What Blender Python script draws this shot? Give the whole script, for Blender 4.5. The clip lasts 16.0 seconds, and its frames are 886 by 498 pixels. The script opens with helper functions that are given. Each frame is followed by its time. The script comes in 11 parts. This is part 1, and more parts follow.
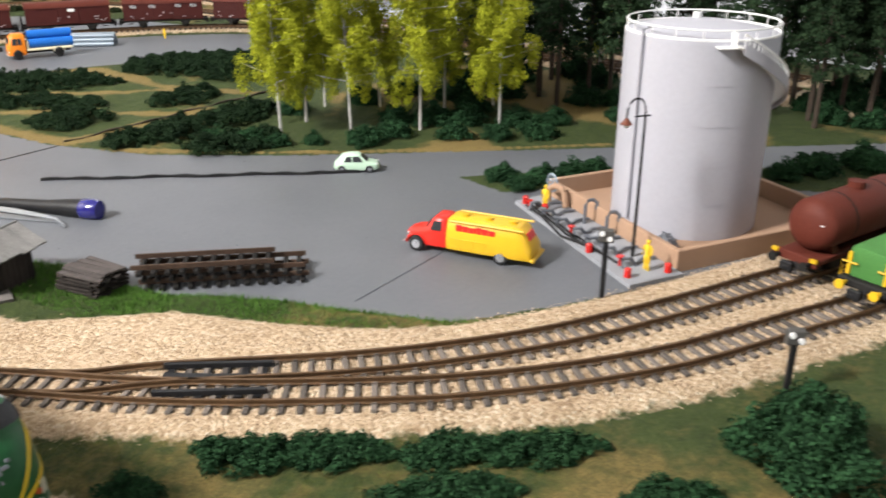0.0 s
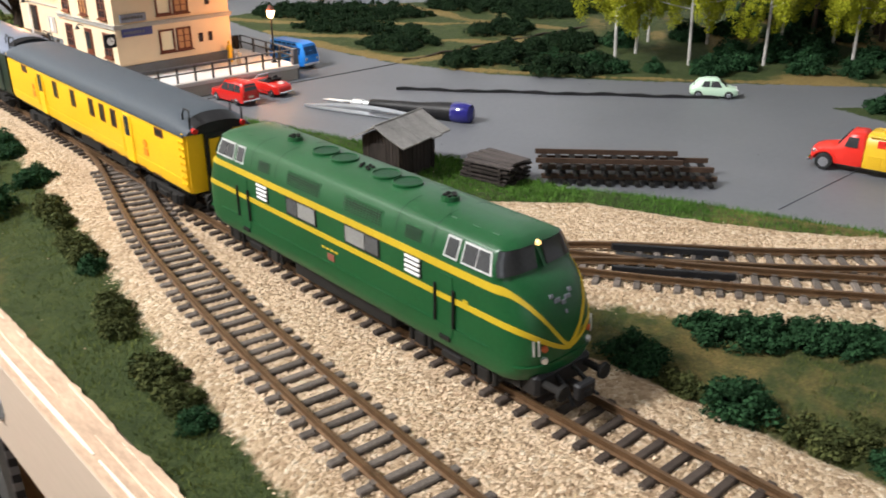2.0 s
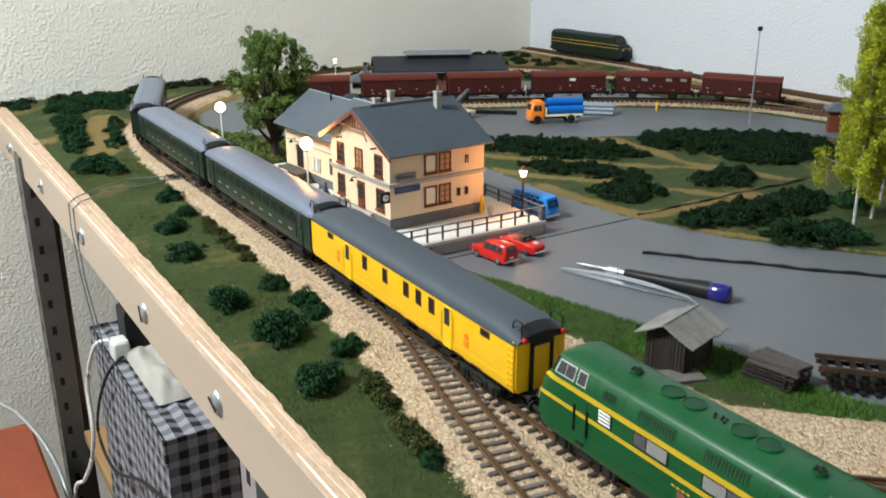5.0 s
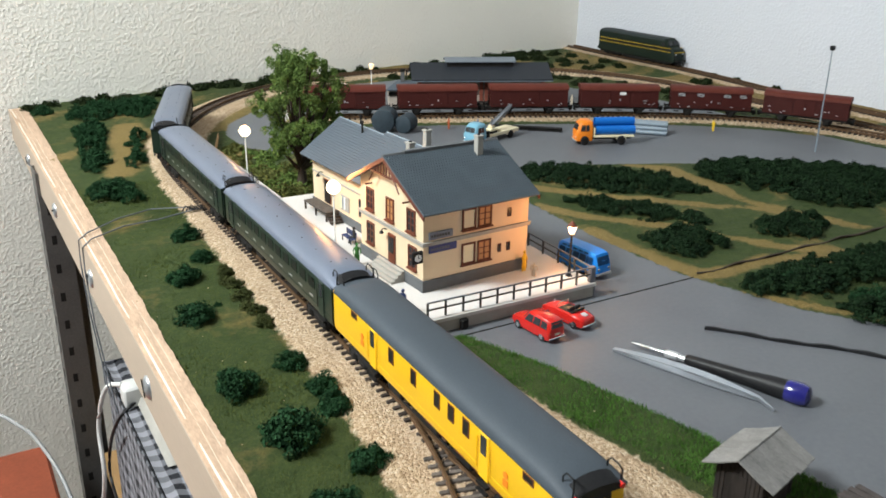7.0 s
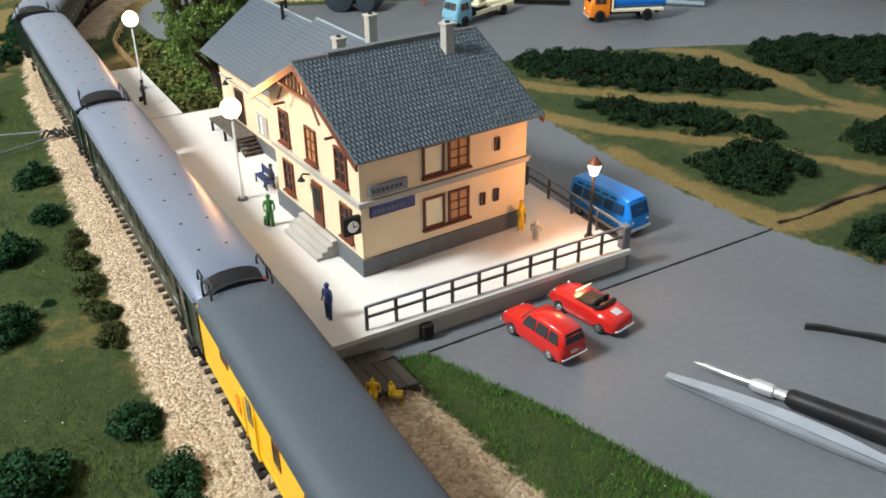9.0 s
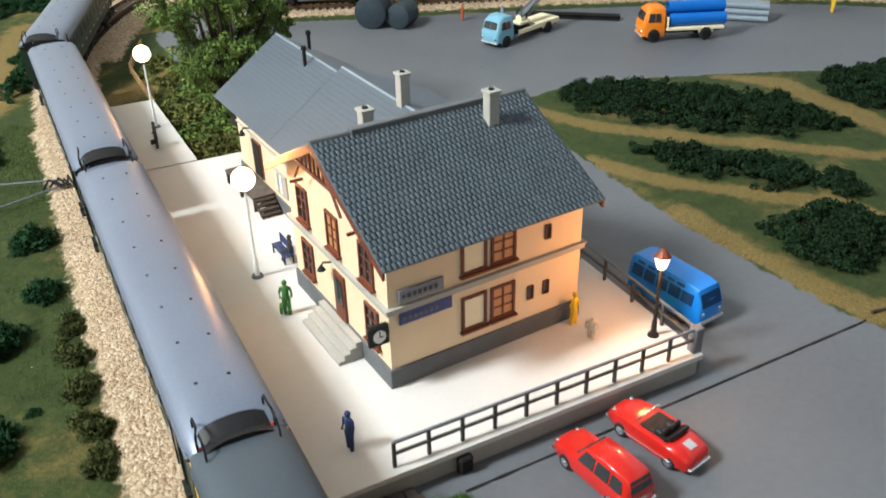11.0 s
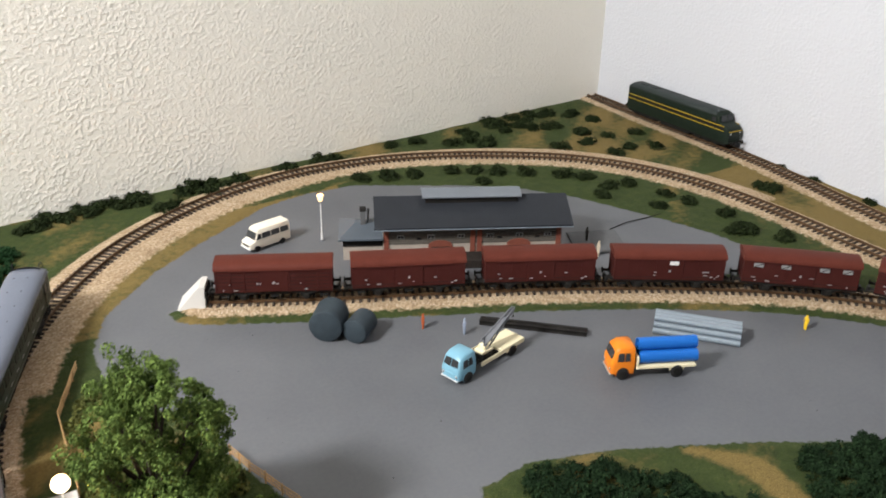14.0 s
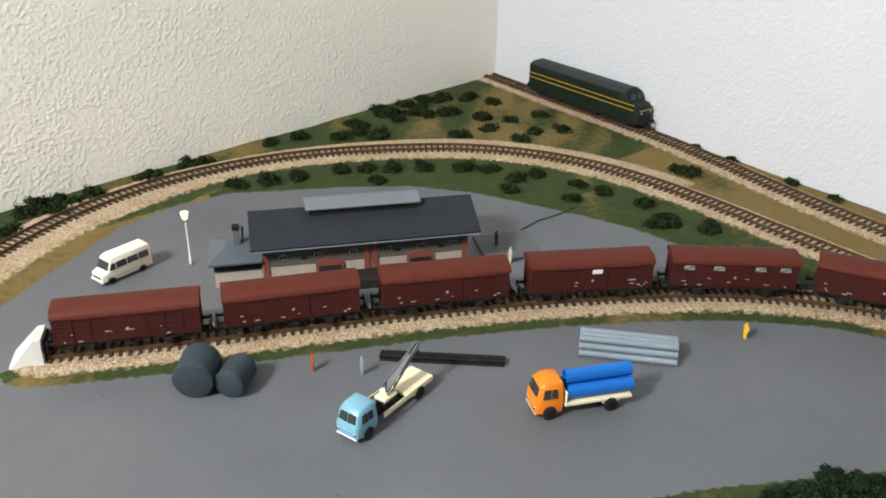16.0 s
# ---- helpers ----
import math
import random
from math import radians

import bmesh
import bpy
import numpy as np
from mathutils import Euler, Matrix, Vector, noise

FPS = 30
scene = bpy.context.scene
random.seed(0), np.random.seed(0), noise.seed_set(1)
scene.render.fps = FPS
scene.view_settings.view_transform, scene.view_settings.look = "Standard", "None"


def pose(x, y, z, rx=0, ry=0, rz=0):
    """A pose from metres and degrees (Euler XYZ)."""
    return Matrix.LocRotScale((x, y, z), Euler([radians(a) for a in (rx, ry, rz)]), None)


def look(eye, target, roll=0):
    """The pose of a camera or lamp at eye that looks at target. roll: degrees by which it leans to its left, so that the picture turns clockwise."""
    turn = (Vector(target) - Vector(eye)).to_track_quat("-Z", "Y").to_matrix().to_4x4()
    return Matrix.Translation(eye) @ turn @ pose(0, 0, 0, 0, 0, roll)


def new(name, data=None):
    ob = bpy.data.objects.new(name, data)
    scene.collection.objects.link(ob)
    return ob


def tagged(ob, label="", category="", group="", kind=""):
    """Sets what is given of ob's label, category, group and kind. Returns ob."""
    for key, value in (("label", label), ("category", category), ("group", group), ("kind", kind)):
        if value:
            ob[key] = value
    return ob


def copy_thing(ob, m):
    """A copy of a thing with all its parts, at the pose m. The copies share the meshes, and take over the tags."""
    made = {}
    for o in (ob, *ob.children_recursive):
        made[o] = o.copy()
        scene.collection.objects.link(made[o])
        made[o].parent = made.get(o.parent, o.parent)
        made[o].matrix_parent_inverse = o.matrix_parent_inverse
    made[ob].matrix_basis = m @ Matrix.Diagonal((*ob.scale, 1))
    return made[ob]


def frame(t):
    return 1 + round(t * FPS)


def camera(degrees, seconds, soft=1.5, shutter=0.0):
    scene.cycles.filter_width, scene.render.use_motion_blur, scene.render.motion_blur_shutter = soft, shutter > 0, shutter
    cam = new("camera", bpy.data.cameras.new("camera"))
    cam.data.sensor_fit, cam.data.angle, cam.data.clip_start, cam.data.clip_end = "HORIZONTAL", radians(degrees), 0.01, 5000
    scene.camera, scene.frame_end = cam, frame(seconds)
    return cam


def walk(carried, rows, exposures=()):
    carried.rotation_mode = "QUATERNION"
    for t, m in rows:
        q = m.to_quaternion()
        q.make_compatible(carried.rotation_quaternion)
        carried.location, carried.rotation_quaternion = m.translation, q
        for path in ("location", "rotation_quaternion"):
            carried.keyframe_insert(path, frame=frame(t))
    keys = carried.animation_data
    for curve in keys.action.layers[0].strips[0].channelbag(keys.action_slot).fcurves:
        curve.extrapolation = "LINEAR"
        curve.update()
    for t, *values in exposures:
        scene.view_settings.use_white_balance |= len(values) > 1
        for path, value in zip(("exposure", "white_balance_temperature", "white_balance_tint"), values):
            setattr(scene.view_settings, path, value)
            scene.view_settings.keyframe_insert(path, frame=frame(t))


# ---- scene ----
cam = camera(53.88, 16.0, 1.7, 0.35)
PATH = [
    (0, (0.0139, -0.4258, 0.2189), (0.7740, 0.0963, -0.1680), 0.16),
    (0.5, (-0.0022, -0.3860, 0.2088), (0.7215, 0.1867, -0.1763), 0.41),
    (1, (-0.0208, -0.3533, 0.1974), (0.6630, 0.2639, -0.1919), 0.53),
    (1.5, (-0.0456, -0.3378, 0.1739), (0.5994, 0.3146, -0.2238), 0.07),
    (2, (-0.0667, -0.3300, 0.1667), (0.5499, 0.3462, -0.2365), -0.28),
    (2.5, (-0.0858, -0.3198, 0.1694), (0.5100, 0.3770, -0.2300), -0.71),
    (3, (-0.1045, -0.3128, 0.1758), (0.4732, 0.4031, -0.2164), -0.97),
    (3.5, (-0.1193, -0.3038, 0.1875), (0.4444, 0.4308, -0.1903), -0.71),
    (4, (-0.1319, -0.2956, 0.2041), (0.4189, 0.4574, -0.1560), -0.34),
    (4.5, (-0.1428, -0.2856, 0.2235), (0.3904, 0.4874, -0.1203), -0.10),
    (5, (-0.1471, -0.2829, 0.2483), (0.3674, 0.5085, -0.0816), 0.15),
    (5.2, (-0.1479, -0.2828, 0.2597), (0.3605, 0.5140, -0.0668), 0.18),
    (7.3, (-0.0829, -0.1670, 0.2899), (0.3870, 0.6331, -0.0830), 0.94),
    (7.5, (-0.0719, -0.1414, 0.2838), (0.4008, 0.6482, -0.1075), 0.55),
    (8, (-0.0332, -0.0846, 0.2678), (0.4438, 0.6817, -0.1628), -0.14),
    (8.2, (-0.0122, -0.0617, 0.2592), (0.4613, 0.6973, -0.1877), -0.14),
    (10.3, (0.0887, 0.0452, 0.2347), (0.4925, 0.8077, -0.2708), -1.74),
    (10.5, (0.0903, 0.0530, 0.2405), (0.4945, 0.8167, -0.2629), -1.69),
    (11, (0.0893, 0.0724, 0.2584), (0.4928, 0.8344, -0.2480), -1.41),
    (11.5, (0.0934, 0.0957, 0.2943), (0.5038, 0.8521, -0.2149), -1.12),
    (12, (0.1079, 0.1347, 0.3352), (0.5342, 0.8962, -0.1530), -0.30),
    (12.5, (0.1322, 0.1616, 0.3706), (0.5628, 0.9353, -0.0941), 0.47),
    (13, (0.1515, 0.1692, 0.4069), (0.5780, 0.9566, -0.0382), 1.01),
    (13.5, (0.1645, 0.1810, 0.4254), (0.5916, 0.9761, -0.0050), 1.03),
    (14, (0.1749, 0.2095, 0.4501), (0.6319, 0.9871, 0.0182), 1.15),
    (14.5, (0.1894, 0.2283, 0.4640), (0.6765, 0.9864, 0.0305), 1.72),
    (15, (0.2160, 0.2622, 0.4620), (0.7238, 1.0040, 0.0240), 2.20),
    (15.5, (0.2395, 0.2984, 0.4472), (0.7570, 1.0265, -0.0023), 1.87),
    (16, (0.2568, 0.3203, 0.4299), (0.7984, 1.0263, -0.0264), 0.87),
]
walk(cam, [(t, look(eye, target, roll)) for t, eye, target, roll in PATH],
     [(0.0, 0.29, 6500, 10), (0.5, 0.32, 6500, 10), (1.0, 0.25, 6500, 10), (2.0, -0.11, 6400, 10), (3.5, -0.21, 6300, 9), (4.0, -0.22, 6250, 7), (5.0, -0.44, 6050, 2), (8.0, -0.39, 6100, 3), (11.0, -0.33, 6050, 2), (12.5, -0.30, 6450, 8), (14.0, -0.24, 6500, 9), (16.0, -0.22, 6400, 6)])

# ---- light: one ceiling lamp to the side of the layout, an added south fill, small lamps on the layout, a closed room ----
world = bpy.data.worlds.new("room_air")
world.use_nodes = True
scene.world = world
world.node_tree.nodes["Background"].inputs[0].default_value = (0.9, 0.93, 1.0, 1)
world.node_tree.nodes["Background"].inputs[1].default_value = 0.006


def lamp_data(name, kind, energy, colour, size=0.1, size_y=0.0):
    data = bpy.data.lights.new(name, kind)
    data.energy, data.color = energy, colour
    if kind == "AREA":
        data.shape, data.size, data.size_y = "RECTANGLE", size, size_y or size
    else:
        data.shadow_soft_size = size
    return data


ceiling_light = new("ceiling_light_glow", lamp_data("ceiling_light_glow", "AREA", 92, (1.0, 0.972, 0.955), 0.26, 0.40))
ceiling_light.matrix_world = look((-1.05, 0.54, 1.40), (0.35, 0.5, 0.0))
# added fill from the south; that wall holds no window
south_fill = new("south_fill_glow", lamp_data("south_fill_glow", "AREA", 7, (0.86, 0.93, 1.0), 1.1, 1.0))
south_fill.matrix_world = look((-0.9, -1.75, 0.75), (0.6, 0.5, 0.1))
scene.view_settings.exposure = 0.0

# ---- materials ----
def nodes_of(m):
    m.use_nodes = True
    return m.node_tree.nodes, m.node_tree.links, m.node_tree.nodes["Principled BSDF"]


def material(name, colour, rough=0.6, metal=0.0, vary=0.12, grain=900.0, blotch=60.0, bump=0.1, per_object=0.0, coat=0.0, spec=0.35, stretch=None):
    """A painted, plastic, card or metal surface: fine grain, broad blotches and a fine relief."""
    m = bpy.data.materials.new(name)
    n, l, bsdf = nodes_of(m)
    co = n.new("ShaderNodeTexCoord")
    src = co.outputs["Object"]
    if stretch:
        mp = n.new("ShaderNodeMapping")
        mp.inputs["Scale"].default_value = stretch
        l.new(src, mp.inputs["Vector"])
        src = mp.outputs["Vector"]
    fine, broad = n.new("ShaderNodeTexNoise"), n.new("ShaderNodeTexNoise")
    for tex, scale in ((fine, grain), (broad, blotch)):
        tex.inputs["Scale"].default_value, tex.inputs["Detail"].default_value = scale, 5
        l.new(src, tex.inputs["Vector"])
    add = n.new("ShaderNodeMath")
    add.operation = "ADD"
    l.new(fine.outputs["Fac"], add.inputs[0])
    l.new(broad.outputs["Fac"], add.inputs[1])
    last = add.outputs[0]
    if per_object:
        info, mul, plus = n.new("ShaderNodeObjectInfo"), n.new("ShaderNodeMath"), n.new("ShaderNodeMath")
        mul.operation, mul.inputs[1].default_value, plus.operation = "MULTIPLY_ADD", per_object, "ADD"
        mul.inputs[2].default_value = -per_object / 2
        l.new(info.outputs["Random"], mul.inputs[0])
        l.new(mul.outputs[0], plus.inputs[0])
        l.new(last, plus.inputs[1])
        last = plus.outputs[0]
    ramp = n.new("ShaderNodeMapRange")
    ramp.inputs["From Min"].default_value, ramp.inputs["From Max"].default_value = 0.6, 1.4
    ramp.inputs["To Min"].default_value, ramp.inputs["To Max"].default_value = 0, 1
    l.new(last, ramp.inputs["Value"])
    mix = n.new("ShaderNodeMix")
    mix.data_type = "RGBA"
    lo = [max(0.0, c * (1 - vary)) for c in colour]
    hi = [min(1.0, c * (1 + vary) + 0.004) for c in colour]
    mix.inputs["A"].default_value, mix.inputs["B"].default_value = (*lo, 1), (*hi, 1)
    l.new(ramp.outputs["Result"], mix.inputs["Factor"])
    l.new(mix.outputs["Result"], bsdf.inputs["Base Color"])
    rr = n.new("ShaderNodeMapRange")
    rr.inputs["To Min"].default_value, rr.inputs["To Max"].default_value = max(0.02, rough - 0.08), min(1, rough + 0.08)
    l.new(broad.outputs["Fac"], rr.inputs["Value"])
    l.new(rr.outputs["Result"], bsdf.inputs["Roughness"])
    bsdf.inputs["Metallic"].default_value = metal
    bsdf.inputs["Specular IOR Level"].default_value = spec
    bsdf.inputs["Coat Weight"].default_value = coat
    if bump:
        b = n.new("ShaderNodeBump")
        b.inputs["Strength"].default_value, b.inputs["Distance"].default_value = bump, 0.0006
        l.new(fine.outputs["Fac"], b.inputs["Height"])
        l.new(b.outputs["Normal"], bsdf.inputs["Normal"])
    return m


def glow(name, colour, strength):
    m = bpy.data.materials.new(name)
    n, l, bsdf = nodes_of(m)
    bsdf.inputs["Base Color"].default_value = (*colour, 1)
    bsdf.inputs["Emission Color"].default_value = (*colour, 1)
    bsdf.inputs["Emission Strength"].default_value = strength
    return m


def leafy(name, dark, light, rough=0.85):
    """Foliage: each leaf or clump has its own tint."""
    m = bpy.data.materials.new(name)
    n, l, bsdf = nodes_of(m)
    geo, co, tex, mix = n.new("ShaderNodeNewGeometry"), n.new("ShaderNodeTexCoord"), n.new("ShaderNodeTexNoise"), n.new("ShaderNodeMix")
    tex.inputs["Scale"].default_value = 60
    l.new(co.outputs["Object"], tex.inputs["Vector"])
    add = n.new("ShaderNodeMath")
    add.operation = "MULTIPLY_ADD"
    add.inputs[1].default_value = 0.6
    l.new(geo.outputs["Random Per Island"], add.inputs[0])
    l.new(tex.outputs["Fac"], add.inputs[2])
    mr = n.new("ShaderNodeMapRange")
    mr.inputs["From Min"].default_value, mr.inputs["From Max"].default_value = 0.3, 1.2
    l.new(add.outputs[0], mr.inputs["Value"])
    mix.data_type = "RGBA"
    mix.inputs["A"].default_value, mix.inputs["B"].default_value = (*dark, 1), (*light, 1)
    l.new(mr.outputs["Result"], mix.inputs["Factor"])
    l.new(mix.outputs["Result"], bsdf.inputs["Base Color"])
    bsdf.inputs["Roughness"].default_value = rough
    bsdf.inputs["Specular IOR Level"].default_value = 0.12
    return m


def clear_glass(name, tint=(0.9, 0.93, 0.95), rough=0.05):
    m = bpy.data.materials.new(name)
    n, l, bsdf = nodes_of(m)
    bsdf.inputs["Base Color"].default_value = (*tint, 1)
    bsdf.inputs["Transmission Weight"].default_value = 1.0
    bsdf.inputs["Roughness"].default_value = rough
    bsdf.inputs["IOR"].default_value = 1.2
    return m


def plaster(name, colour, scale=195.0, relief=0.36):
    """Wall paint over spattered plaster: uneven blobs and smooth patches."""
    m = bpy.data.materials.new(name)
    n, l, bsdf = nodes_of(m)
    co = n.new("ShaderNodeTexCoord")
    big, small, patch, tone = [n.new("ShaderNodeTexNoise") for k in range(4)]
    for tex, s, d in ((big, scale, 1.5), (small, scale * 2.6, 2), (patch, 22, 2), (tone, 3, 3)):
        tex.inputs["Scale"].default_value, tex.inputs["Detail"].default_value = s, d
        l.new(co.outputs["Object"], tex.inputs["Vector"])
    step = n.new("ShaderNodeMapRange")
    step.interpolation_type = "SMOOTHSTEP"
    step.inputs["From Min"].default_value, step.inputs["From Max"].default_value = 0.38, 0.74
    l.new(big.outputs["Fac"], step.inputs["Value"])
    thin = n.new("ShaderNodeMapRange")
    thin.inputs["From Min"].default_value, thin.inputs["From Max"].default_value = 0.34, 0.62
    thin.inputs["To Min"].default_value = 0.5
    l.new(patch.outputs["Fac"], thin.inputs["Value"])
    mul = n.new("ShaderNodeMath")
    mul.operation = "MULTIPLY"
    l.new(step.outputs["Result"], mul.inputs[0])
    l.new(thin.outputs["Result"], mul.inputs[1])
    mad = n.new("ShaderNodeMath")
    mad.operation, mad.inputs[1].default_value = "MULTIPLY_ADD", 0.28
    l.new(small.outputs["Fac"], mad.inputs[0])
    l.new(mul.outputs[0], mad.inputs[2])
    bump = n.new("ShaderNodeBump")
    bump.inputs["Strength"].default_value, bump.inputs["Distance"].default_value = relief, 0.0024
    l.new(mad.outputs[0], bump.inputs["Height"])
    l.new(bump.outputs["Normal"], bsdf.inputs["Normal"])
    mix = n.new("ShaderNodeMix")
    mix.data_type = "RGBA"
    mix.inputs["A"].default_value = (*[c * 0.93 for c in colour], 1)
    mix.inputs["B"].default_value = (*colour, 1)
    l.new(tone.outputs["Fac"], mix.inputs["Factor"])
    l.new(mix.outputs["Result"], bsdf.inputs["Base Color"])
    bsdf.inputs["Roughness"].default_value = 0.75
    bsdf.inputs["Specular IOR Level"].default_value = 0.3
    return m


def ground_material():
    """Scenery sheet: grey painted yard, crushed-cork ballast and fibre grass, by the region attributes of the mesh."""
    m = bpy.data.materials.new("scenery_ground")
    n, l, bsdf = nodes_of(m)
    co = n.new("ShaderNodeTexCoord")

    def noise_tex(scale, detail=4, rough=0.6):
        tex = n.new("ShaderNodeTexNoise")
        tex.inputs["Scale"].default_value, tex.inputs["Detail"].default_value, tex.inputs["Roughness"].default_value = scale, detail, rough
        l.new(co.outputs["Object"], tex.inputs["Vector"])
        return tex.outputs["Fac"]

    def ramp(value, stops):
        r = n.new("ShaderNodeValToRGB")
        r.color_ramp.elements[0].position, r.color_ramp.elements[0].color = stops[0][0], (*stops[0][1], 1)
        r.color_ramp.elements[1].position, r.color_ramp.elements[1].color = stops[-1][0], (*stops[-1][1], 1)
        for pos, c in stops[1:-1]:
            r.color_ramp.elements.new(pos).color = (*c, 1)
        l.new(value, r.inputs["Fac"])
        return r.outputs["Color"]

    def math_node(op, a, b=None, c=None):
        k = n.new("ShaderNodeMath")
        k.operation = op
        for i, v in enumerate((a, b, c)):
            if v is None:
                continue
            if isinstance(v, (int, float)):
                k.inputs[i].default_value = v
            else:
                l.new(v, k.inputs[i])
        return k.outputs[0]

    def mix_col(f, a, b):
        k = n.new("ShaderNodeMix")
        k.data_type = "RGBA"
        l.new(f, k.inputs["Factor"])
        l.new(a, k.inputs["A"])
        l.new(b, k.inputs["B"])
        return k.outputs["Result"]

    def region(attr, width, wobble, scale):
        a = n.new("ShaderNodeAttribute")
        a.attribute_name = attr
        w = math_node("MULTIPLY_ADD", noise_tex(scale, 3), wobble, -wobble / 2)
        v = math_node("ADD", a.outputs["Fac"], w)
        r = n.new("ShaderNodeMapRange")
        r.interpolation_type = "SMOOTHSTEP"
        r.inputs["From Min"].default_value, r.inputs["From Max"].default_value = -width, width
        l.new(v, r.inputs["Value"])
        return r.outputs["Result"]

    grains = n.new("ShaderNodeTexVoronoi")
    grains.inputs["Scale"].default_value = 620
    l.new(co.outputs["Object"], grains.inputs["Vector"])
    sep = n.new("ShaderNodeSeparateColor")
    l.new(grains.outputs["Color"], sep.inputs["Color"])
    stone = ramp(sep.outputs["Red"], [(0.0, (0.40, 0.28, 0.17)), (0.45, (0.60, 0.45, 0.29)), (0.8, (0.70, 0.55, 0.38)), (1.0, (0.80, 0.69, 0.52))])
    tone = ramp(noise_tex(22, 4), [(0.3, (0.78, 0.74, 0.70)), (0.7, (1.0, 1.0, 1.0))])
    mul = n.new("ShaderNodeMix")
    mul.data_type, mul.blend_type = "RGBA", "MULTIPLY"
    mul.inputs["Factor"].default_value = 1
    l.new(stone, mul.inputs["A"])
    l.new(tone, mul.inputs["B"])
    stone = mul.outputs["Result"]
    yard = ramp(math_node("MULTIPLY_ADD", noise_tex(260, 5), 0.35, math_node("MULTIPLY", noise_tex(7, 5), 0.65)),
                [(0.35, (0.098, 0.104, 0.116)), (0.52, (0.115, 0.122, 0.134)), (0.7, (0.132, 0.138, 0.150))])
    turf = ramp(math_node("MULTIPLY_ADD", noise_tex(1100, 6, 0.75), 0.55, math_node("MULTIPLY_ADD", noise_tex(380, 4, 0.7), 0.25, math_node("MULTIPLY", noise_tex(70, 4), 0.25))),
                [(0.34, (0.008, 0.018, 0.004)), (0.5, (0.029, 0.049, 0.008)), (0.61, (0.059, 0.080, 0.017)), (0.74, (0.125, 0.120, 0.044))])
    straw = ramp(noise_tex(900, 6, 0.75), [(0.3, (0.065, 0.046, 0.012)), (0.5, (0.195, 0.138, 0.042)), (0.7, (0.34, 0.25, 0.085))])
    dry = region("dry", 0.24, 0.75, 95)
    grass = mix_col(dry, turf, straw)
    in_yard = region("yard", 0.0013, 0.010, 130)
    in_bed = region("bed", 0.0025, 0.016, 160)
    base = mix_col(in_bed, mix_col(in_yard, grass, yard), stone)
    l.new(base, bsdf.inputs["Base Color"])
    # relief: stones and fibres rough, the yard almost smooth
    soft = math_node("SUBTRACT", 1.0, math_node("MULTIPLY", in_yard, math_node("SUBTRACT", 1.0, in_bed)))
    heights = math_node("ADD", math_node("MULTIPLY", math_node("MULTIPLY", grains.outputs["Distance"], -1.6), in_bed), math_node("MULTIPLY", noise_tex(1300, 5, 0.8), 1.0))
    b = n.new("ShaderNodeBump")
    b.inputs["Distance"].default_value = 0.0016
    l.new(math_node("MULTIPLY_ADD", soft, 0.85, 0.03), b.inputs["Strength"])
    l.new(heights, b.inputs["Height"])
    l.new(b.outputs["Normal"], bsdf.inputs["Normal"])
    l.new(math_node("MULTIPLY_ADD", soft, 0.4, 0.52), bsdf.inputs["Roughness"])
    bsdf.inputs["Specular IOR Level"].default_value = 0.35
    return m


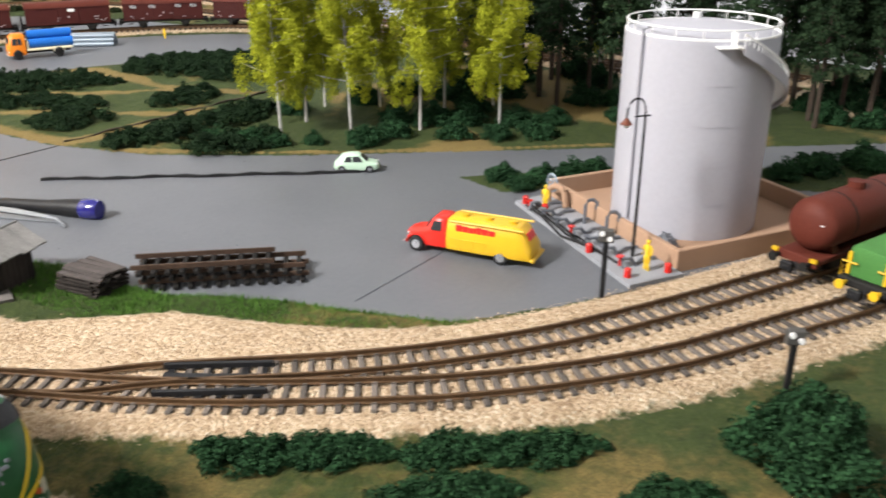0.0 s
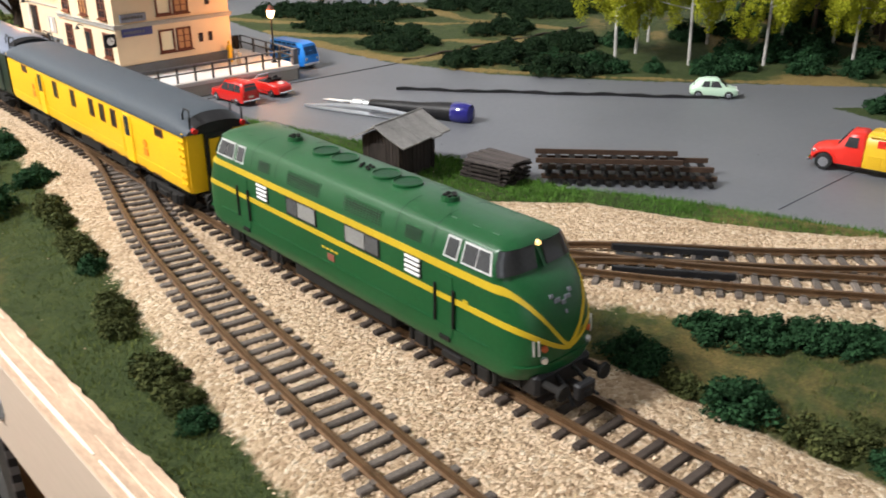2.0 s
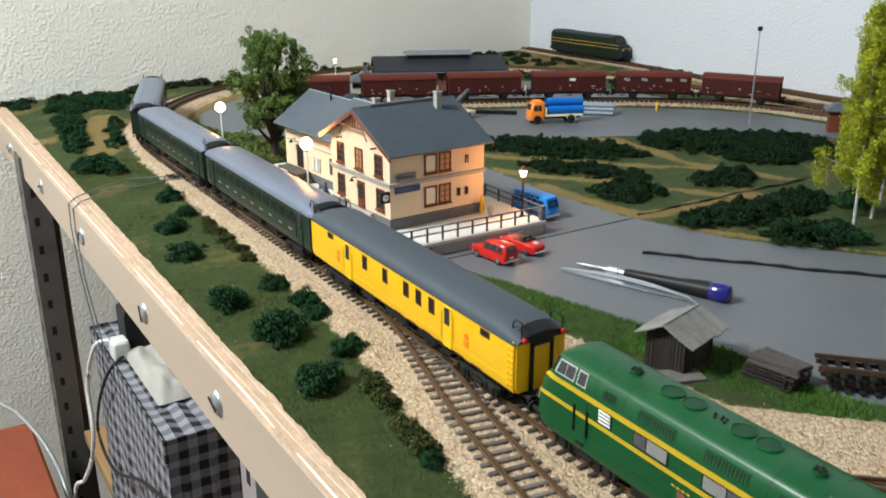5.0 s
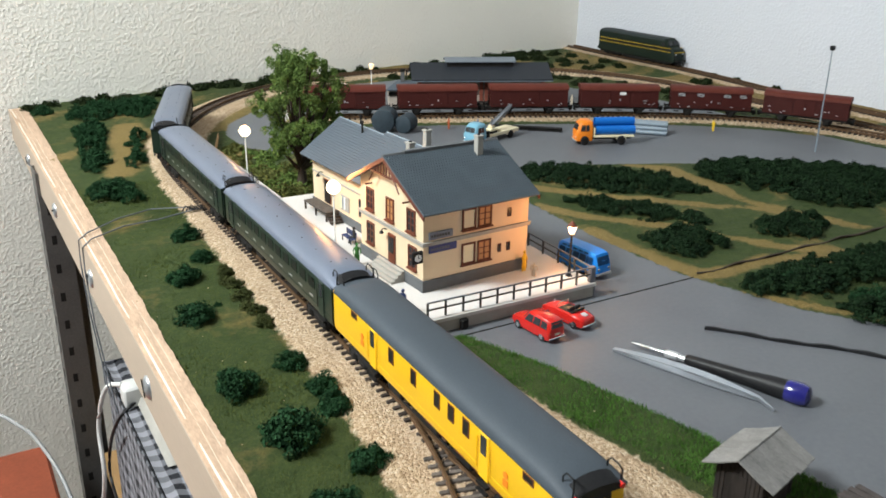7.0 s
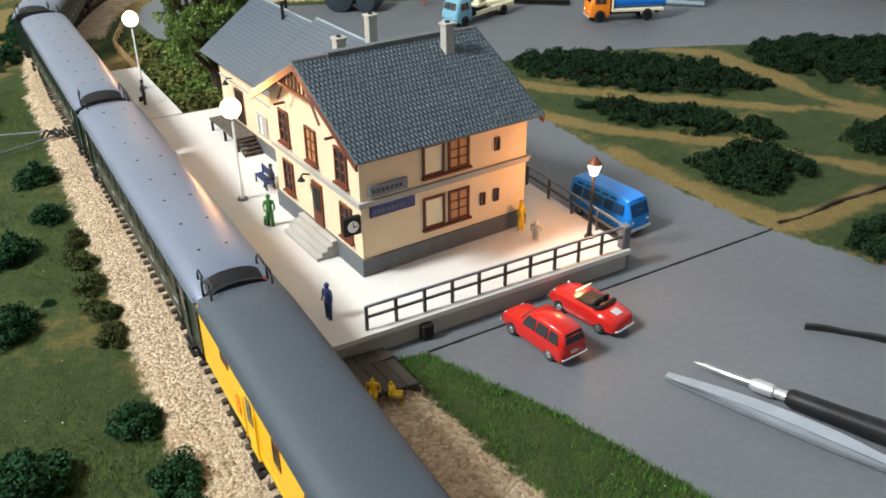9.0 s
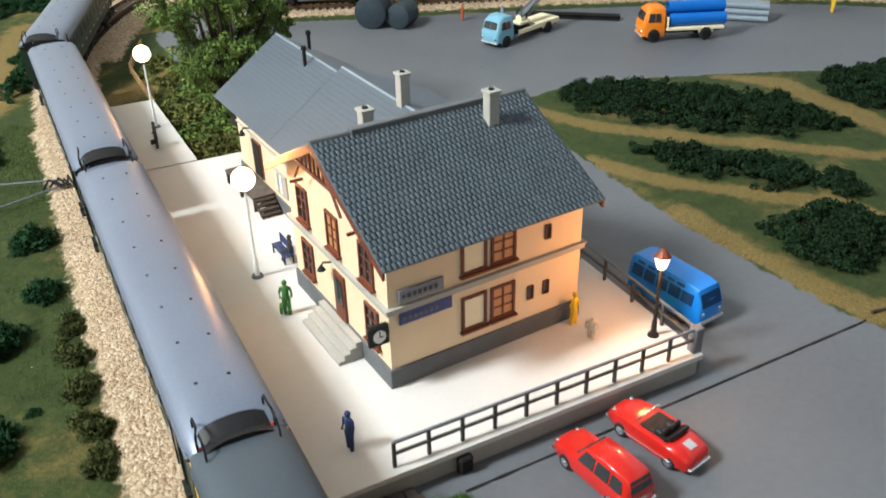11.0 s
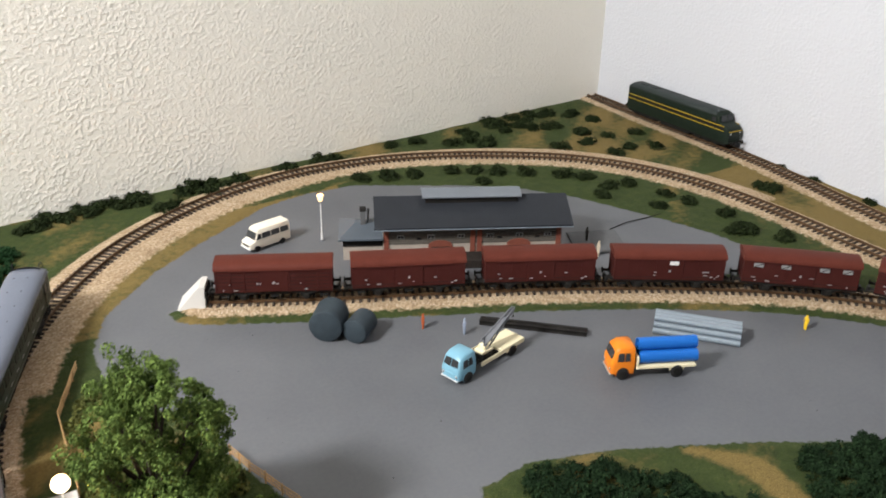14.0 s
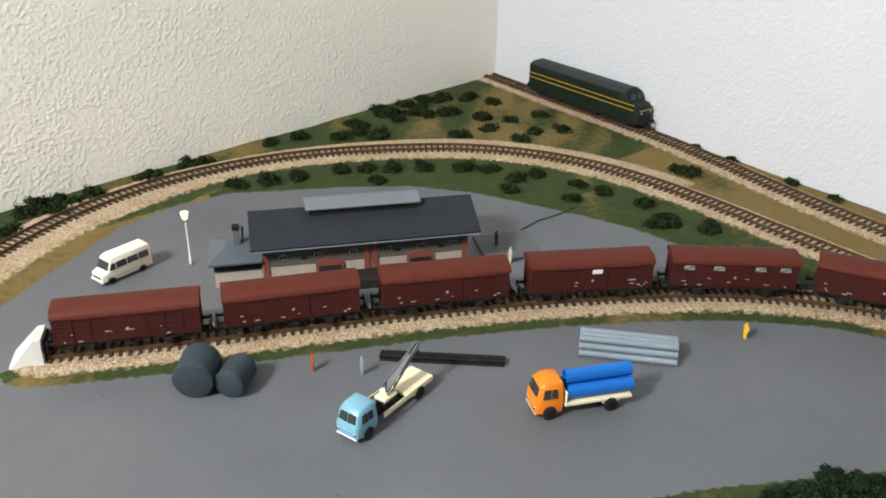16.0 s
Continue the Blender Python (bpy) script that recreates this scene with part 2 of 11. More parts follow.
M = {
    "ground": ground_material(),
    # same plaster twice: the walls' warm and cool light is put into the tints
    "wall_cream": plaster("warm_tint_plaster", (0.93, 0.895, 0.81)),
    "wall_white": plaster("cool_tint_plaster", (0.65, 0.67, 0.72), relief=0.32),
    "wall_room": plaster("stone_grey_plaster", (0.38, 0.36, 0.33)),
    "ceiling": material("ceiling_paint", (0.62, 0.61, 0.59), 0.8, vary=0.04, bump=0.05),
    "floor": material("floor_tile", (0.24, 0.22, 0.19), 0.45, vary=0.15, blotch=4, grain=60),
    "plywood": material("plywood_face", (0.42, 0.338, 0.262), 0.6, vary=0.07, grain=500, blotch=30, stretch=(1, 0.12, 1), bump=0.08),
    "ply_top": material("plywood_top", (0.44, 0.31, 0.215), 0.8, vary=0.32, grain=700, blotch=120, stretch=(1.6, 0.35, 1), bump=0.3),
    "ply_white": material("plywood_core", (0.72, 0.66, 0.56), 0.75, vary=0.15, grain=700, blotch=60, bump=0.3),
    "ply_edge": material("plywood_edge", (0.62, 0.52, 0.39), 0.75, vary=0.25, grain=700, blotch=60, stretch=(4, 0.15, 1), bump=0.3),
    "steel": material("zinc_steel", (0.55, 0.58, 0.62), 0.32, 0.9, vary=0.12, grain=1500),
    "rack": material("rack_steel", (0.12, 0.115, 0.11), 0.5, 0.4, vary=0.2, grain=400, blotch=25),
    "rack_light": material("rack_light_steel", (0.42, 0.43, 0.44), 0.45, 0.5, vary=0.15, grain=400, blotch=25),
    "rail": material("rusty_rail", (0.125, 0.072, 0.036), 0.5, 0.5, vary=0.35, grain=1200, blotch=140, bump=0.15),
    "sleeper": material("sleeper_brown", (0.055, 0.042, 0.034), 0.8, vary=0.35, grain=1800, blotch=260, bump=0.35, per_object=0.5, spec=0.18),
    "sleeper_dusty": material("sleeper_dusty", (0.11, 0.092, 0.078), 0.85, vary=0.45, grain=1500, blotch=200, bump=0.4, per_object=0.7),
    "black": material("black_plastic", (0.012, 0.012, 0.013), 0.45, vary=0.3, bump=0.05, spec=0.18),
    "dark": material("dark_grime", (0.012, 0.011, 0.010), 0.75, vary=0.4, bump=0.2, spec=0.18),
    "loco_green": material("loco_green", (0.005, 0.064, 0.017), 0.36, vary=0.13, grain=700, blotch=40, bump=0.03),
    "fan_green": material("fan_green", (0.004, 0.040, 0.014), 0.6, vary=0.3, grain=1500, blotch=200, bump=0.2),
    "loco_yellow": material("stripe_yellow", (0.47, 0.325, 0.013), 0.4, vary=0.1, bump=0.02),
    "coach_glass": material("coach_glass", (0.010, 0.012, 0.011), 0.30, vary=0.2, bump=0.0, spec=0.2),
    "van_glass": material("van_glass", (0.012, 0.050, 0.150), 0.15, vary=0.2, bump=0.0),
    "window_dark": material("tinted_pane", (0.035, 0.037, 0.04), 0.12, vary=0.2, bump=0.0),
    "window_smoke": material("smoky_pane", (0.075, 0.077, 0.078), 0.2, vary=0.3, blotch=300, bump=0.0),
    "window_grey": material("frosted_pane", (0.22, 0.22, 0.21), 0.25, vary=0.2, bump=0.0),
    "silver": material("silver_trim", (0.62, 0.63, 0.64), 0.35, 0.7, vary=0.08, bump=0.02),
    "coach_yellow": material("coach_yellow", (0.80, 0.47, 0.008), 0.38, vary=0.06, grain=800, blotch=40, bump=0.03),
    "coach_roof": material("coach_roof_grey", (0.044, 0.056, 0.070), 0.62, vary=0.10, grain=900, blotch=30, bump=0.05),
    "coach_roof_light": material("coach_roof_silver", (0.15, 0.175, 0.235), 0.36, 0.25, vary=0.10, grain=900, blotch=30, bump=0.05),
    "coach_green": material("coach_green", (0.014, 0.028, 0.018), 0.36, vary=0.12, grain=800, blotch=40, bump=0.04),
    "wagon": material("oxide_red", (0.052, 0.0095, 0.0075), 0.62, vary=0.16, grain=900, blotch=70, bump=0.08, spec=0.18),
    "wagon_roof": material("oxide_roof", (0.092, 0.019, 0.011), 0.62, vary=0.16, grain=900, blotch=60, bump=0.08, spec=0.18),
    "white": material("white_paint", (0.78, 0.78, 0.77), 0.5, vary=0.06, bump=0.05),
    "cream": material("cream_render", (0.72, 0.57, 0.38), 0.75, vary=0.07, grain=1500, blotch=60, bump=0.12),
    "plinth": material("plinth_grey", (0.11, 0.115, 0.12), 0.8, vary=0.2, grain=1500, blotch=90, bump=0.2),
    "brown": material("window_brown", (0.13, 0.035, 0.016), 0.5, vary=0.15, bump=0.05),
    "roof_tile": material("slate_tile", (0.092, 0.116, 0.138), 0.75, vary=0.18, grain=1600, blotch=60, bump=0.1),
    "clerestory_grey": material("clerestory_sheet", (0.150, 0.170, 0.195), 0.5, vary=0.10, grain=900, blotch=40, bump=0.08),
    "roof_plain": material("slate_sheet", (0.078, 0.096, 0.118), 0.5, vary=0.10, grain=900, blotch=40, bump=0.08),
    "concrete": material("concrete_card", (0.36, 0.345, 0.31), 0.85, vary=0.14, grain=1200, blotch=60, bump=0.15),
    "platform": material("platform_card", (0.58, 0.565, 0.54), 0.75, vary=0.06, grain=1200, blotch=30, bump=0.05),
    "timber_dark": material("weathered_timber", (0.026, 0.021, 0.018), 0.85, vary=0.4, grain=900, blotch=120, bump=0.35, stretch=(1, 1, 0.15), per_object=0.4, spec=0.18),
    "shake": material("grey_roof_board", (0.185, 0.18, 0.172), 0.85, vary=0.35, grain=1200, blotch=160, bump=0.3, per_object=0.25, stretch=(0.35, 1, 1)),
    "apron": material("worn_concrete", (0.12, 0.108, 0.098), 0.85, vary=0.3, grain=900, blotch=120, bump=0.2),
    "old_rail": material("old_rail", (0.060, 0.036, 0.024), 0.7, 0.1, vary=0.4, grain=1200, blotch=140, bump=0.2, spec=0.2),
    "plank_grey": material("plank_grey", (0.060, 0.050, 0.046), 0.85, vary=0.4, grain=1200, blotch=160, bump=0.3, per_object=0.6),
    "leaf_hedge": leafy("hedge_leaf", (0.003, 0.009, 0.004), (0.019, 0.042, 0.016)),
    "shed_slate": material("shed_slate", (0.021, 0.024, 0.030), 0.5, vary=0.15, grain=900, blotch=50, bump=0.06, spec=0.18),
    "hood_green": material("hood_green", (0.005, 0.0125, 0.007), 0.5, vary=0.12, bump=0.03, spec=0.25),
    "hood_roof": material("hood_roof_grey", (0.022, 0.030, 0.030), 0.6, vary=0.12, bump=0.03, spec=0.3),
    "shed_board": material("shed_board", (0.105, 0.094, 0.080), 0.85, vary=0.25, grain=1200, blotch=90, bump=0.12),
    "shed_render": material("shed_render", (0.40, 0.35, 0.30), 0.85, vary=0.15, grain=1200, blotch=70, bump=0.12),
    "rail_fence": material("fence_paint", (0.06, 0.057, 0.052), 0.6, vary=0.2, bump=0.1),
    "tank": material("tank_white", (0.37, 0.37, 0.41), 0.45, vary=0.05, grain=300, blotch=14, bump=0.03),
    "bund": material("bund_brown", (0.34, 0.215, 0.14), 0.8, vary=0.12, grain=1200, blotch=50, bump=0.12),
    "pad": material("pad_grey", (0.26, 0.27, 0.29), 0.7, vary=0.15, grain=1000, blotch=60, bump=0.1),
    "pipework": material("pipe_grey", (0.13, 0.14, 0.16), 0.5, 0.2, vary=0.2, bump=0.05),
    "red": material("red_enamel", (0.50, 0.014, 0.010), 0.25, vary=0.06, bump=0.02, coat=0.4),
    "red_plastic": material("red_plastic", (0.66, 0.026, 0.016), 0.35, vary=0.07, bump=0.02),
    "tanker_yellow": material("tanker_yellow", (0.62, 0.375, 0.014), 0.35, vary=0.06, bump=0.02),
    "blue": material("van_blue", (0.016, 0.22, 0.76), 0.32, vary=0.06, bump=0.02, coat=0.2),
    "pipe_blue": material("pipe_blue", (0.010, 0.13, 0.50), 0.4, vary=0.06, bump=0.02),
    "jib_grey": material("jib_grey", (0.16, 0.17, 0.19), 0.5, 0.3, vary=0.15, bump=0.05),
    "sky_blue": material("cab_blue", (0.18, 0.38, 0.50), 0.35, vary=0.06, bump=0.02),
    "orange": material("cab_orange", (0.74, 0.205, 0.012), 0.35, vary=0.06, bump=0.02),
    "ivory": material("ivory_plastic", (0.78, 0.70, 0.48), 0.45, vary=0.06, bump=0.03),
    "bus_cream": material("bus_cream", (0.82, 0.76, 0.64), 0.4, vary=0.05, bump=0.02),
    "mint": material("mint_paint", (0.50, 0.68, 0.52), 0.3, vary=0.05, bump=0.02),
    "rubber": material("tyre_rubber", (0.012, 0.012, 0.013), 0.8, vary=0.3, bump=0.1),
    "chrome": material("chrome", (0.75, 0.76, 0.78), 0.15, 1.0, vary=0.05, bump=0.0),
    "slate_blue": material("bale_slate", (0.032, 0.045, 0.056), 0.55, vary=0.25, grain=900, blotch=120, bump=0.2, spec=0.18),
    "galv": material("galvanised_pipe", (0.26, 0.31, 0.36), 0.42, 0.35, vary=0.12, grain=800, blotch=70, bump=0.05),
    "bark_birch": material("birch_bark", (0.40, 0.385, 0.36), 0.8, vary=0.45, grain=700, blotch=200, bump=0.3),
    "bark": material("dark_bark", (0.045, 0.032, 0.022), 0.9, vary=0.4, grain=900, blotch=150, bump=0.4),
    "leaf_birch": leafy("birch_leaf", (0.15, 0.175, 0.009), (0.42, 0.45, 0.030)),
    "leaf_tree": leafy("tree_leaf", (0.026, 0.052, 0.013), (0.175, 0.255, 0.062)),
    "leaf_bush": leafy("bush_leaf", (0.005, 0.018, 0.007), (0.026, 0.074, 0.028)),
    "leaf_olive": leafy("olive_leaf", (0.020, 0.029, 0.009), (0.085, 0.095, 0.030)),
    "leaf_garden": leafy("garden_leaf", (0.030, 0.040, 0.010), (0.15, 0.16, 0.045)),
    "leaf_wall": leafy("wall_bush_leaf", (0.006, 0.012, 0.004), (0.032, 0.046, 0.016)),
    "leaf_pine": leafy("pine_needle", (0.008, 0.019, 0.009), (0.030, 0.058, 0.024)),
    "fibre": leafy("grass_fibre", (0.034, 0.055, 0.010), (0.140, 0.165, 0.042)),
    "fibre_green": leafy("verge_fibre", (0.026, 0.080, 0.009), (0.115, 0.235, 0.040)),
    "ballast": leafy("ballast_grain", (0.47, 0.34, 0.225), (0.69, 0.54, 0.385)),
    "lamp_globe": glow("lamp_globe", (1.0, 0.76, 0.48), 7.0),
    "lamp_shade": glow("lamp_shade", (1.0, 0.72, 0.42), 1.6),
    "lamp_spot": glow("lamp_spot", (1.0, 0.60, 0.22), 2.0),
    "lit_window": glow("lit_curtain", (0.42, 0.20, 0.08), 0.12),
    "sign_grey": material("sign_grey", (0.20, 0.21, 0.25), 0.5, vary=0.1, bump=0.02),
    "sign_blue": material("sign_blue", (0.055, 0.065, 0.19), 0.5, vary=0.1, bump=0.02),
    "brick": material("brick_red", (0.20, 0.058, 0.036), 0.8, vary=0.25, grain=1200, blotch=200, bump=0.2),
    "handle_blue": material("handle_blue", (0.012, 0.012, 0.14), 0.2, vary=0.1, bump=0.0, coat=0.5),
    "figure_blue": material("figure_blue", (0.02, 0.035, 0.11), 0.7, vary=0.2),
    "figure_green": material("figure_green", (0.05, 0.17, 0.035), 0.7, vary=0.2),
    "figure_yellow": material("figure_yellow", (0.70, 0.46, 0.02), 0.7, vary=0.2),
    "figure_dark": material("figure_dark", (0.035, 0.03, 0.025), 0.7, vary=0.3),
    "figure_red": material("figure_red", (0.36, 0.075, 0.02), 0.7, vary=0.2),
    "figure_pale": material("figure_pale", (0.55, 0.47, 0.36), 0.7, vary=0.2),
    "figure_grey": material("figure_grey", (0.22, 0.26, 0.34), 0.7, vary=0.2),
    "orange_card": material("terracotta_card", (0.22, 0.050, 0.020), 0.75, vary=0.18, grain=300, blotch=20),
    "cable_white": material("white_cable", (0.66, 0.66, 0.64), 0.45, vary=0.08, bump=0.02),
    "pine_shelf": material("pine_shelf", (0.34, 0.21, 0.09), 0.6, vary=0.2, grain=300, blotch=40, stretch=(1, 0.1, 1)),
    "sand": material("sand_card", (0.50, 0.40, 0.27), 0.9, vary=0.2, grain=900, blotch=90, bump=0.3),
}

# ---- building helpers ----
def box(bm, lo, hi, bevel=0.0, m=None, seg=1):
    """A box, with its edges rounded by bevel."""
    made = bmesh.ops.create_cube(bm, size=1.0)["verts"]
    size, mid = Vector(hi) - Vector(lo), (Vector(hi) + Vector(lo)) / 2
    for v in made:
        v.co = Vector((v.co.x * size.x, v.co.y * size.y, v.co.z * size.z)) + mid
    if bevel:
        edges = list({e for v in made for e in v.link_edges})
        out = bmesh.ops.bevel(bm, geom=edges, offset=bevel, segments=seg, profile=0.6, affect="EDGES", clamp_overlap=True)
        made = list({v for f in out["faces"] for v in f.verts} | {v for v in made if v.is_valid})
    if m is not None:
        bmesh.ops.transform(bm, matrix=m, verts=made)
    return made


def loft(bm, rings, cap=True, closed=True):
    """A skin through rings of points with the same count."""
    rows = [[bm.verts.new(p) for p in ring] for ring in rings]
    n = len(rows[0])
    for a, b in zip(rows, rows[1:]):
        for i in range(n if closed else n - 1):
            j = (i + 1) % n
            bm.faces.new((a[i], a[j], b[j], b[i]))
    if cap:
        bm.faces.new(rows[0][::-1])
        bm.faces.new(rows[-1])
    return rows


def ring_at(p, way, r, seg, r2=None):
    way = Vector(way).normalized()
    side = way.cross(Vector((0, 0, 1)) if abs(way.z) < 0.9 else Vector((1, 0, 0))).normalized()
    up = side.cross(way)
    return [Vector(p) + side * math.cos(a) * r + up * math.sin(a) * (r2 or r) for a in [2 * math.pi * i / seg for i in range(seg)]]


def cyl(bm, a, b, r, r2=None, seg=14):
    a, b = Vector(a), Vector(b)
    return loft(bm, [ring_at(a, b - a, r, seg), ring_at(b, b - a, r if r2 is None else r2, seg)])


def tube(bm, points, r, seg=6):
    pts = [Vector(p) for p in points]
    rings = []
    for i, p in enumerate(pts):
        way = pts[min(i + 1, len(pts) - 1)] - pts[max(i - 1, 0)]
        rings.append(ring_at(p, way, r[i] if isinstance(r, (list, tuple)) else r, seg))
    return loft(bm, rings)


def spline(points, n=6):
    """A smooth run through the given places."""
    p = [Vector(q) for q in points]
    out = []
    for i in range(len(p) - 1):
        a, b, c, d = p[max(i - 1, 0)], p[i], p[i + 1], p[min(i + 2, len(p) - 1)]
        for k in range(n):
            t = k / n
            out.append(0.5 * (2 * b + (c - a) * t + (2 * a - 5 * b + 4 * c - d) * t * t + (3 * b - a - 3 * c + d) * t ** 3))
    return out + [p[-1]]


def prism(bm, outline, lo, hi, axis="x"):
    """An outline (two coordinates) drawn out from lo to hi along an axis."""
    def put(u, v, w):
        return {"x": (w, u, v), "y": (u, w, v), "z": (u, v, w)}[axis]
    return loft(bm, [[put(u, v, lo) for u, v in outline], [put(u, v, hi) for u, v in outline]])


def ball(bm, c, r, squash=1.0, seg=12):
    made = bmesh.ops.create_uvsphere(bm, u_segments=seg, v_segments=max(6, seg * 2 // 3), radius=r)["verts"]
    for v in made:
        v.co = Vector((v.co.x, v.co.y, v.co.z * squash)) + Vector(c)
    return made


def link(name, bm, mat, smooth=0.0):
    bmesh.ops.recalc_face_normals(bm, faces=bm.faces)
    me = bpy.data.meshes.new(name)
    bm.to_mesh(me)
    bm.free()
    me.materials.append(M[mat] if isinstance(mat, str) else mat)
    if smooth:
        me.shade_smooth()
        me.set_sharp_from_angle(angle=radians(smooth))
    return new(name, me)


def part(name, bm, mat, parent, label="", smooth=35.0):
    ob = link(name, bm, mat, smooth)
    ob.parent = parent
    return tagged(ob, label)


def share(name, mesh, parent, m, label=""):
    """One more part on a mesh that is there already."""
    ob = new(name, mesh)
    ob.parent, ob.matrix_basis = parent, m
    return tagged(ob, label)


def thing(name, label, category, m=None, group="", kind=""):
    ob = new(name)
    ob.empty_display_size = 0.01
    if m is not None:
        ob.matrix_basis = m
    return tagged(ob, label, category, group, kind)


def solid(name, bm, mat, label, category, group="", kind="", smooth=35.0):
    return tagged(link(name, bm, mat, smooth), label, category, group, kind)


def from_arrays(name, verts, faces, mat, smooth=False):
    """A mesh from arrays; all faces have the same number of corners."""
    me = bpy.data.meshes.new(name)
    k = faces.shape[1]
    me.vertices.add(len(verts))
    me.vertices.foreach_set("co", np.ascontiguousarray(verts, dtype=np.float32).ravel())
    me.loops.add(faces.size)
    me.loops.foreach_set("vertex_index", np.ascontiguousarray(faces, dtype=np.int32).ravel())
    me.polygons.add(len(faces))
    me.polygons.foreach_set("loop_start", np.arange(0, faces.size, k, dtype=np.int32))
    me.update(calc_edges=True)
    me.validate()
    me.materials.append(M[mat] if isinstance(mat, str) else mat)
    if smooth:
        me.shade_smooth()
    return me


class Line:
    """A smooth line through a few points of the plan, by length along it."""

    def __init__(self, pts):
        p = np.array([pts[0], *pts, pts[-1]], float)
        p[0], p[-1] = 2 * p[1] - p[2], 2 * p[-2] - p[-3]
        out = []
        for a, b, c, d in zip(p, p[1:], p[2:], p[3:]):
            n = max(4, int(np.linalg.norm(c - b) / 0.004))
            for t in np.linspace(0, 1, n, endpoint=False):
                out.append(0.5 * (2 * b + (c - a) * t + (2 * a - 5 * b + 4 * c - d) * t * t + (3 * b - a - 3 * c + d) * t**3))
        out.append(p[-2])
        self.p = np.array(out)
        self.s = np.r_[0, np.cumsum(np.linalg.norm(np.diff(self.p, axis=0), axis=1))]
        self.length = self.s[-1]

    def at(self, s):
        return np.array([np.interp(s, self.s, self.p[:, 0]), np.interp(s, self.s, self.p[:, 1])])

    def way(self, s):
        d = self.at(min(s + 0.004, self.length)) - self.at(max(s - 0.004, 0))
        return d / np.linalg.norm(d)

    def near(self, x, y):
        return self.s[np.argmin((self.p[:, 0] - x) ** 2 + (self.p[:, 1] - y) ** 2)]

    def spot(self, s, z=0.0):
        """The pose on the line: local y along it."""
        p, d = self.at(s), self.way(s)
        return pose(p[0], p[1], z, 0, 0, math.degrees(math.atan2(-d[0], d[1])))

    def chord(self, s, half, z=0.0):
        """The pose of a vehicle whose bogies stand half before and behind s."""
        a, b = self.at(s - half), self.at(s + half)
        m, d = (a + b) / 2, b - a
        return pose(m[0], m[1], z, 0, 0, math.degrees(math.atan2(-d[0], d[1])))


MAIN = Line([(0.1235, -0.75), (0.1235, -0.15), (0.1265, 0.07), (0.131, 0.31), (0.134, 0.56), (0.1375, 0.80), (0.156, 0.93), (0.208, 1.055), (0.287, 1.165), (0.372, 1.24),
             (0.465, 1.293), (0.56, 1.322), (0.65, 1.328), (0.74, 1.318), (0.83, 1.288), (0.91, 1.246), (0.98, 1.195), (1.04, 1.12), (1.078, 1.03), (1.094, 0.93), (1.098, 0.80), (1.10, 0.45), (1.07, 0.05), (1.0, -0.45)])
LOOP = Line([(0.1297, 0.235), (0.1270, 0.195), (0.1195, 0.155), (0.1090, 0.115), (0.0985, 0.075), (0.0880, 0.028), (0.0800, -0.020), (0.0735, -0.065), (0.0680, -0.115), (0.0630, -0.170), (0.0600, -0.220), (0.0580, -0.320), (0.0570, -0.750)])
OUTER = Line([(0.1265, 0.155), (0.1315, 0.10), (0.146, 0.03), (0.168, -0.03), (0.189, -0.07), (0.211, -0.112), (0.237, -0.154), (0.267, -0.195), (0.299, -0.235), (0.338, -0.273), (0.386, -0.31), (0.451, -0.346), (0.53, -0.385), (0.75, -0.46), (1.0, -0.52)])
INNER = Line([(0.189, -0.07), (0.204, -0.092), (0.226, -0.112), (0.251, -0.140), (0.285, -0.179), (0.325, -0.217), (0.374, -0.254), (0.437, -0.290), (0.491, -0.317), (0.56, -0.348), (0.75, -0.41), (1.0, -0.465)])
YARD = Line([(0.368, 1.018), (0.473, 0.970), (0.58, 0.926), (0.691, 0.878), (0.802, 0.822), (0.907, 0.757), (0.972, 0.700), (1.015, 0.645), (1.05, 0.56), (1.065, 0.40), (1.04, 0.05), (0.97, -0.40)])
WALLSIDE = Line([(1.230, 1.464), (1.229, 1.38), (1.227, 1.3), (1.228, 1.1), (1.219, 0.98), (1.205, 0.87), (1.197, 0.78), (1.185, 0.55), (1.15, 0.1), (1.08, -0.4)])
# ballast between the tracks and along the verge of the yard
FILL = [[(0.13, 0.29), (0.193, 0.29), (0.199, 0.21), (0.206, 0.153), (0.213, 0.122), (0.221, 0.06), (0.228, -0.003), (0.255, -0.032), (0.282, -0.06), (0.295, -0.091), (0.307, -0.12), (0.321, -0.148), (0.337, -0.173), (0.355, -0.194), (0.33, -0.22), (0.28, -0.18), (0.22, -0.11), (0.17, -0.02), (0.14, 0.05), (0.128, 0.15)],
        [(0.1275, 0.17), (0.1235, -0.15), (0.1235, -0.34), (0.056, -0.34), (0.060, -0.20), (0.083, -0.015), (0.102, 0.045)]]
FILL.append([(0.105, 0.78), (0.105, 0.748), (0.103, 0.66), (0.099, 0.55), (0.096, 0.45), (0.093, 0.36), (0.090, 0.29), (0.088, 0.24), (0.085, 0.198), (0.079, 0.155), (0.073, 0.107), (0.066, 0.053), (0.050, -0.03), (0.040, -0.10), (0.034, -0.16), (0.033, -0.32), (0.06, -0.32), (0.10, 0.05), (0.1265, 0.155), (0.131, 0.31), (0.1375, 0.78)])
_bend = [i for i in range(0, len(MAIN.p), 6) if MAIN.p[i, 1] > 0.92]
_in, _out = [], []
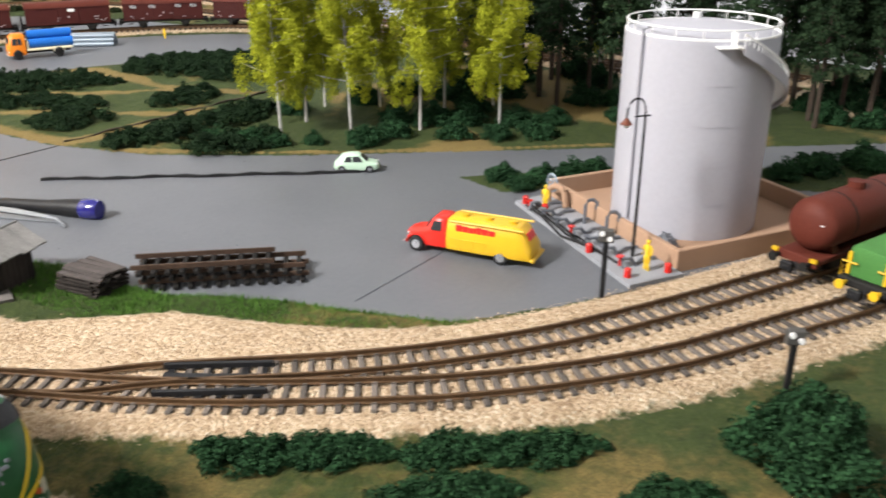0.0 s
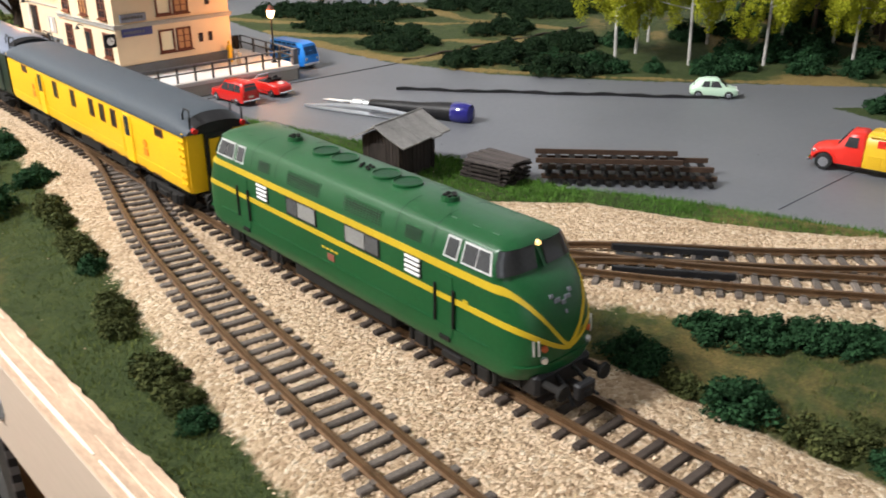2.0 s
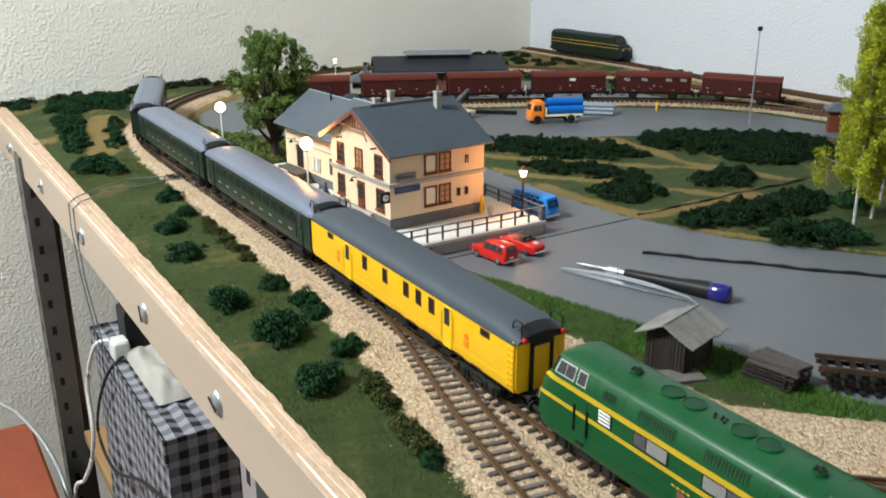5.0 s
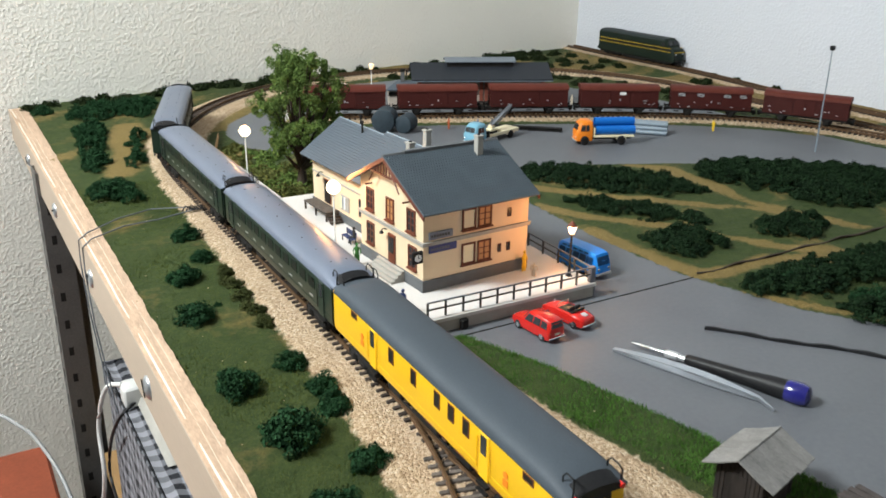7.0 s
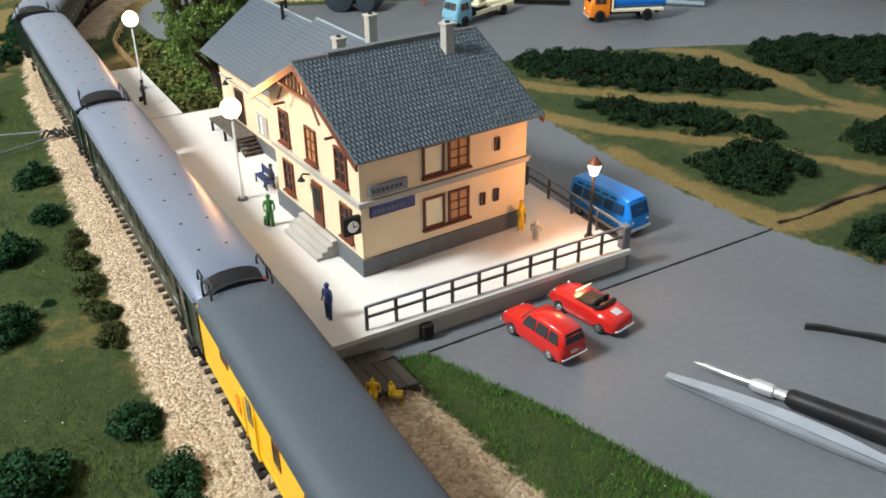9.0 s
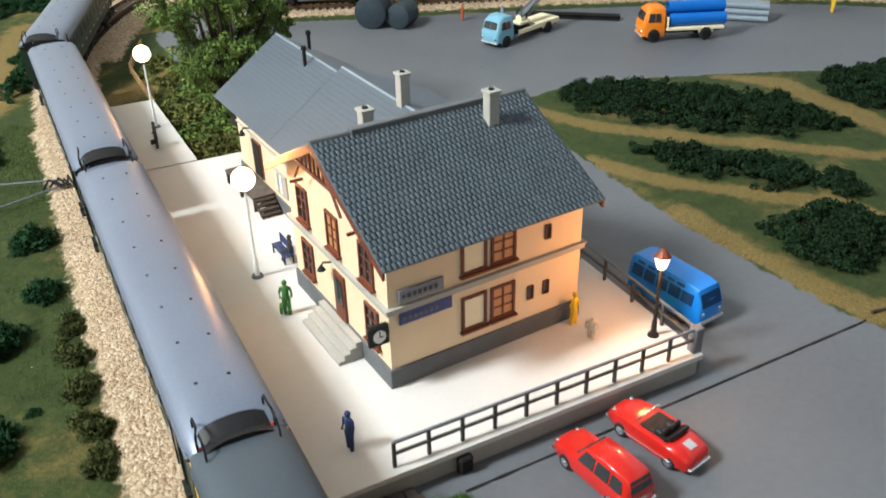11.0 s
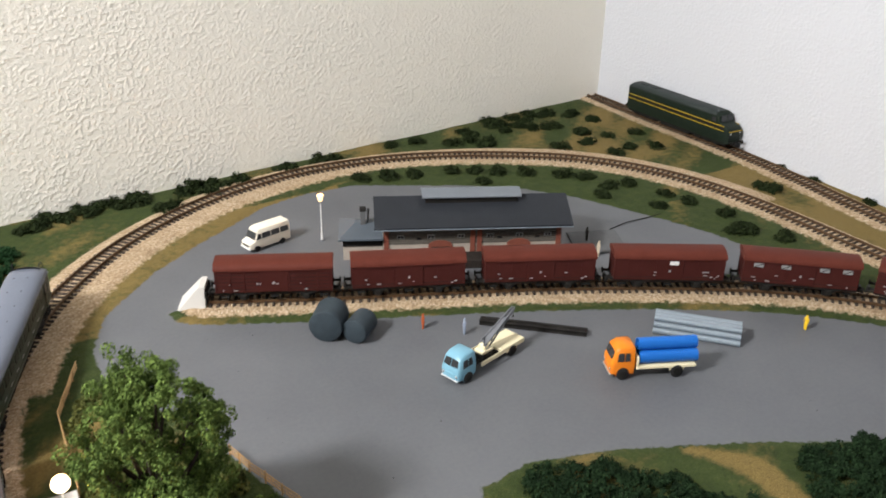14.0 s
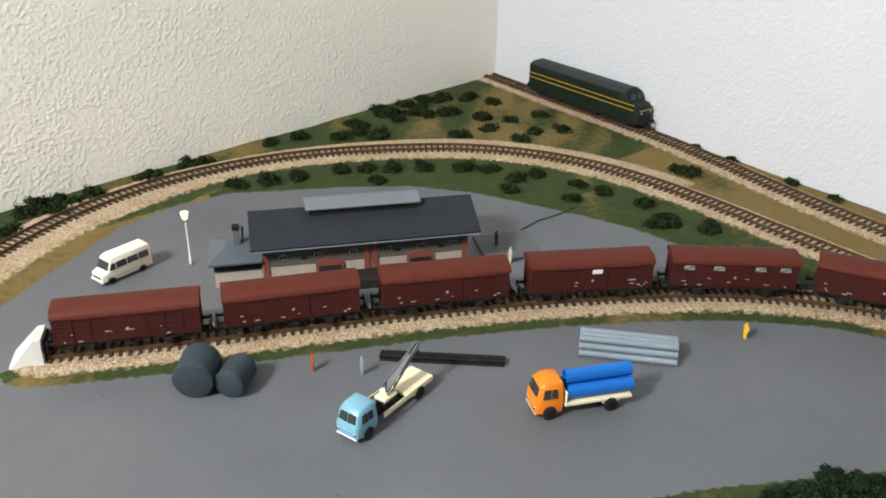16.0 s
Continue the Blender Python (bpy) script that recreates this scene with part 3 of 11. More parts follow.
for i in _bend:
    p, d = MAIN.p[i], MAIN.way(MAIN.s[i])
    right = np.array([d[1], -d[0]])
    _in.append(tuple(p + right * (0.044 - 0.014 * np.clip((p[0] - 0.55) / 0.15, 0, 1))))
    _out.append(tuple(p - right * (0.032 + 0.014 * np.clip((p[0] - 0.70) / 0.25, 0, 1))))
FILL.append(_in + _out[::-1])
FILL.append([(0.1235, -0.140), (0.150, -0.140), (0.162, -0.170), (0.162, -0.235), (0.165, -0.270), (0.166, -0.40), (0.1235, -0.40)])
BED = ((MAIN, 0.027), (LOOP, 0.026), (OUTER, 0.029), (INNER, 0.036), (YARD, 0.029), (WALLSIDE, 0.026))

# ---- the room ----
WEST, EAST, SOUTH, FLOOR, CEIL = -1.9, 1.250, -2.1, -0.92, 1.5


def far_wall_y(x):
    return 1.301 + 0.135 * x


def room():
    bm = bmesh.new()
    box(bm, (WEST - 0.1, SOUTH - 0.1, FLOOR - 0.1), (EAST + 0.6, far_wall_y(EAST) + 0.3, FLOOR))
    solid("floor", bm, "floor", "worn beige tiled floor under the layout", "floor", kind="structure", smooth=0)
    bm = bmesh.new()
    box(bm, (WEST - 0.1, SOUTH - 0.1, CEIL), (EAST + 0.1, far_wall_y(EAST) + 0.3, CEIL + 0.1))
    solid("ceiling", bm, "ceiling", "plain white painted ceiling", "ceiling", kind="structure", smooth=0)
    bm = bmesh.new()
    a, b = (WEST - 0.1, far_wall_y(WEST - 0.1)), (EAST, far_wall_y(EAST))
    prism(bm, [a, b, (b[0], b[1] + 0.12), (a[0], a[1] + 0.12)], FLOOR, CEIL, "z")
    solid("wall_north", bm, "wall_cream", "cream wall with spattered plaster relief", "wall", kind="structure", smooth=0)
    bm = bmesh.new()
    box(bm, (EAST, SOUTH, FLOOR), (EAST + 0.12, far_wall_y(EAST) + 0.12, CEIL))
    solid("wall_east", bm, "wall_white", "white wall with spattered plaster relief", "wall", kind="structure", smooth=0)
    # south and west walls are unseen; dim grey keeps their bounced light low
    bm = bmesh.new()
    box(bm, (WEST - 0.1, SOUTH - 0.1, FLOOR), (EAST, SOUTH, CEIL))
    solid("wall_south", bm, "wall_room", "unseen plain grey wall that closes the room", "wall", kind="structure", smooth=0)
    bm = bmesh.new()
    box(bm, (WEST - 0.1, SOUTH, FLOOR), (WEST, far_wall_y(WEST), CEIL))
    solid("wall_west", bm, "wall_room", "unseen plain grey wall that closes the room", "wall", kind="structure", smooth=0)


room()


# ---- the scenery sheet ----
def inside(poly, x, y):
    """Signed distance to a closed outline, positive within."""
    pts = np.array(poly, float)
    d, odd = np.full(x.shape, 9.0), np.zeros(x.shape, bool)
    for a, b in zip(pts, np.roll(pts, -1, axis=0)):
        e = b - a
        t = np.clip(((x - a[0]) * e[0] + (y - a[1]) * e[1]) / (e @ e), 0, 1)
        d = np.minimum(d, np.hypot(x - a[0] - t * e[0], y - a[1] - t * e[1]))
        with np.errstate(divide="ignore", invalid="ignore"):
            odd ^= ((a[1] > y) != (b[1] > y)) & (x < e[0] * (y - a[1]) / (e[1] if e[1] else 1e-9) + a[0])
    return np.where(odd, d, -d)


def to_line(line, x, y, reach=0.12):
    d = np.full(x.shape, 9.0)
    for q in line.p[::2]:
        d = np.minimum(d, (x - q[0]) ** 2 + (y - q[1]) ** 2)
    return np.sqrt(d)


PAVED = [(0.168, 0.30), (0.211, 0.289), (0.237, 0.224), (0.258, 0.148), (0.272, 0.09), (0.289, 0.045), (0.290, 0.0), (0.297, -0.041), (0.315, -0.069), (0.329, -0.099), (0.341, -0.138), (0.362, -0.193), (0.416, -0.233), (0.461, -0.262), (0.53, -0.31), (0.64, -0.36), (0.80, -0.42),
         (1.0, -0.47), (1.02, 0.0), (1.03, 0.40), (1.0, 0.62), (0.99, 0.80), (0.975, 0.90), (0.94, 0.985), (0.89, 1.085), (0.84, 1.146), (0.774, 1.19), (0.708, 1.223), (0.646, 1.256), (0.575, 1.258), (0.507, 1.241), (0.459, 1.207), (0.40, 1.168), (0.337, 1.118), (0.27, 1.045), (0.245, 0.98), (0.245, 0.90), (0.29, 0.84), (0.312, 0.77), (0.319, 0.743), (0.348, 0.655), (0.33, 0.64), (0.24, 0.64), (0.168, 0.60)]
ISLAND = [(0.441, 0.295), (0.472, 0.199), (0.541, 0.097), (0.635, -0.016), (0.729, -0.129), (0.82, -0.250), (0.95, -0.40), (1.05, -0.5), (1.1, 0.3), (1.0, 0.34), (0.93, 0.42), (0.85, 0.497), (0.771, 0.538), (0.698, 0.578), (0.589, 0.627), (0.516, 0.648), (0.466, 0.640), (0.452, 0.61), (0.444, 0.56), (0.438, 0.48), (0.434, 0.40)]
SHRUBBERY = [(0.575, -0.055), (0.562, -0.105), (0.60, -0.14), (0.68, -0.17), (0.75, -0.265), (0.83, -0.325), (0.95, -0.45), (0.80, -0.40), (0.70, -0.30), (0.67, -0.15)]


# worn straw-coloured strips on the island
CORNER_PATH = Line([(0.135, 1.090), (0.112, 1.000), (0.098, 0.915), (0.075, 0.840)])
PATHS = ((Line([(0.450, 0.632), (0.462, 0.612), (0.479, 0.566), (0.508, 0.530), (0.545, 0.491), (0.579, 0.457), (0.612, 0.421), (0.640, 0.405), (0.70, 0.30)]), 0.0115),
         (Line([(0.442, 0.515), (0.460, 0.470), (0.487, 0.435), (0.512, 0.405), (0.545, 0.360), (0.575, 0.300), (0.64, 0.25)]), 0.0125),
         (Line([(0.640, 0.600), (0.668, 0.550), (0.665, 0.47), (0.660, 0.40), (0.69, 0.31)]), 0.015), (Line([(0.441, 0.42), (0.448, 0.31), (0.47, 0.285), (0.545, 0.285), (0.60, 0.24)]), 0.014), (Line([(0.455, 0.245), (0.485, 0.195), (0.545, 0.105), (0.63, -0.002), (0.73, -0.115)]), 0.006))


def scenery():
    step = 0.0035
    xs, ys = np.arange(0.013, EAST, step), np.arange(-0.75, far_wall_y(EAST) + 0.003, step)
    x, y = np.meshgrid(xs, ys)
    bed = np.full(x.shape, -9.0)
    for line, half in BED:
        bed = np.maximum(bed, half - to_line(line, x, y))
    for poly in FILL:
        bed = np.maximum(bed, inside(poly, x, y))
    verge = to_line(YARD, x, y) - 0.043
    front_of_yard = np.where(y < np.interp(x, YARD.p[:120, 0], YARD.p[:120, 1]), 1, -1)
    yard = np.minimum(inside(PAVED, x, y), -inside(ISLAND, x, y))
    yard = np.minimum(yard, -inside(SHRUBBERY, x, y))
    yard = np.where((front_of_yard > 0) & (x < 1.0) & (y > 0.55), np.minimum(yard, verge), yard)
    rng = np.random.default_rng(4)
    coarse = np.zeros(x.shape)
    for k in range(26):
        fx, fy, ph = rng.normal(0, 42), rng.normal(0, 42), rng.uniform(0, 6.3)
        coarse += np.sin(x * fx + y * fy + ph)
    coarse /= 5.0
    far = np.clip((y - 0.55) / 0.3, 0, 1)
    dry = 0.24 * coarse - 0.40 + 0.16 * far + 0.04 * (x < 0.16) + (inside(ISLAND, x, y) > 0) * 0.10 + ((inside(ISLAND, x, y) > 0) & (y < 0.22) & (x > 0.52)) * (-0.06 + 0.34 * coarse)
    for path, half in PATHS:
        dry = np.where(inside(ISLAND, x, y) > 0.0, np.maximum(dry, 0.60 - to_line(path, x, y) / (half * 1.25) + 0.22 * coarse), dry)
    dry = np.where((x < 0.2) & (y > 0.8), np.maximum(dry, 0.62 - to_line(CORNER_PATH, x, y) / 0.030 + 0.15 * coarse), dry)
    dry = np.where((x > 0.19) & (x < 0.37) & (y < 0.30), -0.7, dry)
    shed_side = (y > 1.0) & (inside(PAVED, x, y) > -0.09) & (to_line(MAIN, x, y) > 0.03) & (y < far_wall_y(x) - 0.12)
    dry = np.where(shed_side, np.where((x < 0.62) & (to_line(MAIN, x, y) < 0.085), 0.15, -0.6) + 0.10 * coarse, dry)
    dry = dry + 0.36 * np.clip(1 - np.hypot(x - 1.09, y - 1.27) / 0.20, 0, 1)
    dry = np.where((x > 1.10) & (y > 0.6) & (y < 1.06), 0.32 + 0.2 * coarse, dry)
    dry = np.where((x > 0.14) & (y < -0.10) & (x < 0.46), np.maximum(dry, -0.12 + 0.16 * coarse), dry)
    dry = dry + 0.62 * np.clip(1.25 - np.hypot((x - 0.690) / 0.055, (y - 0.125) / 0.050), 0, 1)
    dry = dry + 1.0 * np.clip(1.3 - np.hypot((x - 0.90) / 0.17, (y - 0.02) / 0.16), 0, 1) * (0.75 + 0.5 * coarse)
    rise = np.clip((bed + 0.004) / 0.012, 0, 1)
    rise = rise * rise * (3 - 2 * rise)
    z = 0.0040 * rise + rng.normal(0, 0.00022, x.shape) * (bed > 0)
    green = np.clip(-np.maximum(yard, bed) / 0.006, 0, 1)
    z += green * (0.0012 + 0.0007 * coarse + rng.normal(0, 0.00025, x.shape))
    ny, nx = x.shape
    idx = np.arange(nx * ny).reshape(ny, nx)
    faces = np.stack([idx[:-1, :-1], idx[:-1, 1:], idx[1:, 1:], idx[1:, :-1]], -1).reshape(-1, 4)
    keep = (y < far_wall_y(x) + 0.004)[:-1, :-1].ravel()
    me = from_arrays("ground", np.stack([x, y, z], -1).reshape(-1, 3), faces[keep], "ground", smooth=True)
    for key, values in (("bed", bed), ("yard", yard), ("dry", dry)):
        me.attributes.new(key, "FLOAT", "POINT").data.foreach_set("value", values.astype(np.float32).ravel())
    tagged(new("ground", me), "model scenery sheet of grey yard, sandy ballast and flocked grass", "ground", kind="structure")


scenery()


def baseboard():
    bm = bmesh.new()
    box(bm, (0.0135, -0.75, -0.016), (EAST - 0.001, 1.29, -0.0025))
    solid("baseboard", bm, "plywood", "plywood baseboard under the model scenery", "baseboard", kind="structure", smooth=0)
    rail = thing("fascia", "pale plywood edge board with large slotted bolts", "edge board", kind="structure")
    bm = bmesh.new()
    box(bm, (-0.002, -0.75, -0.046), (0.013, 1.288, 0.0015), 0.0006)
    part("board", bm, "plywood", rail, smooth=0)
    rng = random.Random(3)
    bm = bmesh.new()
    ys = np.arange(-0.75, 1.2855, 0.0035)
    rows = []
    for y in ys:
        # the torn inner rim of the top, uneven under the grass
        rim = 0.0125 + 0.0095 * min(1.1, max(0.0, y)) + 0.0016 * noise.noise(Vector((0, y * 38, 0))) + 0.0011 * noise.noise(Vector((3, y * 170, 0)))
        lift = 0.0004 * noise.noise(Vector((7, y * 60, 0)))
        rows.append([Vector((-0.0018, y, 0.0014)), Vector((-0.0014, y, 0.0019)), Vector((0.004, y, 0.0019 + lift * 0.5)), Vector((0.009, y, 0.0021 + lift)), Vector((rim, y, 0.0025 + lift)), Vector((rim, y, 0.0004))])
    loft(bm, rows, cap=False, closed=False)
    part("top_veneer", bm, "ply_top", rail, "torn reddish top veneer", smooth=0)
    for x0, w in ((0.0016, 0.0014), (0.0058, 0.0004), (0.0108, 0.0005)):
        bm = bmesh.new()
        y = -0.75
        while y < 1.27:
            n = min(rng.uniform(0.05, 0.22), 1.284 - y)
            pts = []
            for f in np.linspace(0, 1, 9):
                q = y + n * f
                pts.append((x0 + 0.0008 * noise.noise(Vector((x0 * 900, q * 14, 0))), q, w * (0.35 + 0.65 * math.sin(math.pi * f) ** 0.5)))
            loft(bm, [[Vector((x - u / 2, q, 0.0017)), Vector((x - u / 2, q, 0.0023)), Vector((x + u / 2, q, 0.0024)), Vector((x + u / 2, q, 0.0017))] for x, q, u in pts])
            y += n + rng.choice((0.001, 0.004, 0.03))
        part("splinter_line", bm, "ply_white" if x0 < 0.005 else "ply_edge", rail, "pale splintered plywood layer", smooth=0)
    head = bmesh.new()
    ball(head, (0, 0, 0), 0.0088, 1.0, 18)
    for v in head.verts:
        v.co = Vector((-max(0, -v.co.x) * 0.42 if v.co.x < 0 else 0, v.co.y, v.co.z))
    bmesh.ops.remove_doubles(head, verts=head.verts, dist=0.00005)
    bolt = part("bolt", head, "steel", rail)
    bolt.matrix_basis = pose(-0.002, 0.0, -0.0225)
    slot = bmesh.new()
    box(slot, (-0.0042, -0.0066, -0.0008), (-0.0034, 0.0066, 0.0008))
    cut = part("slot", slot, "dark", bolt, smooth=0)
    cut.matrix_basis = pose(0, 0, 0, 35, 0, 0)
    for i, y in enumerate((0.198, 0.365, 0.588, 0.81, 1.05, -0.2, -0.42)):
        b = share("bolt", bolt.data, rail, pose(-0.002, y, -0.0225))
        share("slot", cut.data, b, pose(0, 0, 0, 20 + 47 * i, 0, 0))


baseboard()

# ---- tracks: rails and single sleepers ----
RAIL_TOP = 0.0085


def track(name, line, s0, s1, label, dusty=False, pitch=0.0081, seed=0, skip=()):
    rng = random.Random(seed)
    base = thing(name, label, "railway track")
    outline = [(-0.0012, 0.0), (0.0012, 0.0), (0.0012, 0.0004), (0.0004, 0.0007), (0.0004, 0.0018), (0.0007, 0.0021), (0.0007, 0.0029), (-0.0007, 0.0029), (-0.0007, 0.0021), (-0.0004, 0.0018), (-0.0004, 0.0007), (-0.0012, 0.0004)]
    n = max(2, int((s1 - s0) / 0.01))
    for side in (-1, 1):
        bm = bmesh.new()
        rings = []
        for s in np.linspace(s0, s1, n):
            p, d = line.at(s), line.way(s)
            nrm = np.array([d[1], -d[0]])
            q = p + side * 0.00865 * nrm
            rings.append([Vector((*(q + u * nrm), RAIL_TOP - 0.0029 + v)) for u, v in outline])
        loft(bm, rings)
        part("rail", bm, "rail", base, smooth=40)
    bm = bmesh.new()
    box(bm, (-0.0148, -0.0015, 0.0032), (0.0148, 0.0015, 0.0056), 0.0004)
    for side in (-1, 1):
        box(bm, (side * 0.00865 - 0.0018, -0.0011, 0.0055), (side * 0.00865 + 0.0018, 0.0011, 0.0062))
    first = None
    s = s0 + 0.003
    while s < s1:
        if not any(a < s < b for a, b in skip):
            m = line.spot(s + rng.uniform(-0.0005, 0.0005)) @ pose(rng.uniform(-0.0004, 0.0004), 0, rng.uniform(-0.0002, 0.0001), 0, 0, rng.uniform(-1.5, 1.5))
            if first is None:
                first = part("sleeper", bm, "sleeper_dusty" if dusty else "sleeper", base, smooth=0)
                first.matrix_basis = m
            else:
                share("sleeper", first.data, base, m)
        s += pitch
    return base


track("main_track", MAIN, 0.0, MAIN.near(1.0, -0.2), "curved main line track with rusty rails and brown sleepers", seed=1)
track("loop_track", LOOP, 0.035, LOOP.near(0.057, -0.7), "passing loop track with dusty sleepers beside the edge", True, seed=2, skip=((0.0, 0.078),))
track("outer_yard_track", OUTER, 0.0, OUTER.near(0.95, -0.505), "curved track with rusty rails and ballasted sleepers", True, seed=3, skip=((0.0, 0.055),))
track("inner_yard_track", INNER, 0.0, INNER.near(0.95, -0.45), "curved siding past the oil tank with rusty rails", True, seed=4, skip=((0.0, 0.07),))
track("goods_siding", YARD, 0.0, YARD.near(1.0, -0.2), "goods siding with dark sleepers under the red wagons", seed=5)
track("wall_siding", WALLSIDE, 0.0, WALLSIDE.near(1.12, -0.2), "siding along the white wall with brown sleepers", seed=6)

# ---- rolling stock; local y runs along the vehicle, z = 0 is the rail head ----
def section(w, z0, z1, top, y, n=9, tuck=0.0, power=2.4):
    """A cross-section of a coach body: upright sides and an arched roof."""
    pts = [(-w + tuck, z0), (-w, z0 + 0.004), (-w, z1)]
    for i in range(1, n):
        a = math.pi * (1 - i / n)
        c, s = math.cos(a), math.sin(a)
        pts.append((w * math.copysign(abs(c) ** (2 / power), c), z1 + (top - z1) * abs(s) ** (2 / power)))
    pts += [(w, z1), (w, z0 + 0.004), (w - tuck, z0)]
    return [Vector((px, y, pz)) for px, pz in pts]


def wheelset_mesh():
    bm = bmesh.new()
    for side in (-1, 1):
        cyl(bm, (side * 0.0066, 0, 0.0055), (side * 0.0092, 0, 0.0055), 0.0055, seg=14)
        cyl(bm, (side * 0.0060, 0, 0.0055), (side * 0.0066, 0, 0.0055), 0.0062, seg=14)
    cyl(bm, (-0.0066, 0, 0.0055), (0.0066, 0, 0.0055), 0.0012, seg=8)
    return bm


def bogie(parent, y, base=0.029, wheels=2):
    bm = bmesh.new()
    for side in (-1, 1):
        box(bm, (side * 0.0125 - 0.0012, y - base / 2 - 0.007, 0.0045), (side * 0.0125 + 0.0012, y + base / 2 + 0.007, 0.0085), 0.0006)
        for k in range(wheels):
            yy = y - base / 2 + base * k / (wheels - 1)
            box(bm, (side * 0.0135 - 0.0015, yy - 0.003, 0.0025), (side * 0.0135 + 0.0015, yy + 0.003, 0.0080), 0.0006)
            for d in (-0.005, 0.005):
                cyl(bm, (side * 0.0137, yy + d, 0.003), (side * 0.0137, yy + d, 0.008), 0.0012, seg=8)
        box(bm, (side * 0.0135 - 0.001, y - 0.005, 0.003), (side * 0.0135 + 0.001, y + 0.005, 0.006), 0.0004)
    box(bm, (-0.012, y - 0.004, 0.006), (0.012, y + 0.004, 0.011), 0.0005)
    frame_ob = part("bogie", bm, "dark", parent, smooth=0)
    first = None
    for k in range(wheels):
        m = pose(0, y - base / 2 + base * k / (wheels - 1), 0)
        if first is None:
            first = part("wheelset", wheelset_mesh(), "dark", frame_ob)
            first.matrix_basis = m
        else:
            share("wheelset", first.data, frame_ob, m)


def buffers(parent, y, z=0.0125, half=0.0100, mat="dark", way=1):
    for side in (-1, 1):
        bm = bmesh.new()
        cyl(bm, (side * half, y - way * 0.004, z), (side * half, y + way * 0.003, z), 0.0013, seg=8)
        cyl(bm, (side * half, y + way * 0.003, z), (side * half, y + way * 0.0042, z), 0.0029, 0.0027, seg=14)
        part("buffer", bm, mat, parent)


def coupler(parent, y, way):
    bm = bmesh.new()
    box(bm, (-0.0018, min(y, y + way * 0.009), 0.006), (0.0018, max(y, y + way * 0.009), 0.0085), 0.0005)
    box(bm, (-0.0040, y + way * 0.007 - 0.0015, 0.005), (0.0040, y + way * 0.007 + 0.0015, 0.0105), 0.0006)
    tube(bm, [(0.003, y + way * 0.002, 0.010), (0.006, y + way * 0.006, 0.004), (0.003, y + way * 0.010, 0.006)], 0.0006)
    part("coupler", bm, "black", parent)


def pane(parent, x, y, z, w, h, frame_mat, glass_mat, name="window", edge=0.0007, out=0.0005, label=""):
    """A framed side window that stands proud of the side at x; its pane is a part of its own."""
    side = 1 if x > 0 else -1
    bm = bmesh.new()
    for lo, hi in (((-w / 2 - edge, -h / 2 - edge), (w / 2 + edge, -h / 2)), ((-w / 2 - edge, h / 2), (w / 2 + edge, h / 2 + edge)), ((-w / 2 - edge, -h / 2), (-w / 2, h / 2)), ((w / 2, -h / 2), (w / 2 + edge, h / 2))):
        box(bm, (min(x - side * 0.0006, x + side * out), y + lo[0], z + lo[1]), (max(x - side * 0.0006, x + side * out), y + hi[0], z + hi[1]))
    fr = part(name, bm, frame_mat, parent, label, smooth=0)
    bm = bmesh.new()
    box(bm, (min(x - side * 0.0006, x + side * 0.00022), y - w / 2, z - h / 2), (max(x - side * 0.0006, x + side * 0.00022), y + w / 2, z + h / 2))
    part("pane", bm, glass_mat, fr, smooth=0)
    return fr


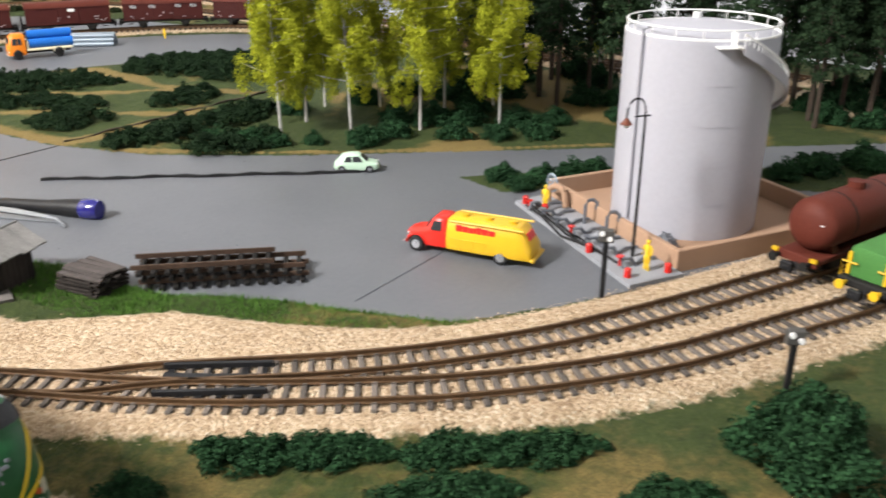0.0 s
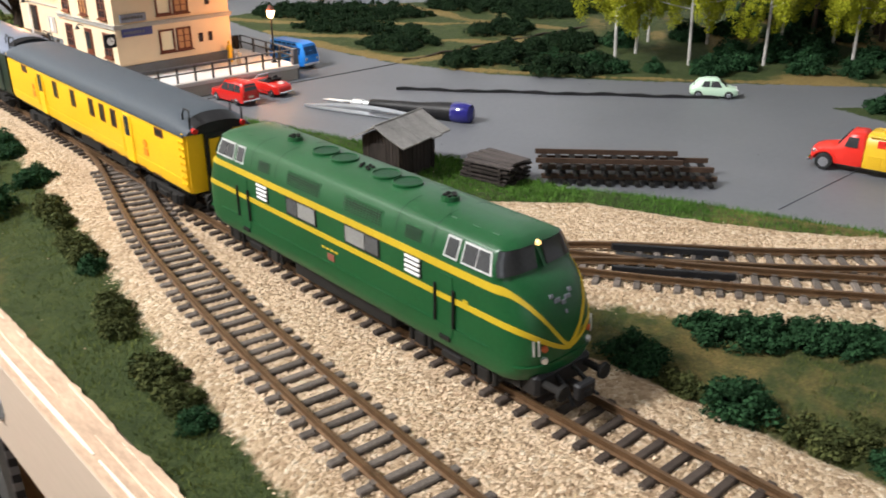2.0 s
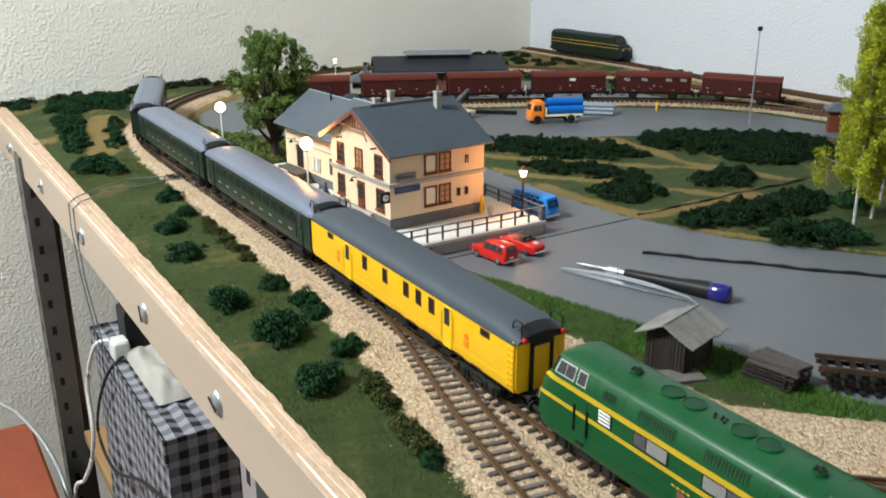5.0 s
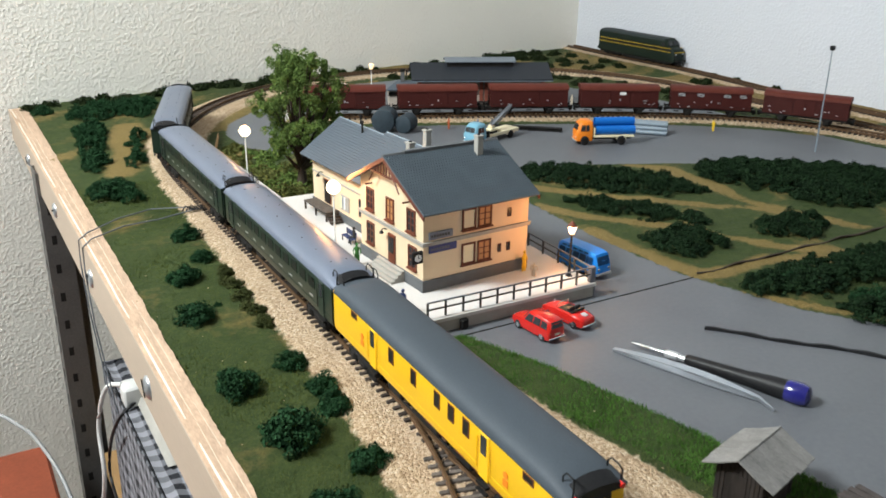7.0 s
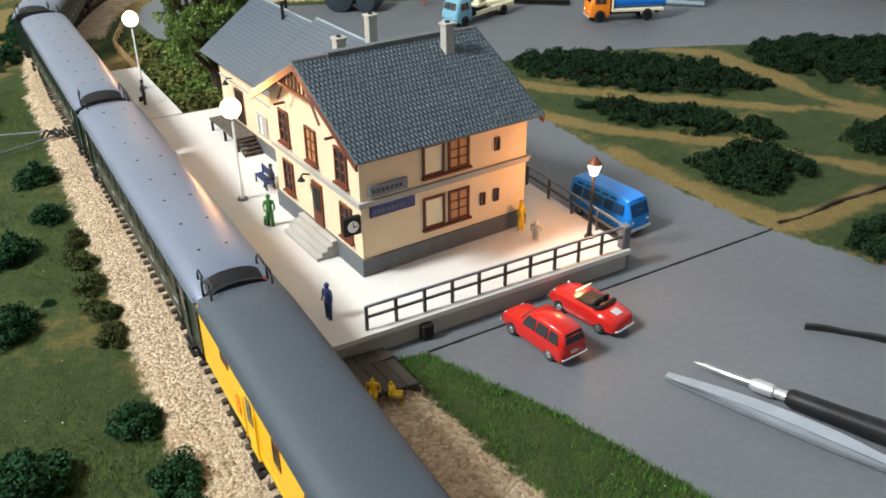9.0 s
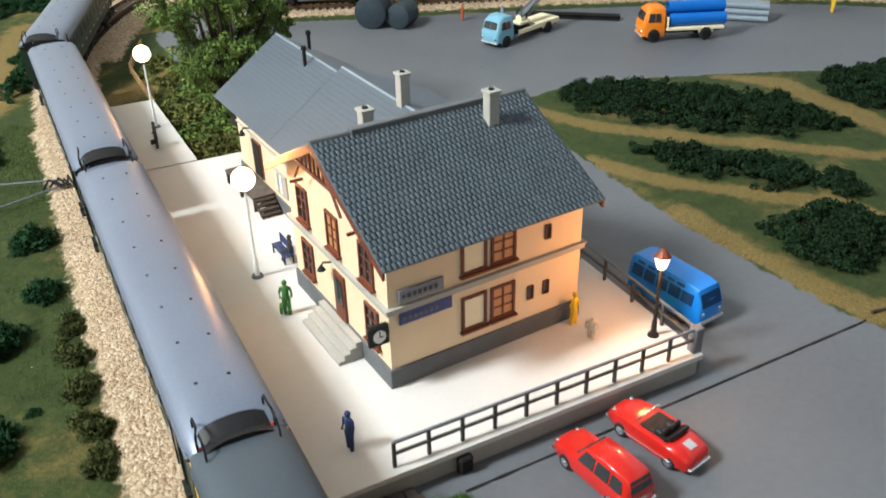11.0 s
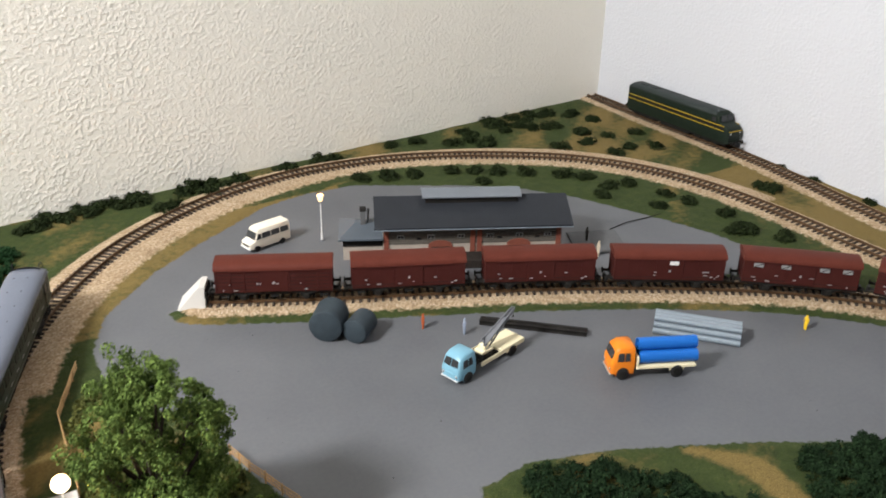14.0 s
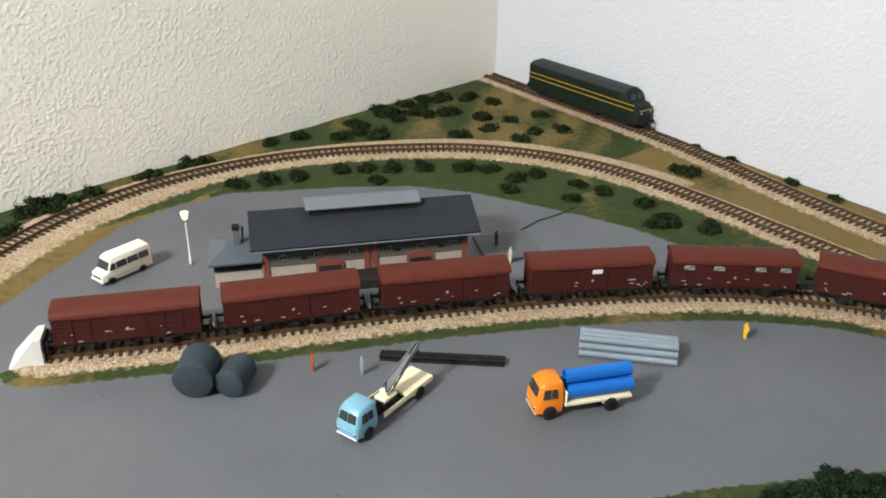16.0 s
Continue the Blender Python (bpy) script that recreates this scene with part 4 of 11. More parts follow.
def coach(m, colour, roof, label, windows, doors, length=0.256, post=False):
    base = thing("passenger_coach" if not post else "mail_coach", label, "railway coach", m, "coaches of the stopped train")
    L, W, Z0, Z1, TOP = length / 2, 0.0172, 0.0145, 0.0445, 0.0520
    bm = bmesh.new()
    side = [(-W + 0.0012, Z0), (-W, Z0 + 0.003), (-W, Z1), (W, Z1), (W, Z0 + 0.003), (W - 0.0012, Z0)]
    loft(bm, [[Vector((a, y, b)) for a, b in side] for y in (-L, L)])
    bmesh.ops.bevel(bm, geom=[e for e in bm.edges if abs(e.verts[0].co.y - e.verts[1].co.y) < 1e-6 and abs(e.verts[0].co.x - e.verts[1].co.x) < 0.002], offset=0.0012, segments=2, affect="EDGES")
    part("body", bm, colour, base)
    bm = bmesh.new()
    rings = []
    for y, k, drop in ((-L - 0.0015, 0.93, 0.0050), (-L + 0.004, 0.985, 0.0022), (-L + 0.016, 1.0, 0.0002), (-L + 0.03, 1.0, 0), (L - 0.03, 1.0, 0), (L - 0.016, 1.0, 0.0002), (L - 0.004, 0.985, 0.0022), (L + 0.0015, 0.93, 0.0050)):
        row = []
        for i in range(15):
            a = math.pi * (1 - i / 14)
            row.append(Vector(((W + 0.0006) * k * math.copysign(abs(math.cos(a)) ** 0.82, math.cos(a)), y, Z1 - 0.0008 + (TOP - drop - Z1 + 0.0008) * math.sin(a) ** 0.82)))
        rings.append(row)
    loft(bm, rings)
    part("roof", bm, roof, base)
    bm = bmesh.new()
    for side in (-1, 1):
        box(bm, (side * (W + 0.0003) - 0.0005, -L, Z1 - 0.0016), (side * (W + 0.0003) + 0.0005, L, Z1 - 0.0006))
    part("gutter", bm, roof, base, smooth=0)
    for i, y in enumerate(np.linspace(-L + 0.028, L - 0.028, 8)):
        for side in ((-1, 1) if not post else (1,)):
            if post and i % 2:
                continue
            bm = bmesh.new()
            cyl(bm, (side * 0.006, y, TOP - 0.0022), (side * 0.006, y, TOP - 0.0002), 0.0008, seg=8)
            part("roof_vent", bm, "dark" if not post else roof, base)
    bm = bmesh.new()
    box(bm, (-0.0145, -L + 0.006, Z0 - 0.003), (0.0145, L - 0.006, Z0 + 0.001), 0.0008)
    for y, n in ((-0.035, 0.022), (0.005, 0.030), (0.045, 0.018)):
        box(bm, (-0.0135, y - n / 2, Z0 - 0.0085), (0.0135, y + n / 2, Z0 - 0.002), 0.001)
    for s in (-1, 1):
        tube(bm, [(s * 0.012, -L * 0.55, Z0 - 0.002), (s * 0.012, -0.02, Z0 - 0.0085), (s * 0.012, 0.04, Z0 - 0.0085), (s * 0.012, L * 0.55, Z0 - 0.002)], 0.0006)
    part("underframe", bm, "dark", base, smooth=0)
    for y in (-L * 0.70, L * 0.70):
        bogie(base, y)
    for way in (-1, 1):
        buffers(base, way * (L + 0.003), way=way)
        coupler(base, way * L, way)
        bm = bmesh.new()
        box(bm, (-0.0075, way * (L + 0.0002) - 0.002, 0.013), (-0.0055, way * (L + 0.0002) + 0.002, 0.0425), 0.0006)
        box(bm, (0.0055, way * (L + 0.0002) - 0.002, 0.013), (0.0075, way * (L + 0.0002) + 0.002, 0.0425), 0.0006)
        box(bm, (-0.0075, way * (L + 0.0002) - 0.002, 0.0405), (0.0075, way * (L + 0.0002) + 0.002, 0.0435), 0.0006)
        part("gangway", bm, "black", base, "black rubber gangway", smooth=0)
        bm = bmesh.new()
        box(bm, (-0.0055, way * L - 0.0008, 0.0145), (0.0055, way * L + 0.0008, 0.040))
        part("end_door", bm, colour if post else "black", base, smooth=0)
        bm = bmesh.new()
        loft(bm, [[Vector((0.0128 * math.cos(a), way * (L - 0.0050 + 0.0070 * t), 0.0436 + (0.0086 - 0.0036 * t) * math.sin(a) ** 0.5)) for a in np.linspace(0, math.pi, 9)] for t in (0, 0.5, 1)])
        part("roof_end", bm, "black", base, "black hood over the coach end")
        for side in (-1, 1):
            bm = bmesh.new()
            pts = [(side * 0.0135, way * (L + 0.0002), 0.0455), (side * 0.0135, way * (L + 0.0006), 0.0520), (side * 0.0125, way * (L - 0.001), 0.0545), (side * 0.0125, way * (L - 0.006), 0.0548), (side * 0.0125, way * (L - 0.0085), 0.0520), (side * 0.0125, way * (L - 0.0085), 0.0475)]
            tube(bm, pts, 0.00045)
            part("lamp_hook", bm, "black", base)
            bm = bmesh.new()
            cyl(bm, (side * 0.0125, way * (L + 0.0005), 0.0455), (side * 0.0125, way * (L + 0.0032), 0.0455), 0.0014, seg=8)
            part("tail_lamp", bm, "dark" if not post else "red", base)
    for side in (-1, 1):
        for y, w, h, z in windows:
            pane(base, side * W, y, z, w, h, colour if not post else "brown", "coach_glass", edge=0.0004 if not post else 0.0007, out=0.0004)
        for y, w in doors:
            bm = bmesh.new()
            box(bm, (side * W - 0.0005, y - w / 2, Z0 + 0.001), (side * W + 0.0005, y + w / 2, Z1 - 0.003), 0.0003)
            d = part("door", bm, colour, base, smooth=0)
            bm = bmesh.new()
            box(bm, (side * W - 0.0008, y - w * 0.28, 0.0300), (side * W + 0.0008, y + w * 0.28, 0.0405))
            part("door_window", bm, "window_dark", d, smooth=0)
            bm = bmesh.new()
            for yy in (y - w / 2 - 0.0012, y + w / 2 + 0.0012):
                tube(bm, [(side * (W + 0.0008), yy, 0.020), (side * (W + 0.0008), yy, 0.038)], 0.00035, 5)
            part("handrail", bm, "black" if not post else "coach_yellow", d)
            bm = bmesh.new()
            box(bm, (side * W - 0.0015, y - w / 2, Z0 - 0.003), (side * W + 0.0010, y + w / 2, Z0 - 0.0015))
            box(bm, (side * W - 0.0015, y - w / 2, Z0 - 0.007), (side * W + 0.0006, y + w / 2, Z0 - 0.006))
            part("step", bm, "dark", d, smooth=0)
        bm = bmesh.new()
        box(bm, (side * W - 0.0002, -L + 0.003, Z0 + 0.0062), (side * W + 0.00025, L - 0.003, Z0 + 0.0066))
        part("side_rib", bm, colour, base, smooth=0)
    return base, L, W


AXLE = RAIL_TOP - 0.0005


def stand(line, x, y, length, half):
    return line.chord(line.near(x, y), half, AXLE)


# yellow mail coach, its windows and doors by distance from the middle
mail_windows = [(0.0955, 0.0075, 0.0030, 0.0395), (-0.1035, 0.0075, 0.0030, 0.0395), (0.041, 0.0052, 0.0085, 0.0355), (0.012, 0.0052, 0.0085, 0.0355), (-0.016, 0.0052, 0.0085, 0.0355), (-0.0315, 0.0052, 0.0085, 0.0355), (-0.047, 0.0052, 0.0085, 0.0355)]
mail, L0, W0 = coach(stand(MAIN, 0.129, 0.171, 0.262, 0.09), "coach_yellow", "coach_roof", "yellow mail coach with a dark grey roof", mail_windows, [(0.067, 0.0095), (-0.065, 0.0095)], 0.262, post=True)
for side in (-1, 1):
    for y in (0.083, -0.085):
        bm = bmesh.new()
        cyl(bm, (side * 0.0172, y, 0.030), (side * 0.0176, y, 0.030), 0.0021, seg=10)
        box(bm, (min(side * 0.0172, side * 0.0176), y - 0.0022, 0.0235), (max(side * 0.0172, side * 0.0176), y + 0.0022, 0.0275))
        part("emblem", bm, "orange", mail, "faint orange emblem", smooth=0)
    for y in (-0.1285, -0.1255):
        for k in range(7):
            bm = bmesh.new()
            box(bm, (side * 0.0170, y - 0.0006, 0.018 + k * 0.0035), (side * 0.0179, y + 0.0006, 0.0192 + k * 0.0035))
            part("hinge", bm, "coach_yellow", mail, smooth=0)
    bm = bmesh.new()
    for k in range(6):
        box(bm, (min(side * 0.0172, side * 0.01745), -0.100 + k * 0.018, 0.0158), (max(side * 0.0172, side * 0.01745), -0.090 + k * 0.018, 0.0163))
    part("lettering", bm, "brown", mail, smooth=0)

green_windows = [(y, 0.0105, 0.0080, 0.0350) for y in np.linspace(-0.088, 0.088, 11)]
for x, y, half in ((0.1325, 0.4325, 0.088), (0.1358, 0.691, 0.088), (0.168, 0.952, 0.088)):
    g, L1, W1 = coach(stand(MAIN, x, y, 0.254, half), "coach_green", "coach_roof_light", "dark green passenger coach with a silver grey roof", green_windows, [(-0.106, 0.0095), (0.106, 0.0095)], 0.252)
    for side in (-1, 1):
        bm = bmesh.new()
        for k in range(9):
            a = min(side * W1, side * (W1 + 0.0003)), max(side * W1, side * (W1 + 0.0003))
            box(bm, (a[0], -0.09 + k * 0.0215, 0.0235), (a[1], -0.083 + k * 0.0215, 0.0245))
        part("lettering", bm, "silver", g, smooth=0)


def loco_green(m):
    base = thing("diesel_locomotive", "green diesel locomotive with yellow stripes on the main track", "locomotive", m)
    W, L = 0.0174, 0.1035
    levels = [(0.0098, 0.0040, 0.955, 0.0135), (0.0112, 0.0018, 0.985, 0.0140), (0.0140, 0.0006, 1.0, 0.0145), (0.0180, 0.0, 1.0, 0.0148), (0.0225, 0.0002, 1.0, 0.0148), (0.0270, 0.0008, 1.0, 0.0148), (0.0320, 0.0022, 1.0, 0.0146), (0.0370, 0.0048, 1.0, 0.0142), (0.0400, 0.0075, 0.995, 0.0132), (0.0418, 0.0102, 0.985, 0.0110), (0.0427, 0.0124, 0.972, 0.0060), (0.0434, 0.0130, 0.965, 0.0045), (0.0470, 0.0144, 0.915, 0.0044), (0.0502, 0.0158, 0.830, 0.0042), (0.0510, 0.0149, 0.790, 0.0046), (0.0520, 0.0158, 0.700, 0.0055), (0.0530, 0.0185, 0.560, 0.0060), (0.0538, 0.0225, 0.330, 0.0050), (0.0541, 0.0300, 0.100, 0.0020)]
    zs = [k[0] for k in levels]

    def at(z):
        """How far the end is set back, the half width and the depth of the rounding at a height."""
        return (L - float(np.interp(z, zs, [k[1] for k in levels])), W * float(np.interp(z, zs, [k[2] for k in levels])), float(np.interp(z, zs, [k[3] for k in levels])))

    def skin(z, a, side, way, out=0.0):
        """A point of the shell: a = 0 where the straight side ends, 90 on the middle of the nose."""
        ln, w, e = at(z)
        c, s = max(0.0, math.cos(radians(a))), math.sin(radians(a))
        return Vector((side * ((w + out) * c ** 0.70), way * (ln - e + (e + out) * s ** 0.74), z))

    bm = bmesh.new()
    rings = []
    for z in zs:
        ring = []
        for way, side in ((-1, -1), (-1, 1), (1, 1), (1, -1)):
            order = np.linspace(0, 90, 10) if (way < 0) == (side < 0) else np.linspace(90, 0, 10)
            ring += [skin(z, a, side, way) for a in order]
        uniq = []
        for p in ring:
            if not uniq or (p - uniq[-1]).length > 1e-6:
                uniq.append(p)
        rings.append(uniq)
    loft(bm, rings)
    part("body", bm, "loco_green", base, smooth=42)

    def ribbon(side, z_of, fat, out=0.0003):
        rows = []
        for way in (-1, 1):
            run = [(way, a) for a in np.linspace(90, 0, 26)] if way < 0 else [(way, a) for a in np.linspace(0, 90, 26)]
            for w_, a in run:
                z, f = z_of(a), fat * (1 - 0.35 * (a / 90) ** 2) / 2
                rows.append([skin(z - f, a, side, w_, -0.0006), skin(z - f, a, side, w_, out), skin(z + f, a, side, w_, out), skin(z + f, a, side, w_, -0.0006)])
        b = bmesh.new()
        loft(b, rows)
        part("stripe", b, "loco_yellow", base)

    for side in (-1, 1):
        ribbon(side, lambda a: 0.0398 - 0.0192 * max(0, (a - 20) / 70) ** 2.0, 0.0026)
        ribbon(side, lambda a: 0.0290 - 0.0090 * (a / 90) ** 2.1, 0.0021)

    def panel(name, mat, side, corners, out, depth=0.0010, label="", parent=base, smooth=0):
        """A flat piece that lies on the side of the shell: corners are (y, z)."""
        b = bmesh.new()
        loft(b, [[Vector((side * (at(z)[1] + o), y, z)) for y, z in corners] for o in (out - depth, out)])
        return part(name, b, mat, parent, label, smooth=smooth)

    for way in (-1, 1):
        for side in (-1, 1):
            rows = []
            b = bmesh.new()
            for a in np.linspace(11, 87, 9):
                rows.append([skin(z, a, side, way, o) for z, o in ((0.0437, -0.0008), (0.0437, 0.0004), (0.0470, 0.0005), (0.0508, 0.0004), (0.0508, -0.0008))])
            loft(b, rows)
            part("windscreen", b, "window_dark", base, "dark cab windscreen half")
            big = [(way * (0.0715), 0.0433), (way * 0.0855, 0.0433), (way * 0.0835, 0.0502), (way * 0.0715, 0.0502)]
            ob = panel("cab_window", "silver", side, big, 0.0004, label="silver-framed cab window")
            for y0, y1 in ((0.0722, 0.0777), (0.0784, 0.0842)):
                panel("pane", "window_dark", side, [(way * y0, 0.0440), (way * y1, 0.0440), (way * (y1 - 0.0014 * (y1 > 0.08)), 0.0496), (way * y0, 0.0496)], 0.0006, parent=ob)
            ob = panel("cab_window", "silver", side, [(way * 0.0632, 0.0433), (way * 0.0698, 0.0433), (way * 0.0698, 0.0502), (way * 0.0636, 0.0502)], 0.0004, label="silver-framed cab window")
            panel("pane", "window_dark", side, [(way * 0.0640, 0.0440), (way * 0.0690, 0.0440), (way * 0.0690, 0.0496), (way * 0.0643, 0.0496)], 0.0006, parent=ob)
            for yc in (0.0600, 0.0690):
                b = bmesh.new()
                tube(b, [(side * (W + 0.0007), way * yc, 0.0190), (side * (W + 0.0007), way * yc, 0.0328)], 0.0005, 6)
                part("handrail", b, "black", base)
            panel("cab_door", "loco_green", side, [(way * 0.0608, 0.0150), (way * 0.0682, 0.0150), (way * 0.0682, 0.0372), (way * 0.0608, 0.0372)], 0.00025)
            panel("footstep", "dark", side, [(way * 0.0620, 0.0128), (way * 0.0670, 0.0128), (way * 0.0670, 0.0144), (way * 0.0620, 0.0144)], 0.0006)
            lv = panel("louvre", "dark", side, [(way * 0.0440, 0.0312), (way * 0.0528, 0.0312), (way * 0.0528, 0.0386), (way * 0.0440, 0.0386)], 0.0003)
            for k in range(4):
                z = 0.0318 + k * 0.0018
                panel("slat", "white", side, [(way * 0.0446, z), (way * 0.0522, z), (way * 0.0522, z + 0.0008), (way * 0.0446, z + 0.0008)], 0.0008, parent=lv)
            fr = panel("engine_window", "dark", side, [(way * 0.0092, 0.0310), (way * 0.0302, 0.0310), (way * 0.0302, 0.0386), (way * 0.0092, 0.0386)], 0.0003)
            panel("pane", "window_grey", side, [(way * 0.0100, 0.0318), (way * 0.0216, 0.0318), (way * 0.0216, 0.0379), (way * 0.0100, 0.0379)], 0.0005, parent=fr)
            panel("pane", "window_smoke", side, [(way * 0.0223, 0.0318), (way * 0.0294, 0.0318), (way * 0.0294, 0.0379), (way * 0.0223, 0.0379)], 0.0005, parent=fr)
            vt = panel("fine_grille", "loco_green", side, [(way * 0.0430, 0.0436), (way * 0.0520, 0.0436), (way * 0.0520, 0.0482), (way * 0.0430, 0.0482)], 0.0002)
            for k in range(6):
                z = 0.0440 + k * 0.0007
                panel("grille_bar", "hood_green", side, [(way * 0.0435, z), (way * 0.0515, z), (way * 0.0515, z + 0.0003), (way * 0.0435, z + 0.0003)], 0.00035, parent=vt)
            # intake grille on the shoulder: fine upright bars
            gr = panel("grille", "loco_green", side, [(way * 0.0075, 0.0432), (way * 0.0305, 0.0432), (way * 0.0305, 0.0488), (way * 0.0075, 0.0488)], 0.0003)
            for k in range(6):
                z = 0.0437 + k * 0.00084
                panel("louvre_slot", "dark", side, [(way * 0.0082, z), (way * 0.0298, z), (way * 0.0298, z + 0.00034), (way * 0.0082, z + 0.00034)], 0.00040, parent=gr)
            for k in range(12):
                yy = way * (0.0092 + k * 0.00176)
                panel("grille_bar", "loco_green", side, [(yy, 0.0434), (yy + way * 0.0008, 0.0434), (yy + way * 0.0008, 0.0486), (yy, 0.0486)], 0.00055, parent=gr)
            b = bmesh.new()
            cyl(b, skin(0.0186, 62, side, way, -0.002), skin(0.0186, 62, side, way, 0.0010), 0.0011, seg=12)
            part("marker_lamp", b, "silver", base)
            b = bmesh.new()
            cyl(b, skin(0.0226, 62, side, way, -0.002), skin(0.0226, 62, side, way, 0.0009), 0.0011, seg=10)
            part("tail_lamp", b, "figure_red", base)
            b = bmesh.new()
            tube(b, [(side * 0.004, way * (L - 0.002), 0.011), (side * 0.0045, way * (L + 0.004), 0.008), (side * 0.004, way * (L + 0.006), 0.003)], 0.0008)
            part("brake_hose", b, "black", base)
        b = bmesh.new()
        rows = [[skin(0.0172 - 0.002 * math.cos(radians(a)), a, sd, way, o) + Vector((0, 0, dz)) for o, dz in ((-0.0004, 0), (0.0006, 0), (0.0006, 0.0006), (-0.0004, 0.0006))] for sd, a in [(-1, q) for q in np.linspace(20, 90, 12)] + [(1, q) for q in np.linspace(88, 20, 12)]]
        loft(b, rows)
        part("nose_rib", b, "loco_green", base)
        b = bmesh.new()
        cyl(b, (0, way * (L - 0.0200), 0.0512), (0, way * (L - 0.0144), 0.0508), 0.0009, seg=12)
        part("headlamp", b, "lamp_spot" if way < 0 else "window_grey", base, "lit headlamp" if way < 0 else "")
        b = bmesh.new()
        for u, dz, w in ((0.0, 0.0, 0.0010), (-0.0024, 0.0012, 0.0014), (0.0024, 0.0012, 0.0014), (0.0, -0.0030, 0.0004), (-0.0042, 0.0030, 0.0008), (0.0042, 0.0030, 0.0008)):
            box(b, (u - w, -0.0004, dz - 0.0007), (u + w, 0.0004, dz + 0.0007), 0.0002, Matrix.Translation(skin(0.0345, 90, 1, way, 0.0001)) @ pose(0, 0, 0, way * 30, 0, 0))
        part("nose_emblem", b, "pipework", base, "dull grey winged emblem", smooth=0)
        b = bmesh.new()
        box(b, (-0.0006, -0.0005, -0.0040), (0.0006, 0.0004, 0.0036), 0.0001, Matrix.Translation(skin(0.0470, 90, 1, way, 0.0003)) @ pose(0, 0, 0, way * 34, 0, 0))
        part("screen_pillar", b, "loco_green", base, smooth=0)
        # fans, exhausts, hatch ridges and lifting eyes on the roof
        for yc in (0.0130, 0.0255):
            b = bmesh.new()
            loft(b, [[Vector((p.x, p.y, z)) for p in ring_at((0.0, way * yc, 0), (0, 0, 1), r, 28)] for r, z in ((0.0057, 0.0528), (0.0057, 0.0548), (0.0052, 0.0550), (0.0049, 0.0540))])
            f = part("roof_fan", b, "loco_green", base)
            b = bmesh.new()
            cyl(b, (0, way * yc, 0.0530), (0, way * yc, 0.0545), 0.0050, seg=24)
            part("fan_disc", b, "fan_green", f, "darker green fan disc")
        b = bmesh.new()
        cyl(b, (0.0, way * 0.048, 0.0535), (0.0, way * 0.048, 0.0556), 0.0036, 0.0032, seg=14)
        e = part("exhaust", b, "loco_green", base)
        for t in range(5):
            b = bmesh.new()
            c = (0.0018 * math.cos(t * 1.257), way * 0.048 + 0.0018 * math.sin(t * 1.257))
            cyl(b, (*c, 0.0552), (*c, 0.0562), 0.0009, seg=8)
            part("exhaust_hole", b, "dark", e)
        for yc in (0.060, 0.070, 0.079):
            for s in (-1, 1):
                b = bmesh.new()
                box(b, (s * 0.0085 - 0.0005, way * yc - 0.0016, 0.0505), (s * 0.0085 + 0.0005, way * yc + 0.0016, 0.0534), 0.0002)
                part("lifting_eye", b, "loco_green", base, smooth=0)
        for yc in (0.0385, 0.0570):
            b = bmesh.new()
            rows = []
            for y in (way * yc - 0.0002, way * yc + 0.0002):
                row = [Vector((-at(z)[1] - 0.00015, y, z)) for z in (0.0435, 0.047, 0.050, 0.0516, 0.053, 0.0538)]
                row += [Vector((at(z)[1] + 0.00015, y, z)) for z in (0.0538, 0.053, 0.0516, 0.050, 0.047, 0.0435)]
                for p in row:
                    p.z += 0.00012
                rows.append(row)
            loft(b, rows, cap=False, closed=False)
            part("roof_seam", b, "fan_green", base)
        b = bmesh.new()
        box(b, (-0.0130, way * (L - 0.006) - 0.005, 0.0050), (0.0130, way * (L - 0.006) + 0.005, 0.0132), 0.0012)
        part("buffer_beam", b, "black", base)
        buffers(base, way * (L + 0.003), 0.0100, way=way)
        coupler(base, way * L, way)
    b = bmesh.new()
    for k in range(7):
        ball(b, (0.0018 * math.cos(k * 0.9), -0.001 + 0.0035 * math.sin(k * 1.7), 0.0543), 0.0008, 1, 6)
    part("roof_valves", b, "dark", base, "cluster of small roof valves")
    b = bmesh.new()
    box(b, (-0.0145, -0.033, 0.002), (0.0145, 0.033, 0.0115), 0.0012)
    box(b, (-0.0140, -0.096, 0.0070), (0.0140, 0.096, 0.0138))
    part("fuel_tank", b, "dark", base)
    for y in (-0.064, 0.064):
        bogie(base, y, 0.032)
        for side in (-1, 1):
            for k in (0, 1):
                b = bmesh.new()
                tube(b, [skin(0.0205, 48 + 7 * k, side, math.copysign(1, y), 0.0006), skin(0.0255, 48 + 7 * k, side, math.copysign(1, y), 0.0006)], 0.0004, 5)
                part("grab_rail", b, "silver", base, "pale grab rail")
    for side in (-1, 1):
        panel("plate", "brick", side, [(-0.0016, 0.0200), (0.0026, 0.0200), (0.0026, 0.0228), (-0.0016, 0.0228)], 0.0003)
        for k in range(4):
            panel("lettering", "loco_yellow", side, [(-0.004 + k * 0.0028, 0.0240), (-0.0022 + k * 0.0028, 0.0240), (-0.0022 + k * 0.0028, 0.0247), (-0.004 + k * 0.0028, 0.0247)], 0.0003)
        for k, y in enumerate((-0.0755, -0.0742)):
            panel("number_bar", "loco_yellow", side, [(y, 0.0300), (y + 0.001, 0.0300), (y + 0.001, 0.0312), (y, 0.0312)], 0.0003)
        panel("panel_seam", "loco_green", side, [(-0.085, 0.0182), (0.085, 0.0182), (0.085, 0.0187), (-0.085, 0.0187)], 0.0004)
    return base


